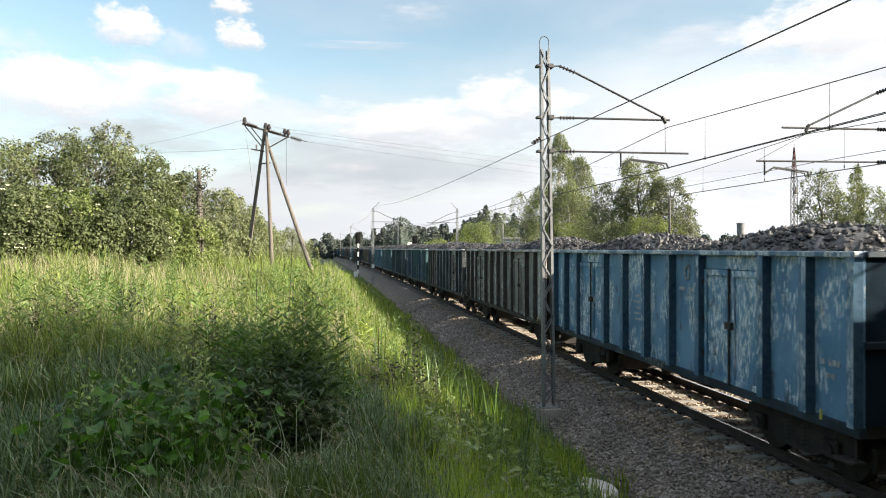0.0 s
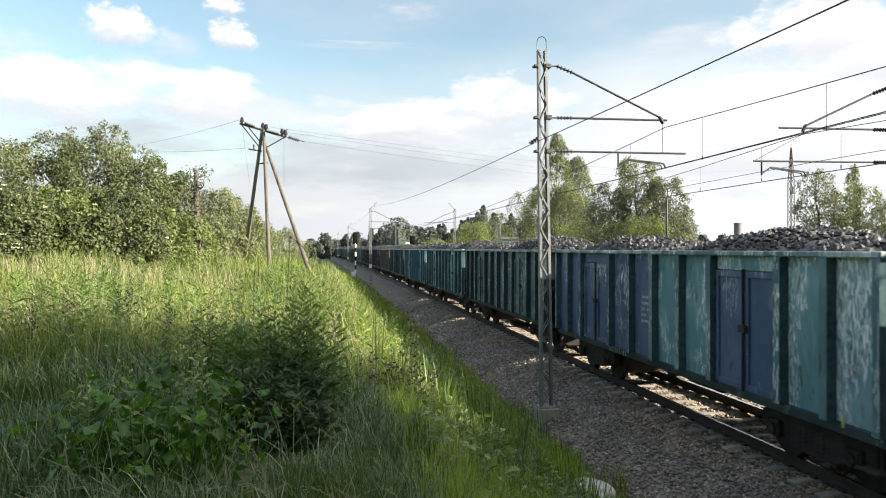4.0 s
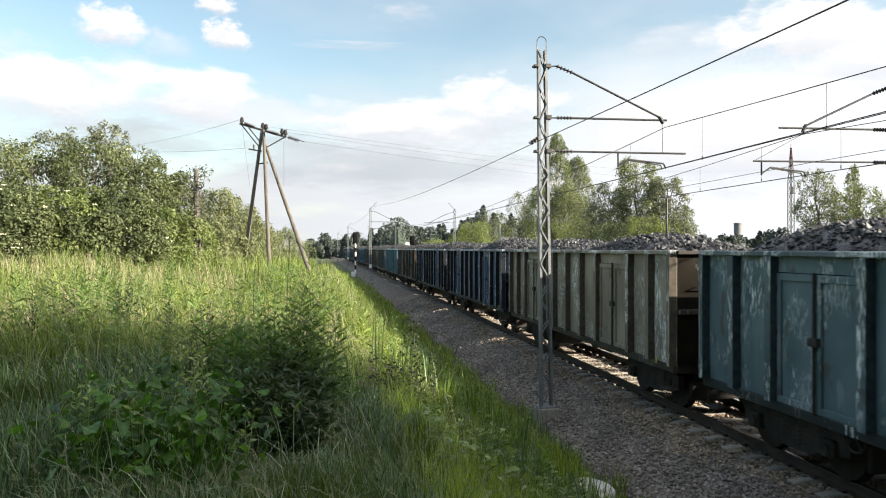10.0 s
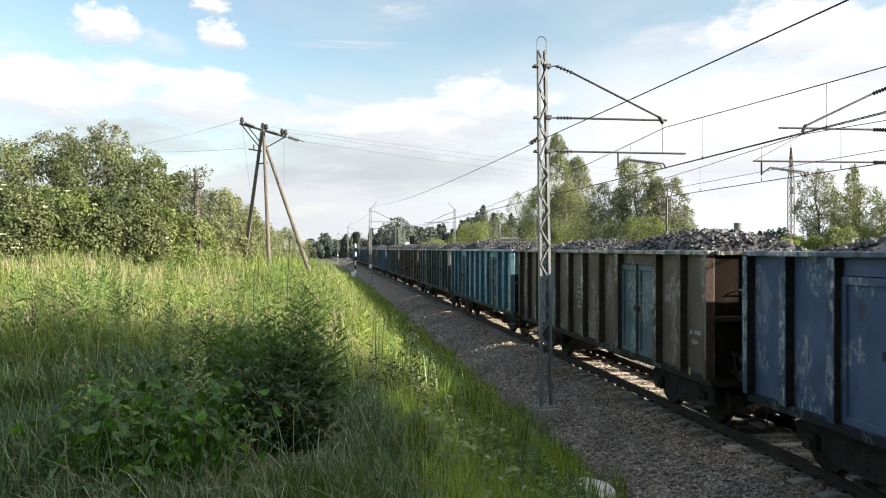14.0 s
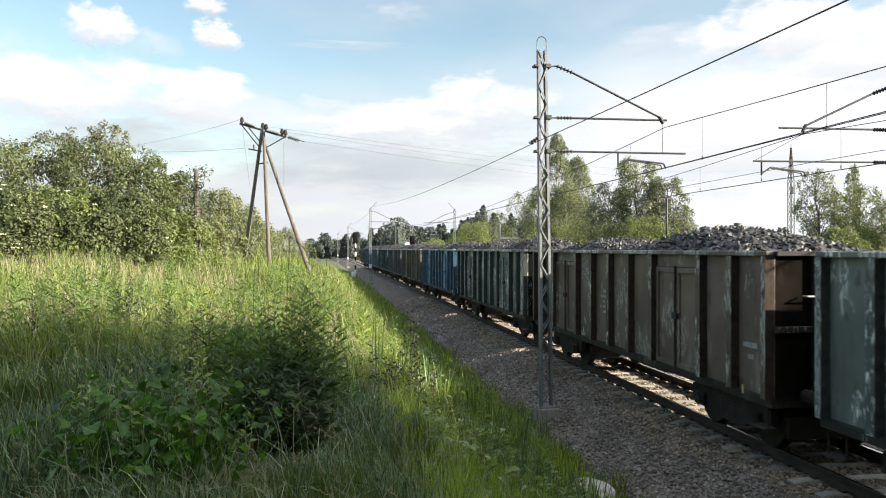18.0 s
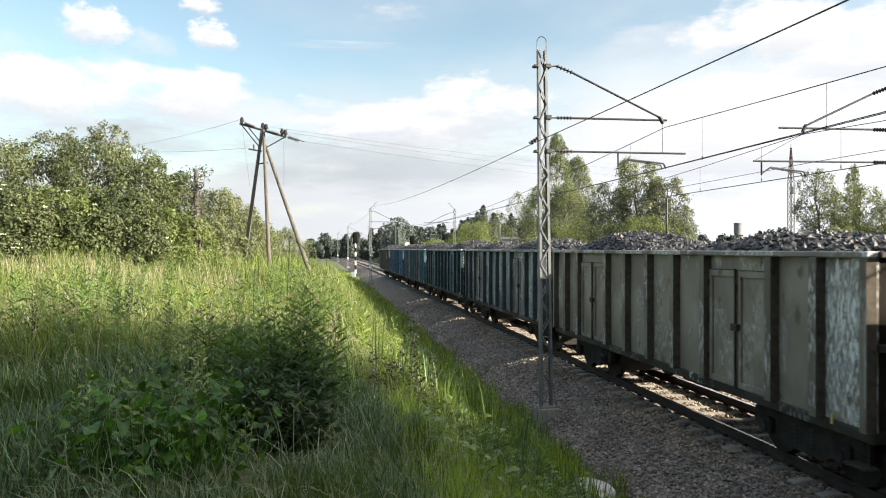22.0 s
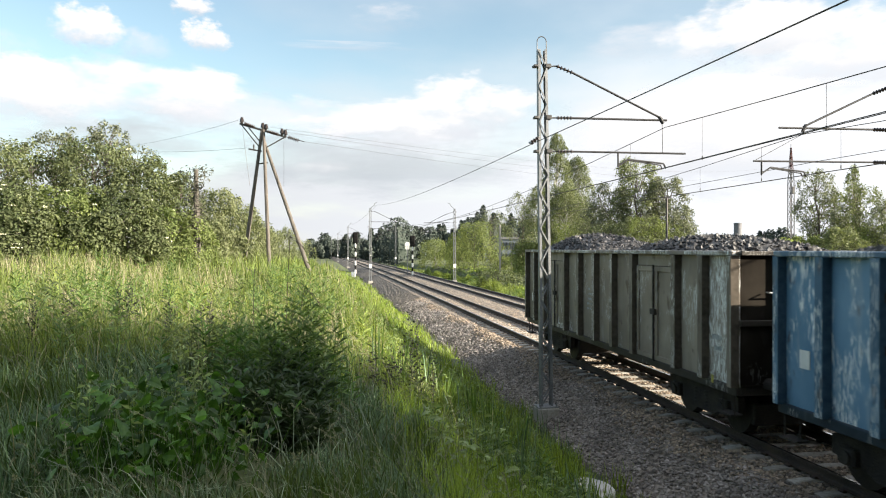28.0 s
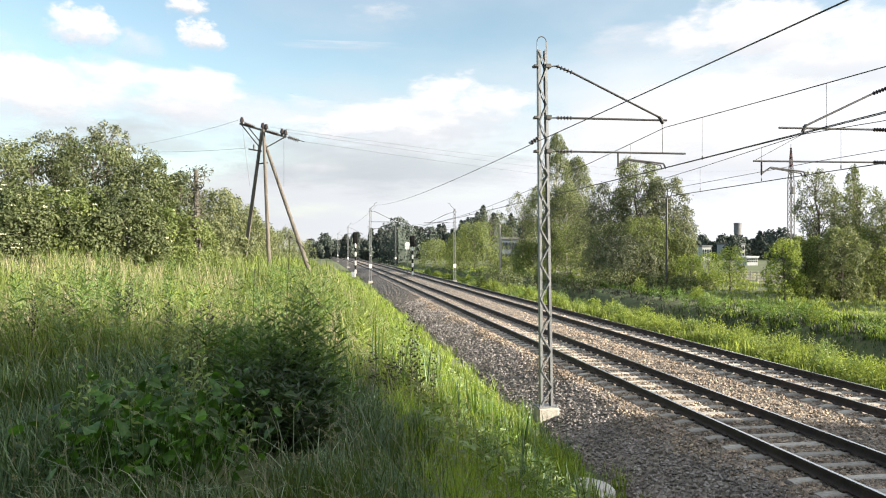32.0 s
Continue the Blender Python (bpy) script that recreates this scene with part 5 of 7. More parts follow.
    blades(rng, np.stack([x, y, ground_z(x, y) - 0.03], -1), rng.uniform(0.25, 0.55, n), rng.uniform(0.004, 0.009, n), rng.uniform(0.6, 1.5, n), "arching_grass", M_PALE,
           "pale arching grass blades in the shade", curl=2.2)


loose_tufts()


def grass_behind():
    """Shorter grass round and behind the tripod, so that the field closes."""
    rng = np.random.default_rng(77)
    m, per = 2200, 6
    x, y = rng.uniform(-14, 4.4, m), rng.uniform(-14, 12, m)
    th = np.degrees(np.arctan2(x, y))
    k = ((th < -26) | (th > 39)) | (np.hypot(x, y) < 1.6)
    k &= np.hypot(x, y) > 0.5
    x, y = x[k], y[k]
    a = rng.uniform(0, 6.283, (len(x), per))
    rad = np.abs(rng.normal(0, 0.09, (len(x), per)))
    bx, by = (x[:, None] + np.cos(a) * rad).ravel(), (y[:, None] + np.sin(a) * rad).ravel()
    n = len(bx)
    near = np.clip(np.hypot(bx, by) / 2.5, 0.35, 1)
    blades(rng, np.stack([bx, by, ground_z(bx, by) - 0.04], -1), rng.uniform(0.25, 0.7, n) * near, np.full(n, 0.022), np.full(n, 0.6),
           "field_grass", M_GRASS, "knee-high grass of the field round the camera's place")


grass_behind()


def right_grass():
    rng = np.random.default_rng(31)

    def strip(count, per, u0, u1, h0, h1, name, material, label, d1=170.0, bare=None):
        d = 15 * (d1 / 15) ** rng.random(count * 3)
        px = rng.uniform(600, 1630, count * 3)
        r, q = (px - 784) / 1295 * d, radians(-YAW)
        x, y = r * math.cos(q) + d * math.sin(q), d * math.cos(q) - r * math.sin(q)
        u = x - bend(y)
        k = (u > u0 + 0.25 * np.sin(y * 1.3) + 0.15 * np.sin(y * 3.1)) & (u < u1)
        if bare:  # a stretch of open soil: y from, y to, u up to
            k &= ~((y > bare[0]) & (y < bare[1]) & (u < bare[2] + 0.8 * np.sin(y * 0.5)))
        x, y, d = x[k][:count], y[k][:count], d[k][:count]
        m = len(x)
        a = rng.uniform(0, 6.283, (m, per))
        rad = np.abs(rng.normal(0, 1, (m, per))) * (0.04 + 0.004 * d[:, None])
        bx, by = (x[:, None] + np.cos(a) * rad).ravel(), (y[:, None] + np.sin(a) * rad).ravel()
        h = (rng.uniform(h0, h1, m) * (0.75 + 0.35 * np.sin(x * 1.7 + y * 0.9) * np.sin(y * 0.7)))[:, None] * rng.uniform(0.4, 1.1, (m, per))
        w = np.repeat(0.004 + 0.001 * d, per) * rng.uniform(0.7, 1.4, m * per)
        pos = np.stack([bx, by, ground_z(bx, by) - 0.04], -1)
        blades(rng, pos, h.ravel(), w, np.full(m * per, 0.55), name, material, label)

    strip(5200, 10, 16.05, 19.0, 0.3, 0.8, "far_bank_grass", M_GRASS_FRESH, "bright green grass and weeds beyond the second track")
    strip(2600, 11, 16.6, 18.6, 0.7, 1.15, "far_bank_grass", M_GRASS_FRESH, "tall bright grass tufts along the ditch's edge")
    strip(1500, 12, 16.7, 19.6, 0.8, 1.25, "far_bank_grass", M_GRASS_FRESH, "tall bright grass tufts along the ditch's edge", d1=40.0)
    strip(4200, 7, 24.9, 31.0, 0.25, 0.5, "ditch_grass", M_BANK, "green rank grass on the ditch's far bank", bare=(44, 120, 28.0))
    # the ditch's shade is put into the colour of these two strips
    strip(5200, 7, 24.6, 31.0, 0.3, 0.65, "ditch_grass", M_UNDERSHADE, "grass mounds on the ditch's far bank, coloured dark for shade", bare=(50, 110, 27.0))
    strip(2600, 8, 22.6, 25.2, 0.25, 0.5, "ditch_slope_grass", M_UNDERSHADE, "grass on the ditch slope, coloured dark for its shade", bare=(50, 110, 26.0))
    strip(3600, 9, 22.4, 28.2, 0.22, 0.5, "withered_grass", M_DOCK, "dark brown withered grass on the ditch's open bank")
    strip(500, 9, 19.0, 22.8, 0.4, 0.8, "ditch_reeds", M_DRY, "dry brownish grass in the ditch")
    strip(2600, 9, 31.0, 75.0, 0.3, 0.6, "far_meadow", M_GRASS_FRESH, "pale green meadow before the trees")


right_grass()


def weed_plant(rng, base, height, leaf, spread=0.06, ratio=0.15, step=0.042):
    """An upright stem with narrow leaves all the way up, longest in the middle, spreading and drooping at their tips."""
    n = max(8, int(height / step))
    f = np.linspace(0.12, 1.0, n) ** 0.85
    sway = rng.normal(0, spread, 2)
    st = base[None] + np.stack([sway[0] * f ** 2, sway[1] * f ** 2, height * f], -1)
    a = np.arange(n) * 2.4 + rng.uniform(0, 6)
    d = np.stack([np.cos(a), np.sin(a), rng.uniform(0.2, 0.8, n) + 0.5 * f ** 3], -1)
    ln = leaf * np.clip(0.75 + 0.9 * f - 1.15 * f ** 3, 0.3, 1.2) * rng.uniform(0.8, 1.2, n)
    v1 = leaf_cards(rng, st, d, ln, ln * ratio, 0.16)
    top = st[-1]
    s = 0.006
    sv = np.array([base + (s, 0, 0), base + (-s, s, 0), base + (-s, -s, 0), top], float)
    return [v1, (sv, np.array([(0, 1, 3), (1, 2, 3), (2, 0, 3)]))]


def build_weeds():
    rng = np.random.default_rng(5)

    def clump(name, cx, cy, rx, ry, n, h0, h1, leaf, label, material=M_WEED, ratio=0.15):
        ch = []
        for _ in range(n):
            x, y = cx + rng.normal(0, rx), cy + rng.normal(0, ry)
            fall = math.exp(-((x - cx) / (1.6 * rx)) ** 2 - ((y - cy) / (1.6 * ry)) ** 2)
            ch += weed_plant(rng, np.array([x, y, float(ground_z(x, y)) - 0.02]), rng.uniform(h0, h1) * (0.65 + 0.35 * fall), leaf, ratio=ratio)
        v, f = join(ch)
        tagged(raw(name, v, f, material), label, "weeds", kind="stuff")

    # the tall dark clump: leafy stems, over a dense foot with shade in its colour
    for px, d, k, h0, h1, lf, rt, material in ((530, 6.55, 22, 1.12, 1.46, 0.14, 0.13, M_WEED), (560, 6.6, 14, 1.05, 1.42, 0.14, 0.13, M_WEED), (584, 6.6, 5, 1.0, 1.36, 0.13, 0.12, M_WEED),
                                               (495, 6.5, 16, 0.95, 1.3, 0.14, 0.14, M_WEED), (465, 6.6, 12, 0.85, 1.2, 0.14, 0.14, M_WEED), (435, 6.8, 10, 0.8, 1.1, 0.13, 0.14, M_WEED),
                                               (500, 6.3, 26, 0.45, 0.8, 0.15, 0.26, M_WEED_SHADE), (540, 6.25, 26, 0.45, 0.8, 0.15, 0.26, M_WEED_SHADE)):
        cx, cy = at_bearing(px, d)
        clump("weed_clump", cx, cy, 0.11, 0.16, k, h0, h1, lf, "dark dense clump of tall leafy weeds", material, rt)
    # low leaves in the shade colour, to darken the clump's core
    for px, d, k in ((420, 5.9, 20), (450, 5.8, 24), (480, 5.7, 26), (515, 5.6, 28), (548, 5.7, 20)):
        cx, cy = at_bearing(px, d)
        clump("weed_clump", cx, cy, 0.12, 0.14, k, 0.3, 0.62, 0.15, "leaves coloured dark for shade at the foot of the clump", M_WEED_SHADE, 0.3)
    for px, d, k, h, material in ((380, 7.5, 14, 0.9, M_OLDWEED), (410, 7.1, 16, 0.95, M_WEED), (445, 7.5, 16, 1.0, M_WEED), (350, 7.9, 10, 0.85, M_OLDWEED), (470, 7.0, 14, 1.0, M_WEED), (300, 8.2, 8, 0.8, M_OLDWEED)):
        cx, cy = at_bearing(px, d)
        clump("weed_clump", cx, cy, 0.14, 0.16, k, h * 0.75, h * 1.08, 0.14, "green leafy weeds beside the tall clump", material, 0.15)
    for px, d, h in ((215, 9.6, 1.12), (302, 9.2, 1.05), (232, 10.8, 1.2), (120, 10.4, 1.1), (365, 10.0, 1.15), (60, 9.4, 1.0), (655, 8.6, 0.85), (690, 9.0, 0.8)):
        cx, cy = at_bearing(px, d)
        clump("dock_plant", cx, cy, 0.05, 0.05, 6, h * 0.85, h, 0.085, "brown seeding dock stalks in the meadow", M_DOCK, 0.3)
    clump("weed_clump", -0.62, 6.9, 0.5, 0.4, 26, 0.7, 1.0, 0.15, "green leafy weeds behind the tall clump", M_BURDOCK, 0.2)
    clump("weed_clump", -3.9, 9.6, 0.7, 0.5, 22, 0.8, 1.2, 0.17, "tall leafy weeds standing in the meadow")
    clump("weed_clump", -2.4, 9.0, 0.4, 0.5, 14, 0.8, 1.15, 0.16, "tall leafy weeds standing in the meadow")
    for cx, cy in ((-4.6, 12.5), (-3.2, 12.0), (-1.6, 11.5), (-0.4, 10.5), (-5.5, 16.0), (-6.5, 20.0), (-3.5, 19.0), (0.2, 16.5), (-1.0, 30.0), (-5.0, 27.0)):
        clump("weed_clump", cx, cy, 0.5, 0.55, 8, 0.85, 1.25, 0.16, "upright leafy weeds among the meadow grass", (M_WEED, M_GRASS)[int(cy * 2) % 2])
    for px, d, n in ((30, 12.0, 7), (75, 11.5, 8), (105, 12.5, 7), (140, 11.0, 8), (190, 12.5, 6), (340, 11.0, 6), (250, 13.5, 12), (300, 15.5, 9), (385, 14.5, 14), (425, 16.5, 10), (480, 12.5, 8), (560, 11.5, 7)):
        cx, cy = at_bearing(px, d)
        clump("weed_clump", cx, cy, 0.14, 0.2, 5, 1.1, 1.5, 0.17, "tall leafy weeds standing above the meadow grass", (M_WEED, M_OLDWEED)[int(px) % 2], 0.16)
    clump("weed_clump", -2.6, 15.5, 2.2, 2.5, 45, 0.8, 1.2, 0.17, "scattered tall weeds in the field")
    clump("weed_clump", -1.2, 22.0, 1.2, 3.5, 50, 0.9, 1.3, 0.2, "scattered tall weeds in the field")
    clump("weed_clump", 0.7, 13.0, 0.5, 2.5, 50, 0.6, 0.95, 0.14, "slender weeds on the edge of the bank", M_GRASS)
    clump("pale_sapling", 0.62, 12.6, 0.05, 0.05, 3, 0.9, 1.05, 0.2, "pale green young plant on the bank", M_LEAF_FRESH)
    clump("dock_plant", 1.12, 9.4, 0.13, 0.10, 8, 1.15, 1.5, 0.055, "dark seeding dock stalks with knobbly tops on the bank", M_DOCK, 0.6)
    clump("dock_plant", 1.12, 9.4, 0.12, 0.10, 7, 0.5, 0.85, 0.13, "dark leafy foot of the seeding dock", M_OLDWEED, 0.25)
    clump("bank_weeds", 2.3, 8.3, 0.8, 1.2, 90, 0.35, 0.7, 0.16, "green weeds low on the bank", M_WEED)
    clump("bank_weeds", 3.7, 13.2, 0.3, 1.6, 60, 0.3, 0.65, 0.16, "green weeds at the edge of the ballast", M_GRASS_FRESH)
    for k in range(26):
        yy = 17.5 * (95 / 17.5) ** (k / 25)
        clump("far_weeds", 16.9 + rng.uniform(-0.4, 1.3) + float(bend(yy)), yy, 0.35 + yy * 0.006, 0.5 + yy * 0.02, 26, 0.5, rng.uniform(0.8, 1.4), 0.13 + yy * 0.003,
              "tall bright weeds beside the second track", (M_LEAF_FRESH, M_GRASS_FRESH, M_LEAF_FRESH, M_WEED)[k % 4])
    for px, d in ((1088, 50.0), (1420, 33.0), (1330, 40.0)):
        cx, cy = at_bearing(px, d)
        clump("pale_weeds", cx, cy, 0.45, 0.5, 34, 1.0, 1.6, 0.26, "pale leafy weeds rising over the grass by the ditch", M_LEAF_FRESH, 0.3)
    clump("ditch_weeds", 26.0, 40.0, 0.9, 14.0, 150, 0.6, 1.3, 0.35, "dark weeds in the ditch beyond the tracks")
    # flat-leaved herbs on the bank
    n = 2600
    x, y = rng.uniform(0.9, 4.5, n), 6.5 + 16 * rng.random(n) ** 1.4
    k = thin_out(x, y) > 0.6
    x, y = x[k], y[k]
    n = len(x)
    z = ground_z(x, y) + rng.uniform(0.08, 0.42, n)
    a = rng.uniform(0, 6.28, n)
    ln = rng.uniform(0.07, 0.15, n)
    v, f = leaf_cards(rng, np.stack([x, y, z], -1), np.stack([np.cos(a), np.sin(a), rng.uniform(-0.1, 0.45, n)], -1), ln, ln * 0.42, 0.25)
    tagged(raw("bank_herbs", v, f, M_MINT), "flat-leaved green herbs among the bank grass", "weeds", kind="stuff")
    # tall plumed stalks
    for px, hh, lean in ((447, 1.30, (0.02, 0.0)), (505, 1.72, (0.05, 0.02)), (522, 1.15, (0.10, 0.05))):
        cx, cy = at_bearing(px, 8.0)
        z0 = float(ground_z(cx, cy))
        f = np.linspace(0, 1, 9)
        st = np.stack([cx + lean[0] * f ** 2, cy + lean[1] * f ** 2, z0 + hh * f], -1)
        ob = tube("plumed_stalk", [tuple(q) for q in st], 0.0035, M_BARK)
        tagged(ob, "tall thin stalk with a drooping feathery plume", "reed")
        m = 26
        k = rng.random(m) ** 0.7
        base = st[-1] + np.stack([0.26 * k, rng.normal(0, 0.03, m), 0.06 - 0.20 * k ** 2], -1) - (0.10, 0, 0.05)
        v, fc = leaf_cards(rng, base, np.stack([np.full(m, 0.8), rng.normal(0, 0.4, m), rng.normal(-0.4, 0.4, m)], -1), rng.uniform(0.04, 0.09, m), np.full(m, 0.007), 0.5)
        tagged(raw("plume", v, fc, M_BARK, ob), kind="stuff")
    # broad-leaved patch: large leaves on thin stalks, in tiers, dark between
    n = 620
    x, y = -1.14 + rng.normal(0, 0.34, n), 5.15 + rng.normal(0, 0.34, n)
    z = ground_z(x, y) + (0.06 + 0.62 * rng.random(n) ** 0.8) * (0.72 + 0.28 * np.sin(x * 7) * np.sin(y * 9))
    a = rng.uniform(0, 6.28, n)
    d = np.stack([np.cos(a), np.sin(a) - 0.35, rng.uniform(-0.7, 0.6, n)], -1)
    ln = rng.uniform(0.035, 0.105, n)
    st = np.stack([x, y, z], -1)
    v, f = toothed_leaves(rng, st, d, ln)
    g = np.stack([x * 0.8 - 0.23, y * 0.8 + 1.03, ground_z(x, y)], -1)
    sv = np.stack([g - (0.004, 0, 0), g + (0.004, 0, 0), st], 1).reshape(-1, 3)
    v, f = join([(v, f), (sv, np.arange(len(sv)).reshape(-1, 3))])
    tagged(raw("broad_leaf_patch", v, f, M_BURDOCK), "patch of broad-leaved bright green bramble", "weeds", kind="stuff")
    # upright stems with small tiered leaves before and among the broad leaves
    for k in range(16):
        px, d = rng.uniform(150, 470), rng.uniform(4.6, 5.8)
        cx, cy = at_bearing(px, d)
        clump("mint_stems", cx, cy, 0.03, 0.03, 2, 0.55, 0.95, 0.07, "upright green stems with small tiered leaves", M_MINT, 0.34)
    # mounds of weeds along the second track
    for k in range(60):
        yy = 15.5 * (120 / 15.5) ** ((k + rng.random()) / 60)
        cx, m = (16.9 + rng.uniform(-0.3, 1.5), 700) if k % 4 else (26.5 + rng.uniform(-1, 3), 600)
        hh, rr = rng.uniform(0.55, 1.15), rng.uniform(0.35, 0.8)
        q = rng.normal(0, 1, (m, 3)) + (-0.3, -0.3, 0.5)
        q /= np.linalg.norm(q, axis=1, keepdims=True)
        q[:, 2] = np.abs(q[:, 2])
        p = np.array([cx + float(bend(yy)), yy, float(ground_z(cx + float(bend(yy)), yy))]) + q * np.array([rr, rr * 1.3, hh]) * (rng.uniform(0.6, 1.08, (m, 1)) + 0.25 * (rng.random((m, 1)) < 0.12))
        v, f = leaf_quads(p, np.stack([q[:, 0], q[:, 1], np.full(m, 0.9)], -1) + rng.normal(0, 0.5, (m, 3)), q + rng.normal(0, 0.6, (m, 3)), rng.uniform(0.05, 0.11, m) * (1 + yy * 0.018), 0.36)
        tagged(raw("weed_mound", v, f, (M_LEAF_FRESH, M_GRASS_FRESH, M_MINT)[k % 3]), "leafy mound of tall weeds beside the second track", "weeds", kind="stuff")


build_weeds()


# ---- trees ----
def limb_mesh(segs, sides=6):
    vs, fs = [], []
    for a, b, ra, rb in segs:
        a, b = np.array(a, float), np.array(b, float)
        d = b - a
        d /= np.linalg.norm(d) + 1e-9
        u = np.cross(d, (0.31, 0.83, 0.2)); u /= np.linalg.norm(u)
        w = np.cross(d, u)
        o = len(vs)
        for c, r in ((a, ra), (b, rb)):
            for k in range(sides):
                q = 2 * math.pi * k / sides
                vs.append(c + r * (math.cos(q) * u + math.sin(q) * w))
        for k in range(sides):
            k2 = (k + 1) % sides
            fs += [(o + k, o + k2, o + sides + k2), (o + k, o + sides + k2, o + sides + k)]
    return np.array(vs), np.array(fs)


def tree(name, x, y, height, radius, material, bark, n, leaf, label, seed, low=0.25, droop=0.0, clumps=40, shape=1.0, category="tree", z=None, flowers=0, sprig=1.0, pointed=False, lump=0.24, strands=0):
    """Tapered trunk, limbs and a crown of leafy lumps with gaps between them, loose sprigs and hanging strands."""
    rng = np.random.default_rng(seed)
    z = float(ground_z(x, y)) if z is None else z
    t = empty(name, pose(x, y, z))
    tagged(t, label, category)
    segs = []
    r0 = max(0.05, height * 0.016)
    k = 7
    path = [np.array([rng.normal(0, 0.02) * height * i / k, rng.normal(0, 0.02) * height * i / k, height * 0.9 * i / k]) for i in range(k + 1)]
    for i in range(k):
        segs.append((path[i] - (0, 0, 0.1 if i == 0 else 0), path[i + 1], r0 * (1 - i / k * 0.85), r0 * (1 - (i + 1) / k * 0.85)))
    cs, rs = [], []
    for i in range(clumps):
        g = (i + rng.random()) / clumps
        f = low + (1 - low) * g ** 0.85
        a = i * 2.4 + rng.normal(0, 0.5)
        if pointed:
            wid = radius * (math.sin(math.pi * min(1, 0.15 + 0.85 * g ** shape)) ** 0.6 * (1 - 0.35 * g) + 0.05)
        else:
            wid = radius * math.sin(math.pi * (0.22 + 0.70 * g ** shape)) ** 0.5
        rl = radius * lump * rng.uniform(0.65, 1.3) * (0.55 + 0.45 * min(1, wid / radius))
        q = max(0.0, wid - rl * 0.7) * rng.uniform(0.35, 1.08) ** 0.6
        c = np.array([math.cos(a) * q, math.sin(a) * q, min(height * f, height - rl * 0.6)])
        c[2] = max(c[2] - droop * q * 0.35, rl * 0.4)
        s = path[0] + (path[-1] - path[0]) * min(0.98, max(0.05, f - 0.22 * rng.random()))
        m = s + (c - s) * 0.55 + (0, 0, 0.03 * height)
        segs += [(s, m, r0 * 0.28 * (1 - f * 0.6), r0 * 0.15), (m, c, r0 * 0.15, r0 * 0.04)]
        cs.append(c); rs.append(rl)
    v, f = limb_mesh(segs, 5)
    raw("trunk", v, f, bark, t)
    cs, rs = np.array(cs), np.array(rs)
    share = rs ** 2 / (rs ** 2).sum()
    idx = np.repeat(np.arange(clumps), np.maximum(6, (n * share).astype(int)))
    m = len(idx)
    # leaves lie on the outer and upper side of each lump, facing outwards
    axis = cs * (1, 1, 0) / (np.linalg.norm(cs * (1, 1, 0), axis=1, keepdims=True) + 0.1) + (0, 0, 0.45)
    dr = rng.normal(0, 1, (m, 3)) + axis[idx] * 0.75
    dr /= np.linalg.norm(dr, axis=1, keepdims=True)
    reach = rs[idx] * rng.uniform(0.72, 1.08, m) * (1 + 0.22 * np.sin(dr[:, 0] * 7 + idx) * np.sin(dr[:, 2] * 6 + idx * 2))
    loose = rng.random(m) < 0.16 * sprig
    reach = np.where(loose, reach * rng.uniform(1.0, 1.45, m), reach)
    pos = cs[idx] + dr * reach[:, None] * (1, 1, 0.85)
    nrm = dr * 0.8 + np.array([0, 0, 0.35]) + rng.normal(0, 0.5, (m, 3))
    tip = np.cross(nrm, rng.normal(0, 1, (m, 3)))
    tip = tip / (np.linalg.norm(tip, axis=1, keepdims=True) + 1e-9) + np.array([0, 0, -0.35 - droop])
    chunks = [leaf_quads(pos, tip, nrm, leaf * rng.uniform(0.6, 1.35, m))]
    twigs = []
    for i in np.nonzero(loose)[0][::5]:
        twigs.append((cs[idx[i]] + dr[i] * rs[idx[i]] * 0.5, pos[i], r0 * 0.05, r0 * 0.02))
    if strands:
        # weeping twigs set with leaves
        per = 16
        j = rng.integers(0, clumps, strands)
        d0 = rng.normal(0, 1, (strands, 3)) + axis[j] * 0.9
        d0 /= np.linalg.norm(d0, axis=1, keepdims=True)
        st = cs[j] + d0 * rs[j][:, None] * 0.85
        le = radius * rng.uniform(0.25, 0.6, strands)
        f = (np.arange(per) + 0.5) / per
        q = st[:, None] + d0[:, None] * (1, 1, 0.2) * (le[:, None] * 0.35 * np.sqrt(f))[..., None] - np.array([0, 0, 1.0]) * (le[:, None] * f ** 1.4)[..., None]
        q[..., 2] = np.maximum(q[..., 2], 0.15)
        q = q.reshape(-1, 3) + rng.normal(0, leaf * 0.35, (strands * per, 3))
        dd = np.repeat(d0, per, 0)
        chunks.append(leaf_quads(q, np.array([0, 0, -1.0]) + rng.normal(0, 0.45, q.shape), dd + rng.normal(0, 0.5, q.shape), leaf * rng.uniform(0.7, 1.2, len(q)), 0.42))
    if twigs:
        v, f = limb_mesh(twigs, 3)
        tagged(raw("twig_work", v, f, bark, t), kind="stuff")
    v, f = join(chunks)
    raw("crown", v, f, material, t)
    if flowers:
        ch = []
        for i in rng.choice(np.nonzero(dr[:, 2] > 0.1)[0], flowers):
            m = 14
            c = pos[i] + dr[i] * 0.06
            o = np.stack([rng.normal(0, 0.06, m), rng.normal(0, 0.06, m), rng.normal(0, 0.012, m)], -1)
            ch.append(leaf_cards(rng, c + o, np.stack([rng.normal(0, 1, m), rng.normal(0, 1, m), np.full(m, 0.2)], -1), np.full(m, 0.05), np.full(m, 0.045), 0.0))
        v, f = join(ch)
        raw("blossom", v, f, M_FLOWER, t)
    return t


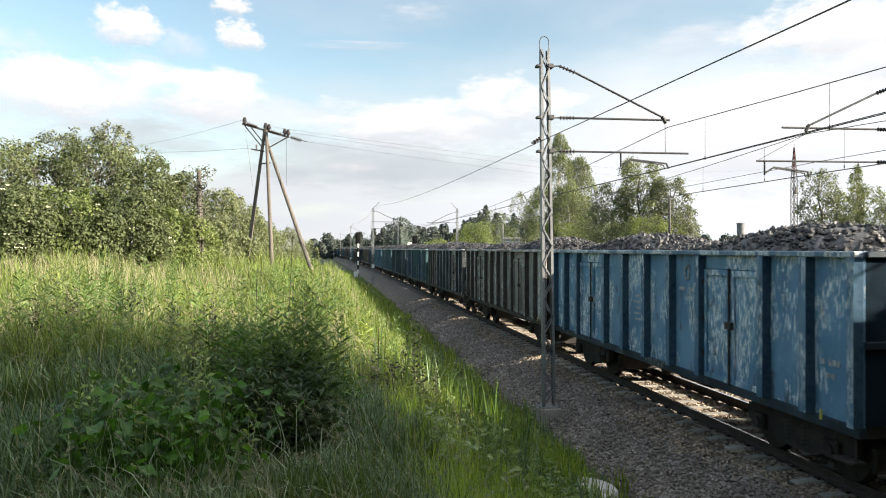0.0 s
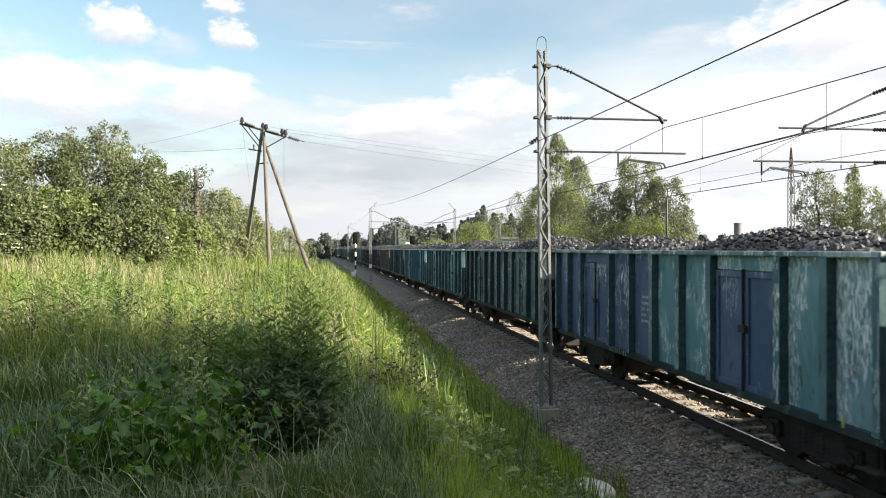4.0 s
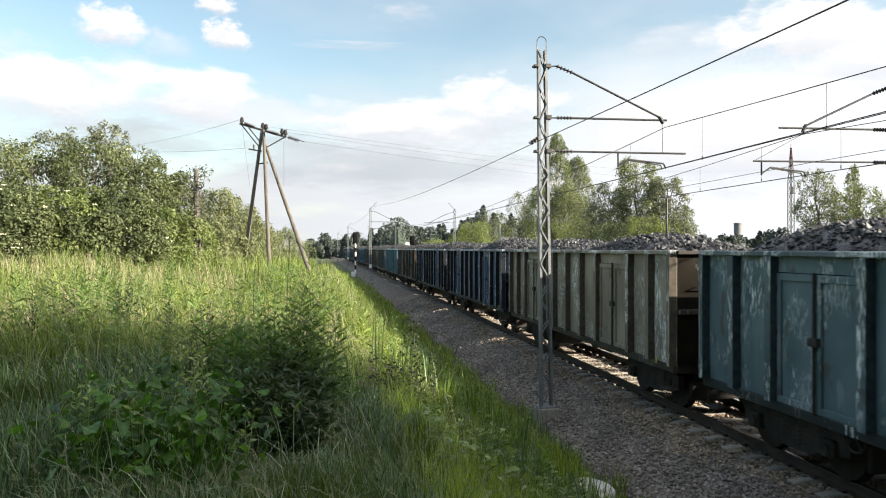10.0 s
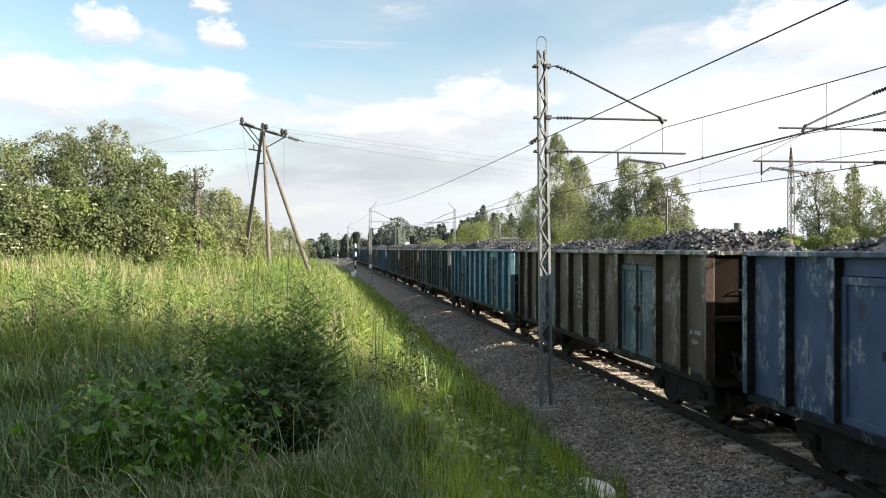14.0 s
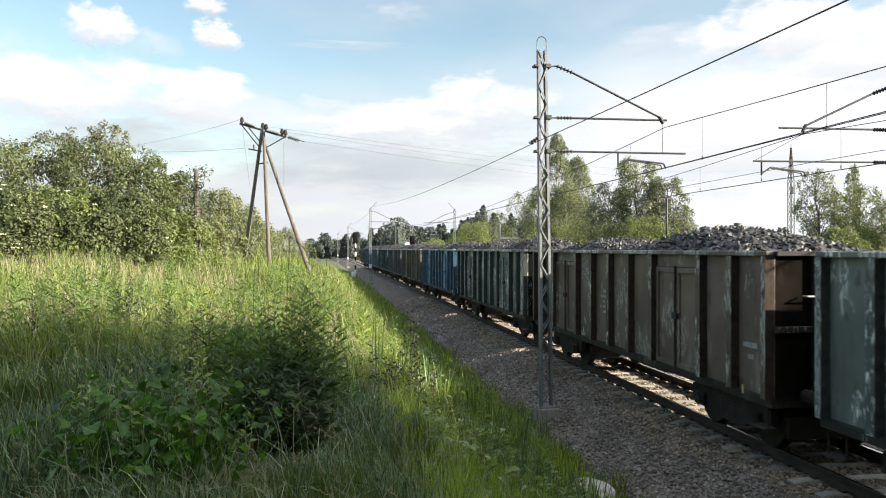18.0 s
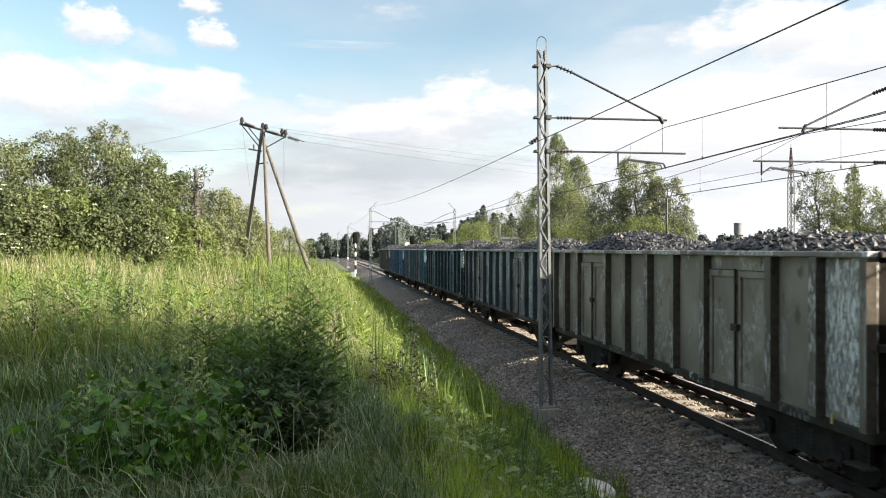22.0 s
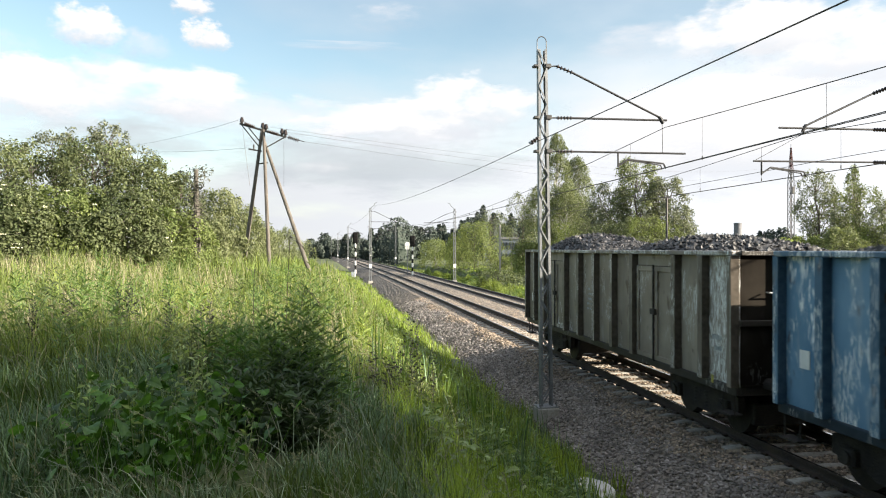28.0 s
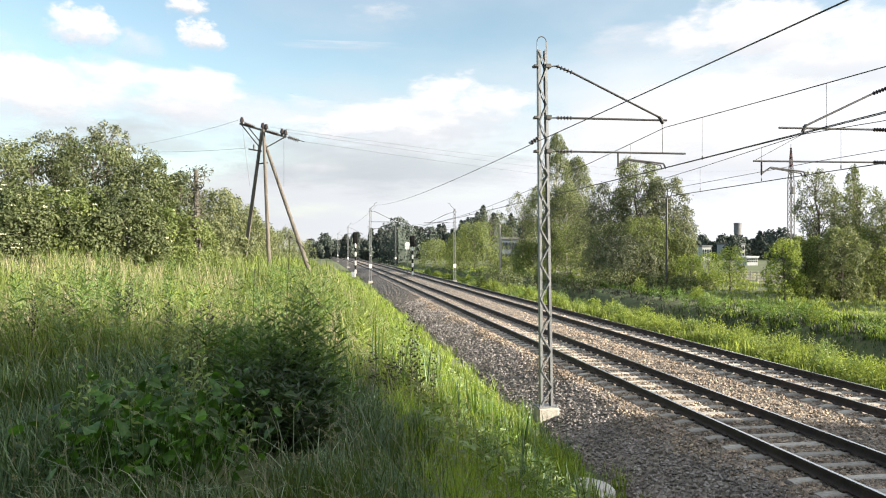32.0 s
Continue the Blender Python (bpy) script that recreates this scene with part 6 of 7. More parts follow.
def tree_at(name, px, d, top_y, half_px, material, bark, n, leaf, label, seed, **kw):
    x, y = at_bearing(px, d)
    z = float(ground_z(x, y))
    top = 3.36 + (440.3 - top_y) * d / 1295
    return tree(name, x, y, top - z, 1.12 * half_px * d / 1295, material, bark, n, leaf, label, seed, z=z, **kw)


def build_trees():
    el = "dense elder shrub with pale blossoms at the field's edge"
    for i, (px, d, ty, hw, n) in enumerate(((-40, 25, 262, 95, 6500), (60, 28, 262, 95, 8000), (165, 29, 256, 95, 9000), (248, 29, 282, 75, 7500), (120, 25.5, 335, 75, 6500),
                                           (10, 24, 335, 80, 6500), (215, 26, 335, 70, 6000), (305, 33, 318, 58, 6500), (300, 28, 368, 60, 5000), (50, 24, 378, 65, 5000), (150, 25, 380, 70, 5500),
                                           (240, 26, 385, 60, 5000), (345, 30, 400, 42, 3600), (318, 31.5, 306, 38, 4500))):
        tree_at("elder_shrub", px, d, ty, hw, M_LEAF_FRESH_ELDER if i in (4, 8, 12) else M_LEAF_ELDER, M_BARK, n, 0.125, el, 100 + i, low=0.06, clumps=38,
                shape=0.75, category="shrub", flowers=26 if i in (4, 5) else 10 if i in (1, 2, 9) else 5, lump=0.27)
    for i, (px, d, ty, hw, n) in enumerate(((190, 31, 220, 46, 1500), (95, 31, 236, 46, 1500), (145, 31, 230, 50, 1700), (10, 30, 248, 40, 1100), (235, 32, 258, 40, 1000))):
        tree_at("elder_shrub", px, d, ty, hw, M_LEAF_PALE, M_BARK, n, 0.125, "sparse grey-green shrub rising over the elders", 120 + i, low=0.62, clumps=30, category="shrub", sprig=3.0, lump=0.2)
    for i, (px, d, ty, hw, n) in enumerate(((388, 46, 338, 46, 6000), (425, 52, 366, 44, 5000), (365, 40, 392, 42, 4500), (455, 60, 392, 36, 3500), (485, 68, 410, 32, 2600), (405, 42, 410, 40, 4000), (512, 90, 402, 18, 1500),
                                           (535, 110, 425, 24, 2000))):
        tree_at("willow_shrub", px, d, ty, hw, M_LEAF_WILLOW, M_BARK, n, 0.17, "rounded grey-green willow shrub", 130 + i, low=0.04, clumps=40, shape=0.7, category="shrub", strands=170, lump=0.3)
    bi = "tall birch with hanging branches beyond the tracks"
    for i, (px, d, ty, hw, n, dr, sn) in enumerate(((986, 112, 238, 34, 5000, 0.5, 900), (1022, 116, 278, 38, 6000, 0.4, 900), (955, 122, 326, 36, 5000, 0.3, 400), (1002, 108, 330, 44, 5500, 0.4, 800),
                                                   (1510, 66, 292, 22, 2200, 0.5, 160))):
        tree_at("birch_tree", px, d, ty, hw, M_LEAF_BIRCH, M_BIRCH, n, 0.24 if d > 80 else 0.17, bi, 150 + i, low=0.14, pointed=True, droop=dr, clumps=46, strands=sn, lump=0.3)
    wi = "leafy broad tree beyond the tracks"
    for i, (px, d, ty, hw, n) in enumerate(((1082, 90, 326, 42, 9000), (1128, 87, 282, 46, 12000), (1180, 85, 316, 44, 11000), (1046, 97, 372, 38, 5000), (1448, 65, 302, 44, 7500),
                                           (1525, 63, 328, 42, 7000), (1575, 60, 352, 46, 5500), (925, 150, 340, 30, 5000), (1208, 87, 362, 22, 3000), (868, 215, 372, 28, 3000), (1120, 81, 418, 56, 6000), (1195, 82, 410, 34, 4000))):
        tree_at("broadleaf_tree", px, d, ty, hw, M_LEAF_BIRCH if i % 2 else M_LEAF_PALE, M_BARK, n, 0.23 if d > 75 else 0.17, wi, 170 + i, low=0.05, droop=0.15, clumps=50, shape=0.85, lump=0.25, sprig=1.6,
                strands=0 if i < 4 else 120)
    fr = "bright green round bush on the far side"
    for i, (px, d, ty, hw, n) in enumerate(((840, 138, 394, 42, 7000), (905, 140, 456, 30, 3000), (812, 150, 420, 25, 2500), (1255, 76, 448, 22, 2000), (1292, 72, 438, 28, 2800), (1388, 58, 424, 34, 4000), (938, 112, 430, 34, 3500),
                                           (770, 165, 425, 30, 2500), (1222, 74, 452, 26, 2200))):
        tree_at("round_bush", px, d, ty, hw, M_LEAF_FRESH if i in (3, 4, 5, 8) else M_LEAF_OLIVE, M_BARK, n, 0.28 if d > 100 else 0.17, fr, 200 + i, low=0.05, clumps=40, shape=0.75, category="bush", lump=0.3,
                strands=160 if i in (0, 2, 6, 7) else 0)
    for i in range(15):
        px = 880 + i * 50
        if 1230 < px < 1400:
            continue
        tree_at("ditch_bush", px, 78 - i * 1.4 + (i % 3) * 6, 478 + (i % 4) * 5, 40, (M_LEAF_ELDER, M_LEAF_BIRCH, M_LEAF_WILLOW)[i % 3], M_BARK, 1800, 0.2,
                "low dense bush on the far bank", 230 + i, low=0.02, clumps=26, shape=0.6, category="bush", lump=0.32)
    for i, (px, d, ty, hw, n) in enumerate(((1058, 93, 352, 34, 4000), (1105, 89, 330, 36, 5000), (1158, 87, 322, 36, 5000), (1475, 68, 340, 44, 4500))):
        tree_at("broadleaf_tree", px, d, ty, hw, (M_LEAF_PALE, M_LEAF_BIRCH)[i % 2], M_BARK, n, 0.23, wi, 190 + i, low=0.08, droop=0.25, clumps=44, shape=0.85, lump=0.28)
    for i, (px, d, ty, hw, n) in enumerate(((1428, 60, 420, 40, 5000), (1490, 58, 405, 48, 6000), (1556, 60, 395, 50, 6000), (1085, 84, 395, 46, 5500), (1150, 82, 385, 52, 6000),
                                           (1204, 81, 415, 30, 3500), (1010, 104, 395, 40, 5000))):
        tree_at("willow_shrub", px, d, ty, hw, (M_LEAF_OLIVE, M_LEAF_BIRCH)[i % 2], M_BARK, n, 0.2, "dense grey-green willow shrub under the trees", 280 + i, low=0.02, clumps=44,
                shape=0.8, droop=0.2, category="shrub", strands=200, lump=0.28)
    # trees beside the line, whose long shadows lie over the tracks and the near bank
    for i, (x, y, h, r) in enumerate(((27, 2.6, 9.3, 2.9), (27.5, -0.4, 10.7, 2.6), (28, -3.4, 10.6, 2.2), (28, -7.0, 14.6, 1.9), (28.5, -10.4, 17.4, 4.0), (27, -14.5, 19.0, 5.5), (34, -12, 21.0, 6.0),
                                      (28, -22, 18.0, 5.5), (34, -19, 21, 6.0))):
        tree("broadleaf_tree", x, y, h, r, M_LEAF_BIRCH, M_BARK, 5200, 0.55, "tall leafy tree beside the line", 300 + i, low=0.06, clumps=70, lump=0.30)
    # willows added outside the view so that the ditch turns darker
    for i, (x, y, h, r) in enumerate(((46, 26, 7.5, 4.2), (49, 40, 7.5, 4.2))):
        tree("broadleaf_tree", x, y, h, r, M_LEAF_WILLOW, M_BARK, 4000, 0.5, "spreading willow added out of view to shade the ditch", 315 + i, low=0.05, clumps=60)
    # unseen trees added behind the camera, to darken near grass and wagon sides
    for i, (x, y, h, r) in enumerate(((-13, -8, 19, 6.5), (-4, -9, 19, 6.0), (-17, -0.5, 13, 5.0), (3, -12, 16, 5.0), (-9, -15, 20, 6.5))):
        tree("broadleaf_tree", x, y, h, r, M_LEAF_ELDER, M_BARK, 4500, 0.5, "tall leafy tree added out of view to block sky light", 320 + i, low=0.04, clumps=60)
    # distant woods
    rng = np.random.default_rng(8)
    ch, tr = [], []

    def skyline(p):
        return float(np.interp(p, [545, 600, 640, 680, 720, 800, 860, 960], [430, 426, 416, 404, 406, 400, 384, 388]))

    spots = [(p, 330 + rng.uniform(-60, 60), skyline(p) + rng.uniform(-8, 14), rng.random() < 0.5) for p in range(545, 965, 8)]
    spots += [(p, 320 + rng.uniform(-60, 60), 428 + rng.uniform(-6, 6), False) for p in range(550, 960, 14)]
    spots += [(p, 300 + rng.uniform(-30, 30), 423 + rng.uniform(-9, 8), p % 3 == 0) for p in range(1225, 1420, 9)] + [(p, 260, 427 + rng.uniform(-8, 8), False) for p in range(1400, 1640, 14)]
    spots += [(705, 230, 384, False), (690, 240, 394, False), (722, 240, 398, False), (855, 250, 364, True), (845, 260, 376, True), (1385, 290, 404, False), (1345, 290, 410, True), (1362, 292, 408, False),
              (575, 350, 414, False), (612, 360, 416, True)]
    for px, d, ty, spruce in spots:
        x, y = at_bearing(px, d)
        z = float(ground_z(x, y))
        top = 3.36 + (440.3 - ty) * d / 1295 - z
        m = 950
        f = rng.random(m) ** (0.75 if spruce else 1.0)
        wid = top * (0.24 * (1.03 - f) ** 0.8 if spruce else 0.34 * np.sin(np.pi * (0.16 + 0.80 * f)) ** 0.6)
        a = rng.uniform(0, 6.283, m)
        wid = wid * rng.uniform(0.7, 1.05, m) * (1 + 0.22 * np.sin(a * 3 + px) * np.sin(f * 11 + px))
        o = np.stack([np.cos(a), np.sin(a), np.full(m, 0.3)], -1)
        p = np.stack([x + np.cos(a) * wid, y + np.sin(a) * wid, z + top * f], -1)
        ch.append(leaf_quads(p, rng.normal(0, 1, (m, 3)) - (0, 0, 0.6), o + rng.normal(0, 0.4, (m, 3)), np.full(m, d * 0.0029) * rng.uniform(0.6, 1.3, m), 0.8))
        cw = top * (0.12 if spruce else 0.22)
        tr.append(limb_mesh([((x, y, z - 0.2), (x, y, z + top * 0.3), cw * 0.8, cw), ((x, y, z + top * 0.3), (x, y, z + top * 0.65), cw, cw * 0.7),
                             ((x, y, z + top * 0.65), (x, y, z + top * 0.88), cw * 0.7, 0.1)], 7))
    v, f = join(ch + tr)
    tagged(raw("distant_woods", v, f, M_LEAF_DARK), "dark belt of distant pines and mixed trees", "woods", kind="stuff")


build_trees()
# ---- poles, signals, far buildings ----
def build_utility_pole():
    x, y = at_bearing(470, 42)
    z = float(ground_z(x, y))
    t = empty("utility_pole", pose(x, y, z, 0, 0, YAW))
    tagged(t, "leaning three-legged wooden power pole with crossarm", "utility pole")
    s = 42 / 1295

    def p(px, py, dep=0.0):
        return ((px - 470) * s, dep, 3.36 + (440.3 - py) * s - z)

    for a, b in (((430, 462, 0.3), (464, 228, 0)), ((479, 465, -0.4), (466, 225, 0)), ((541, 466, 0.2), (462, 236, 0.05))):
        bm = bmesh.new()
        lo, hi = Vector(p(*a)), Vector(p(*b))
        lo = lo + (lo - hi).normalized() * max(0.0, lo.z + 0.3)
        rod(bm, lo, hi, 0.125, 0.085, seg=10)
        part("leg", bm, M_WOOD, t, "grey weathered wooden leg")
    bm = bmesh.new()
    beam(bm, p(424, 219), p(506, 243), 0.09, 0.11)
    part("crossarm", bm, M_DARKSTEEL, t)
    for a, b in (((428, 222), (460, 262)), ((504, 243), (470, 262)), ((440, 226), (464, 256))):
        bm = bmesh.new()
        beam(bm, p(*a), p(*b), 0.06)
        part("brace", bm, M_DARKSTEEL, t)
    for px, py in ((428, 219), (465, 229), (471, 231), (499, 239), (505, 241)):
        bm = bmesh.new()
        rod(bm, p(px, py), p(px, py - 11), 0.07, 0.08, seg=8)
        rod(bm, p(px, py - 3), p(px, py - 9), 0.14, 0.09, seg=8)
        part("pin_insulator", bm, M_INSUL, t, "dark pin insulator")
    bm = bmesh.new()
    insulator(bm, p(510, 243), p(529, 249), 6, 0.12)
    rod(bm, p(505, 242), p(538, 251), 0.02)
    part("strain_insulator", bm, M_INSUL, t)
    for a, b in (((433, 219), (452, 226)), ((475, 233), (494, 239))):
        bm = bmesh.new()
        insulator(bm, p(*a, -0.12), p(*b, -0.12), 6, 0.12)
        part("strain_insulator", bm, M_INSUL, t)
    bm = bmesh.new()
    beam(bm, p(440, 264), p(463, 268), 0.08)
    rod(bm, p(449, 265), p(449, 256), 0.05)
    part("lower_bracket", bm, M_DARKSTEEL, t)
    bm = bmesh.new()
    rod(bm, p(458, 290), p(474, 288), 0.04)
    part("spreader", bm, M_DARKSTEEL, t)
    for a, b in (((430, 228), (443, 330)), ((503, 246), (503, 330))):
        bm = bmesh.new()
        rod(bm, p(*a, -0.1), p(*b, -0.1), 0.008, seg=5)
        part("earth_lead", bm, M_WIRE, t)
    # lines strung from the pole
    def world(px, py, d):
        q = at_bearing(px, d)
        return (q[0], q[1], 3.36 + (440.3 - py) * d / 1295)

    for (a, b, sag) in (((538, 251, 42), (1300, 330, 150), 1.0), ((505, 234, 42), (1330, 318, 150), 1.2), ((470, 224, 42), (1340, 300, 150), 1.4),
                        ((425, 212, 42), (160, 262, 80), 0.5), ((440, 262, 42), (100, 256, 60), 0.4)):
        A, B = Vector(world(*a)), Vector(world(*b))
        pts = []
        for i in range(17):
            k = i / 16
            c = A.lerp(B, k)
            c.z -= sag * 4 * k * (1 - k)
            pts.append(c)
        tagged(tube("power_line", pts, 0.008, M_WIRE), "thin grey power line wire", "wire", "power lines")


build_utility_pole()


def simple_post(name, px, d, top_y, w, material, label, category="post"):
    x, y = at_bearing(px, d)
    z = float(ground_z(x, y))
    t = empty(name, pose(x, y, z, 0, 0, YAW))
    tagged(t, label, category)
    top = 3.36 + (440.3 - top_y) * d / 1295 - z
    bm = bmesh.new()
    rod(bm, (0, 0, -0.2), (0, 0, top), w, w * 0.8, seg=8)
    part("shaft", bm, material, t)
    return t, top


def build_posts():
    t, top = simple_post("concrete_post", 885, 92, 398, 0.15, M_CONC, "pale slender concrete line post")
    t, top = simple_post("steel_post", 1180, 70, 350, 0.13, M_DARKSTEEL, "dark steel post with a short cap among the trees")
    bm = bmesh.new()
    box(bm, -0.35, 0.35, -0.1, 0.1, top - 0.05, top + 0.08, 0.02)
    part("cap", bm, M_DARKSTEEL, t)
    t, top = simple_post("dead_trunk", 347, 28.6, 300, 0.11, M_WOOD, "bare twin wooden post wrapped in twigs")
    rng = np.random.default_rng(3)
    n = 1100
    f = rng.random(n)
    a = rng.uniform(0, 6.28, n)
    w = 0.25 + 0.45 * np.exp(-((f - 0.93) / 0.12) ** 2) + 0.25 * np.exp(-((f - 0.45) / 0.15) ** 2)
    rr = w * rng.uniform(0.2, 1, n)
    pos = np.stack([np.cos(a) * rr, np.sin(a) * rr, top * (0.25 + 0.78 * f)], -1)
    v, fc = leaf_cards(rng, pos, rng.normal(0, 1, (n, 3)), rng.uniform(0.08, 0.22, n), rng.uniform(0.02, 0.07, n), 0.1)
    raw("twig_wrap", v, fc, M_DOCK, t)
    bm = bmesh.new()
    rod(bm, (0.14, 0, -0.1), (0.10, 0.05, top * 0.7), 0.05)
    part("second_shaft", bm, M_WOOD, t)


build_posts()


def build_signals():
    for px, d, ty, side in ((629, 100, 411, 0), (730, 95, 417, 1)):
        x, y = at_bearing(px, d)
        z = -0.7
        t = empty("railway_signal", pose(x, y, z, 0, 0, YAW))
        tagged(t, "railway signal on a black and white banded post", "signal", "railway signals")
        top = 3.36 + (440.3 - ty) * d / 1295 - z
        n = 8
        for i in range(n):
            a, b = top * 0.76 * i / n, top * 0.76 * (i + 1) / n
            bm = bmesh.new()
            rod(bm, (0, 0, a), (0, 0, b), 0.115, seg=8)
            part("post_band", bm, M_WHITE if i % 2 else M_BLACK, t)
        bm = bmesh.new()
        box(bm, -0.36, 0.36, -0.12, 0.12, top * 0.74, top, 0.11)
        head = part("signal_head", bm, M_BLACK, t, "black rounded signal head")
        for k in range(3):
            bm = bmesh.new()
            zz = top * (0.79 + 0.07 * k)
            rod(bm, (0, -0.13, zz), (0, -0.30, zz + 0.02), 0.12, seg=10)
            part("hood", bm, M_BLACK, head)
        if side == 0:
            bm = bmesh.new()
            box(bm, -0.55, 0.05, -0.3, 0.3, -0.1, 0.9, 0.05)
            part("cabinet", bm, M_WHITE, t, "white box at the signal's foot")
    x, y = at_bearing(721, 96)
    t = empty("disc_sign", pose(x, y, -0.7, 0, 0, YAW))
    tagged(t, "white rounded board on a thin grey post", "sign")
    bm = bmesh.new()
    rod(bm, (0, 0, 0), (0, 0, 4.0), 0.05)
    part("post", bm, M_GALV, t)
    bm = bmesh.new()
    rod(bm, (0, -0.03, 4.6), (0, 0.03, 4.6), 0.34, seg=16)
    rod(bm, (0, -0.03, 4.15), (0, 0.03, 4.15), 0.28, seg=16)
    part("board", bm, M_WHITE, t, "white board")


build_signals()


def build_manhole():
    t = empty("manhole_ring", pose(4.06, 11.56, -0.80))
    tagged(t, "pale concrete manhole ring with lid beside the ballast", "manhole")
    bm = bmesh.new()
    rod(bm, (0, 0, -0.1), (0, 0, 0.22), 0.64, 0.64, seg=36)
    bmesh.ops.bevel(bm, geom=[e for e in bm.edges if abs(e.verts[0].co.z - 0.22) < 1e-4 and abs(e.verts[1].co.z - 0.22) < 1e-4], offset=0.025, segments=2, affect="EDGES")
    part("ring", bm, M_PALECONC, t)
    bm = bmesh.new()
    rod(bm, (0.12, -0.05, 0.22), (0.12, -0.05, 0.28), 0.36, 0.34, seg=32)
    part("lid", bm, M_PALECONC, t, "raised round concrete lid")


build_manhole()


def build_tower(px, d, top_y, b, red, label):
    x, y = at_bearing(px, d)
    z = float(ground_z(x, y))
    t = empty("lattice_tower", pose(x, y, z, 0, 0, YAW + 8))
    tagged(t, label, "tower")
    top = 3.36 + (440.3 - top_y) * d / 1295 - z
    w = 0.06

    def half(k):
        return b + (w - b) * (k - 0.72) / 0.28 if k > 0.72 else b

    n = 16
    for i in range(n):
        a, c = i / n, (i + 1) / n
        ha, hc = half(a), half(c)
        A = [(sx * ha, sy * ha, a * top) for sx, sy in ((-1, -1), (1, -1), (1, 1), (-1, 1))]
        C = [(sx * hc, sy * hc, c * top) for sx, sy in ((-1, -1), (1, -1), (1, 1), (-1, 1))]
        colour = M_RUSTRED if i >= red else M_DARKSTEEL
        for k in range(4):
            for name, p, q, th in (("tower_leg", A[k], C[k], 0.12), ("brace", A[k], C[(k + 1) % 4], 0.06), ("strut", C[k], C[(k + 1) % 4], 0.06)):
                bm = bmesh.new()
                beam(bm, p, q, th)
                part(name, bm, colour, t)
    bm = bmesh.new()
    rod(bm, (0, 0, top), (0, 0, top + 0.8), 0.05)
    part("rod", bm, M_DARKSTEEL, t)
    bm = bmesh.new()
    box(bm, -0.3, 0.3, -0.9, -0.55, top * 0.62, top * 0.68, 0.05)
    part("antenna_box", bm, M_DARKSTEEL, t)


build_tower(1400, 150, 262, 0.44, 13, "steel lattice tower with a rusty red top behind the trees")
build_tower(1513, 190, 290, 0.36, 99, "slim grey lattice mast behind the trees")


def building(name, px0, px1, d, y_top, y_low, label, material, roof, rows, cols, depth=12.0):
    xa, ya = at_bearing((px0 + px1) / 2, d)
    z = float(ground_z(xa, ya))
    s = d / 1295
    w, h = (px1 - px0) * s, 3.36 + (440.3 - y_top) * s - z
    t = empty(name, pose(xa, ya, z, 0, 0, YAW))
    tagged(t, label, "building")
    bm = bmesh.new()
    box(bm, -w / 2, w / 2, 0, depth, -0.5, h)
    part("wall", bm, material, t)
    bm = bmesh.new()
    box(bm, -w / 2 - 0.3, w / 2 + 0.3, -0.3, depth + 0.3, h, h + 0.5, 0.05)
    part("roof", bm, roof, t)
    for r in range(rows):
        for c in range(cols):
            cw, rh = w / cols, (h - 1) / rows
            bm = bmesh.new()
            cx, cz = -w / 2 + cw * (c + 0.5), 0.8 + rh * (r + 0.5)
            box(bm, cx - cw * 0.32, cx + cw * 0.32, -0.08, -0.02, cz - rh * 0.3, cz + rh * 0.3)
            part("window", bm, M_GLASS, t)
    return t, w, h


def build_buildings():
    building("depot_building", 888, 916, 175, 424, 470, "blue-grey flat-roofed depot between the trees", M_BLUEGREY, M_ROOF, 2, 5, 10)
    building("factory_hall", 1243, 1259, 270, 437, 470, "white factory hall behind the bushes", M_PLASTER, M_ROOF, 1, 4)
    building("factory_hall", 1290, 1318, 280, 433, 470, "pale factory hall with flat roof", M_PLASTER, M_ROOF, 2, 6)
    building("low_office", 1322, 1341, 190, 457, 480, "low white office building with windows", M_PLASTER, M_PLASTER, 2, 5, 8)
    x, y = at_bearing(1306, 290)
    z = float(ground_z(x, y))
    t = empty("silo", pose(x, y, z, 0, 0, YAW))
    tagged(t, "tall grey silo tower behind the trees", "silo")
    h = 3.36 + (440.3 - 397) * 290 / 1295 - z
    bm = bmesh.new()
    rod(bm, (0, 0, 0), (0, 0, h), 1.5, seg=20)
    part("shaft", bm, M_ROOF, t)
    bm = bmesh.new()
    rod(bm, (0, 0, h), (0, 0, h + 0.5), 1.6, seg=20)
    part("cap", bm, M_ROOF, t)
    # lattice concrete fence
    t = empty("concrete_fence", pose(0, 0, 0))
    tagged(t, "pale openwork concrete fence behind the bushes", "fence")
    pts = [at_bearing(1305 + i * 12, 95 - i * 2) for i in range(10)]
    for (xa, ya), (xb, yb) in zip(pts, pts[1:]):
        za = float(ground_z(xa, ya))
        bm = bmesh.new()
        beam(bm, (xa, ya, za), (xa, ya, za + 1.5), 0.14)
        part("post", bm, M_CONC, t)
        bm = bmesh.new()
        for k in range(4):
            beam(bm, (xa, ya, za + 0.35 + 0.33 * k), (xb, yb, za + 0.35 + 0.33 * k), 0.07)
        for k in range(5):
            q = (k + 0.5) / 5
            beam(bm, (xa + (xb - xa) * q, ya + (yb - ya) * q, za + 0.3), (xa + (xb - xa) * q, ya + (yb - ya) * q, za + 1.4), 0.06)
        part("panel", bm, M_CONC, t)


build_buildings()


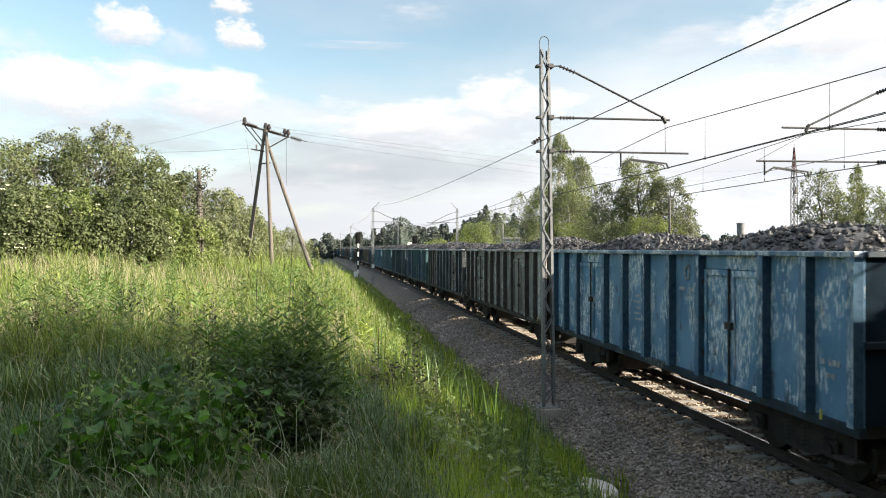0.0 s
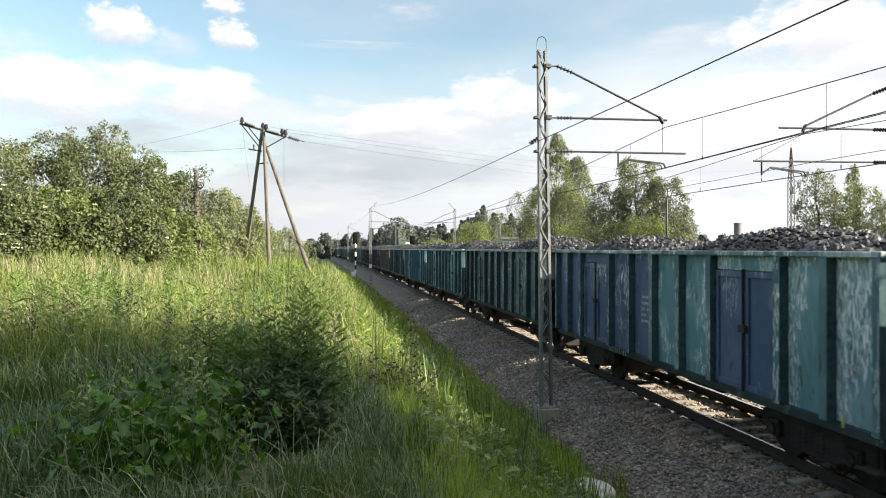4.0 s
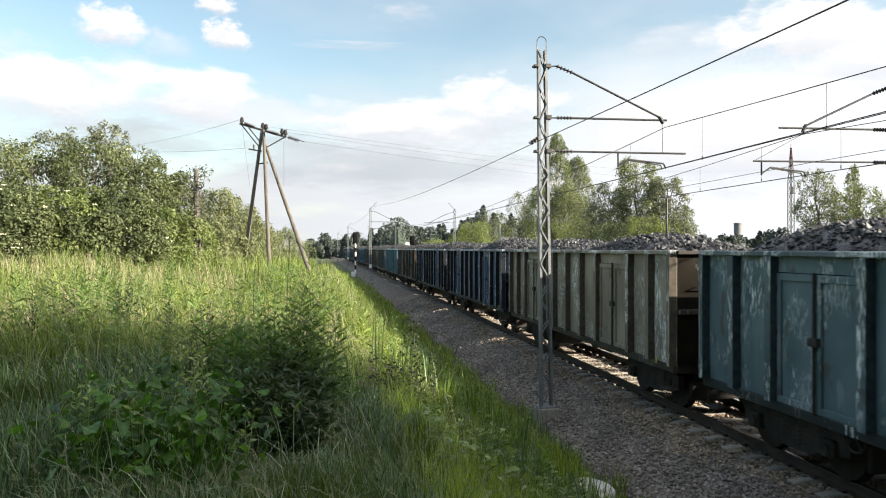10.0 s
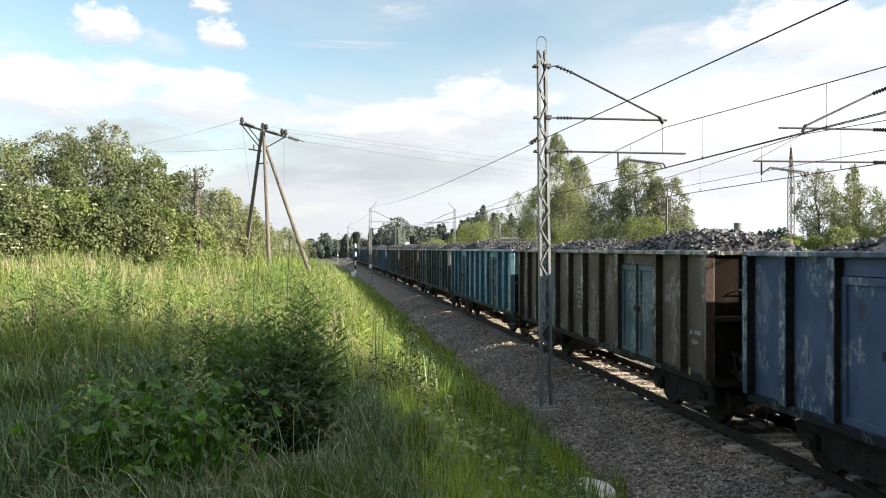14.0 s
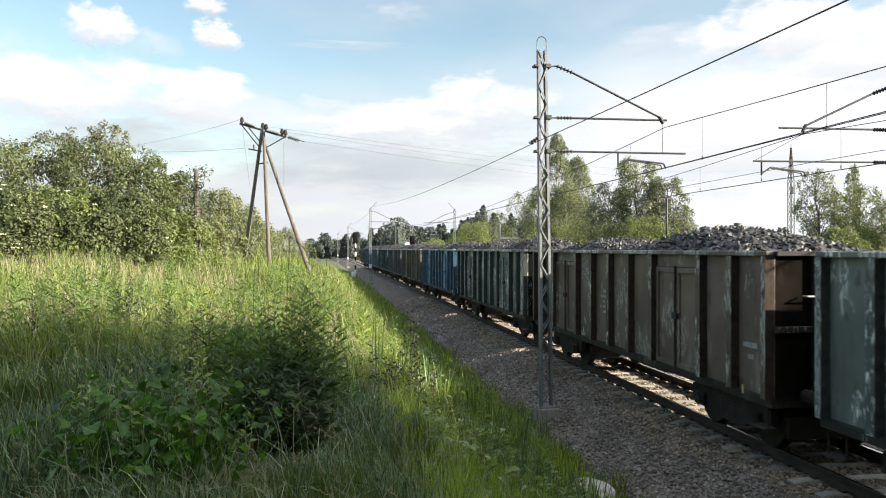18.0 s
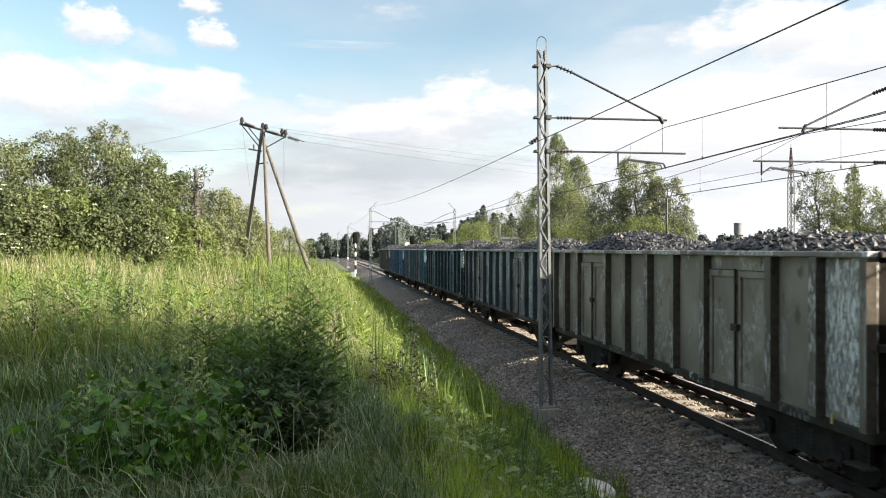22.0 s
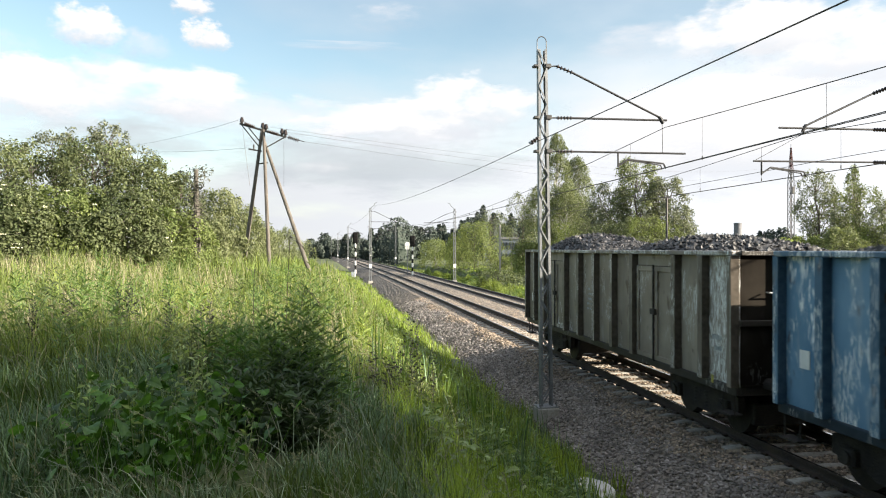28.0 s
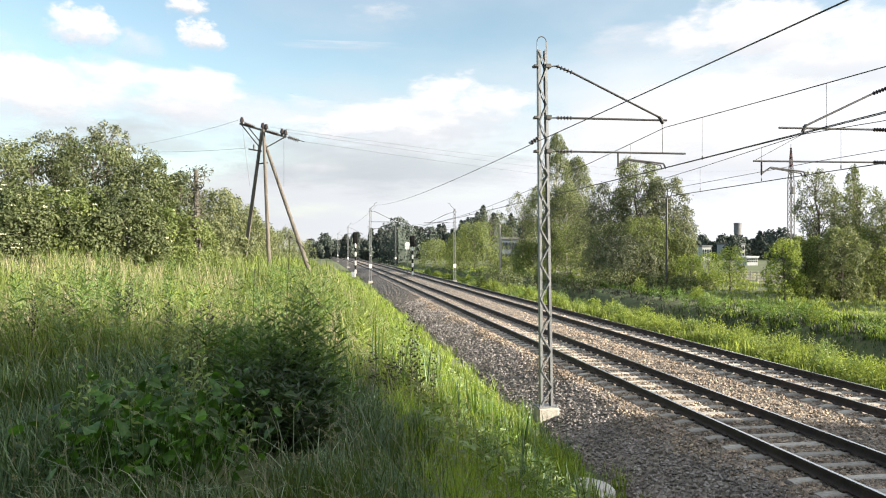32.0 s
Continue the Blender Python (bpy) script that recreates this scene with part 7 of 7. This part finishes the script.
# ---- clouds ----
def cloud_material(name, colour, strength, density, scale, soft_edge):
    m = bpy.data.materials.new(name)
    m.use_nodes = True
    nt = m.node_tree
    nt.nodes.clear()
    N, L = nt.nodes.new, nt.links.new
    out, em, tr, ms = N("ShaderNodeOutputMaterial"), N("ShaderNodeEmission"), N("ShaderNodeBsdfTransparent"), N("ShaderNodeMixShader")
    tc, oi = N("ShaderNodeTexCoord"), N("ShaderNodeObjectInfo")
    flat = N("ShaderNodeVectorMath"); flat.operation = "MULTIPLY"; flat.inputs[1].default_value = (1, 1, 0)
    L(tc.outputs["Object"], flat.inputs[0])
    ln = N("ShaderNodeVectorMath"); ln.operation = "LENGTH"
    L(flat.outputs[0], ln.inputs[0])
    cb = N("ShaderNodeCombineXYZ")
    for i in range(3):
        L(oi.outputs["Random"], cb.inputs[i])
    off = N("ShaderNodeVectorMath"); off.operation = "MULTIPLY_ADD"; off.inputs[1].default_value = (31, 17, 53)
    L(cb.outputs[0], off.inputs[0]); L(flat.outputs[0], off.inputs[2])
    n = N("ShaderNodeTexNoise"); n.inputs["Scale"].default_value = scale; n.inputs["Detail"].default_value = 8; n.inputs["Roughness"].default_value = 0.6
    L(off.outputs[0], n.inputs["Vector"])
    # cover: ragged by noise, gone at the rim
    sq = N("ShaderNodeMath"); sq.operation = "POWER"; sq.inputs[1].default_value = 2.0
    L(ln.outputs["Value"], sq.inputs[0])
    fall = N("ShaderNodeMapRange"); fall.clamp = False
    fall.inputs[3].default_value, fall.inputs[4].default_value = 0.24, -0.82
    L(sq.outputs[0], fall.inputs[0])
    s = N("ShaderNodeMath"); s.operation = "MULTIPLY_ADD"; s.inputs[1].default_value = 1.9
    L(n.outputs["Fac"], s.inputs[0]); L(fall.outputs[0], s.inputs[2])
    a = N("ShaderNodeMapRange"); a.interpolation_type = "SMOOTHSTEP"
    a.inputs[1].default_value, a.inputs[4].default_value = 0.60, density
    L(s.outputs[0], a.inputs[0])
    sy = N("ShaderNodeSeparateXYZ"); L(flat.outputs[0], sy.inputs[0])
    # crisper on top, melting away below
    se = N("ShaderNodeMapRange")
    se.inputs[1].default_value, se.inputs[2].default_value = -0.5, 0.5
    se.inputs[3].default_value, se.inputs[4].default_value = 0.60 + soft_edge * 2.2, 0.60 + soft_edge
    L(sy.outputs[1], se.inputs[0]); L(se.outputs[0], a.inputs[2])
    hi = N("ShaderNodeMath"); hi.operation = "MULTIPLY_ADD"; hi.inputs[1].default_value = 0.9
    L(n.outputs["Fac"], hi.inputs[0]); L(sy.outputs[1], hi.inputs[2])
    lit = N("ShaderNodeMapRange"); lit.interpolation_type = "SMOOTHSTEP"
    lit.inputs[1].default_value, lit.inputs[2].default_value = 0.0, 0.62
    L(hi.outputs[0], lit.inputs[0])
    cm = N("ShaderNodeMix"); cm.data_type = "RGBA"
    cm.inputs[6].default_value, cm.inputs[7].default_value = (colour[0] * 0.70, colour[1] * 0.735, colour[2] * 0.79, 1), (*colour, 1)
    L(lit.outputs[0], cm.inputs[0]); L(cm.outputs[2], em.inputs[0])
    em.inputs[1].default_value = strength
    L(a.outputs[0], ms.inputs[0]); L(tr.outputs[0], ms.inputs[1]); L(em.outputs[0], ms.inputs[2]); L(ms.outputs[0], out.inputs[0])
    return m


M_CLOUD = cloud_material("bright_cloud", (1.0, 0.985, 0.985), 0.325, 1.0, 1.9, 0.42)
M_THIN = cloud_material("thin_cloud", (1.0, 0.965, 0.985), 0.30, 0.65, 1.2, 0.75)
M_GREY = cloud_material("grey_cloud", (0.88, 0.95, 1.0), 0.215, 0.85, 1.3, 0.6)
CLOUDS = []


def build_clouds():
    n = 14
    vs = [(i / n * 2 - 1, j / n * 2 - 1, 0.12 * (1 - (i / n * 2 - 1) ** 2) * (1 - (j / n * 2 - 1) ** 2)) for j in range(n + 1) for i in range(n + 1)]
    fs = [(j * (n + 1) + i, j * (n + 1) + i + 1, (j + 1) * (n + 1) + i + 1, (j + 1) * (n + 1) + i) for j in range(n) for i in range(n)]
    meshes = {}
    right = Vector((math.cos(radians(YAW)), math.sin(radians(YAW)), 0))
    # column, row, half width, half height, kind, columns per second
    plan = [(214, 50, 78, 58, "b", -2.3), (420, 66, 52, 40, "b", -2.0), (402, 8, 46, 30, "b", -2.3), (312, 84, 70, 46, "t", -2.2), (90, 165, 160, 90, "b", -1.2),
            (20, 78, 110, 60, "t", -1.5), (330, 172, 190, 72, "b", -1.1), (440, 215, 220, 80, "t", -0.9), (738, 34, 110, 40, "t", -1.6), (690, 222, 200, 66, "b", -1.5), (900, 195, 150, 75, "b", -2.6),
            (1250, 72, 170, 50, "t", -3.6), (1450, 60, 190, 90, "b", -4.0), (610, 300, 90, 30, "t", -1.6), (780, 300, 330, 80, "g", -0.8), (200, 250, 260, 60, "g", -0.7),
            (1150, 240, 260, 110, "t", -2.0), (570, 200, 90, 34, "t", -1.2), (1330, 250, 300, 130, "b", -2.5), (660, 82, 190, 14, "t", -1.0), (1600, 90, 220, 120, "b", -4.0), (260, 118, 90, 36, "t", -2.0),
            (560, 290, 260, 70, "g", -0.6)]
    for k, (px, py, hw, hh, kind, rate) in enumerate(plan):
        d = 3300 + 22 * k
        if kind == "b":
            hw, hh = hw * 1.2, hh * 1.15
        if kind not in meshes:
            ob = raw("cloud", vs, fs, {"b": M_CLOUD, "t": M_THIN, "g": M_GREY}[kind], smooth=True)
            meshes[kind] = ob.data
        else:
            ob = new("cloud", meshes[kind])
        x, y = at_bearing(px, d)
        z = 3.36 + (440.3 - py) * d / 1295
        c = Vector((x, y, z))
        m = Matrix.Translation(c) @ (Vector(EYE) - c).to_track_quat("Z", "Y").to_matrix().to_4x4()
        ob.scale = (hw * d / 1295, hh * d / 1295, 60)
        ob.matrix_basis = m @ Matrix.Diagonal((*ob.scale, 1))
        tagged(ob, {"b": "bright white fair-weather cloud", "t": "thin veil of pale cloud", "g": "soft grey-white cloud bank"}[kind], "cloud", "clouds")
        CLOUDS.append((ob, m, right * (rate * d / 1295)))


build_clouds()


# ---- what moves ----
def motions():
    for w, load, j in WAGONS:
        rows = []
        for t in range(0, 33, 4):
            y = front_y(j, t) + HALF
            rows.append((t, pose(T1 + float(bend(y)), y, 0, 0, 0, heading(y))))
        walk(w, rows)
        walk(load, rows)
    for ob, m, drift in CLOUDS:
        walk(ob, [(0, m), (16, Matrix.Translation(drift * 16) @ m), (32, Matrix.Translation(drift * 32) @ m)])


motions()
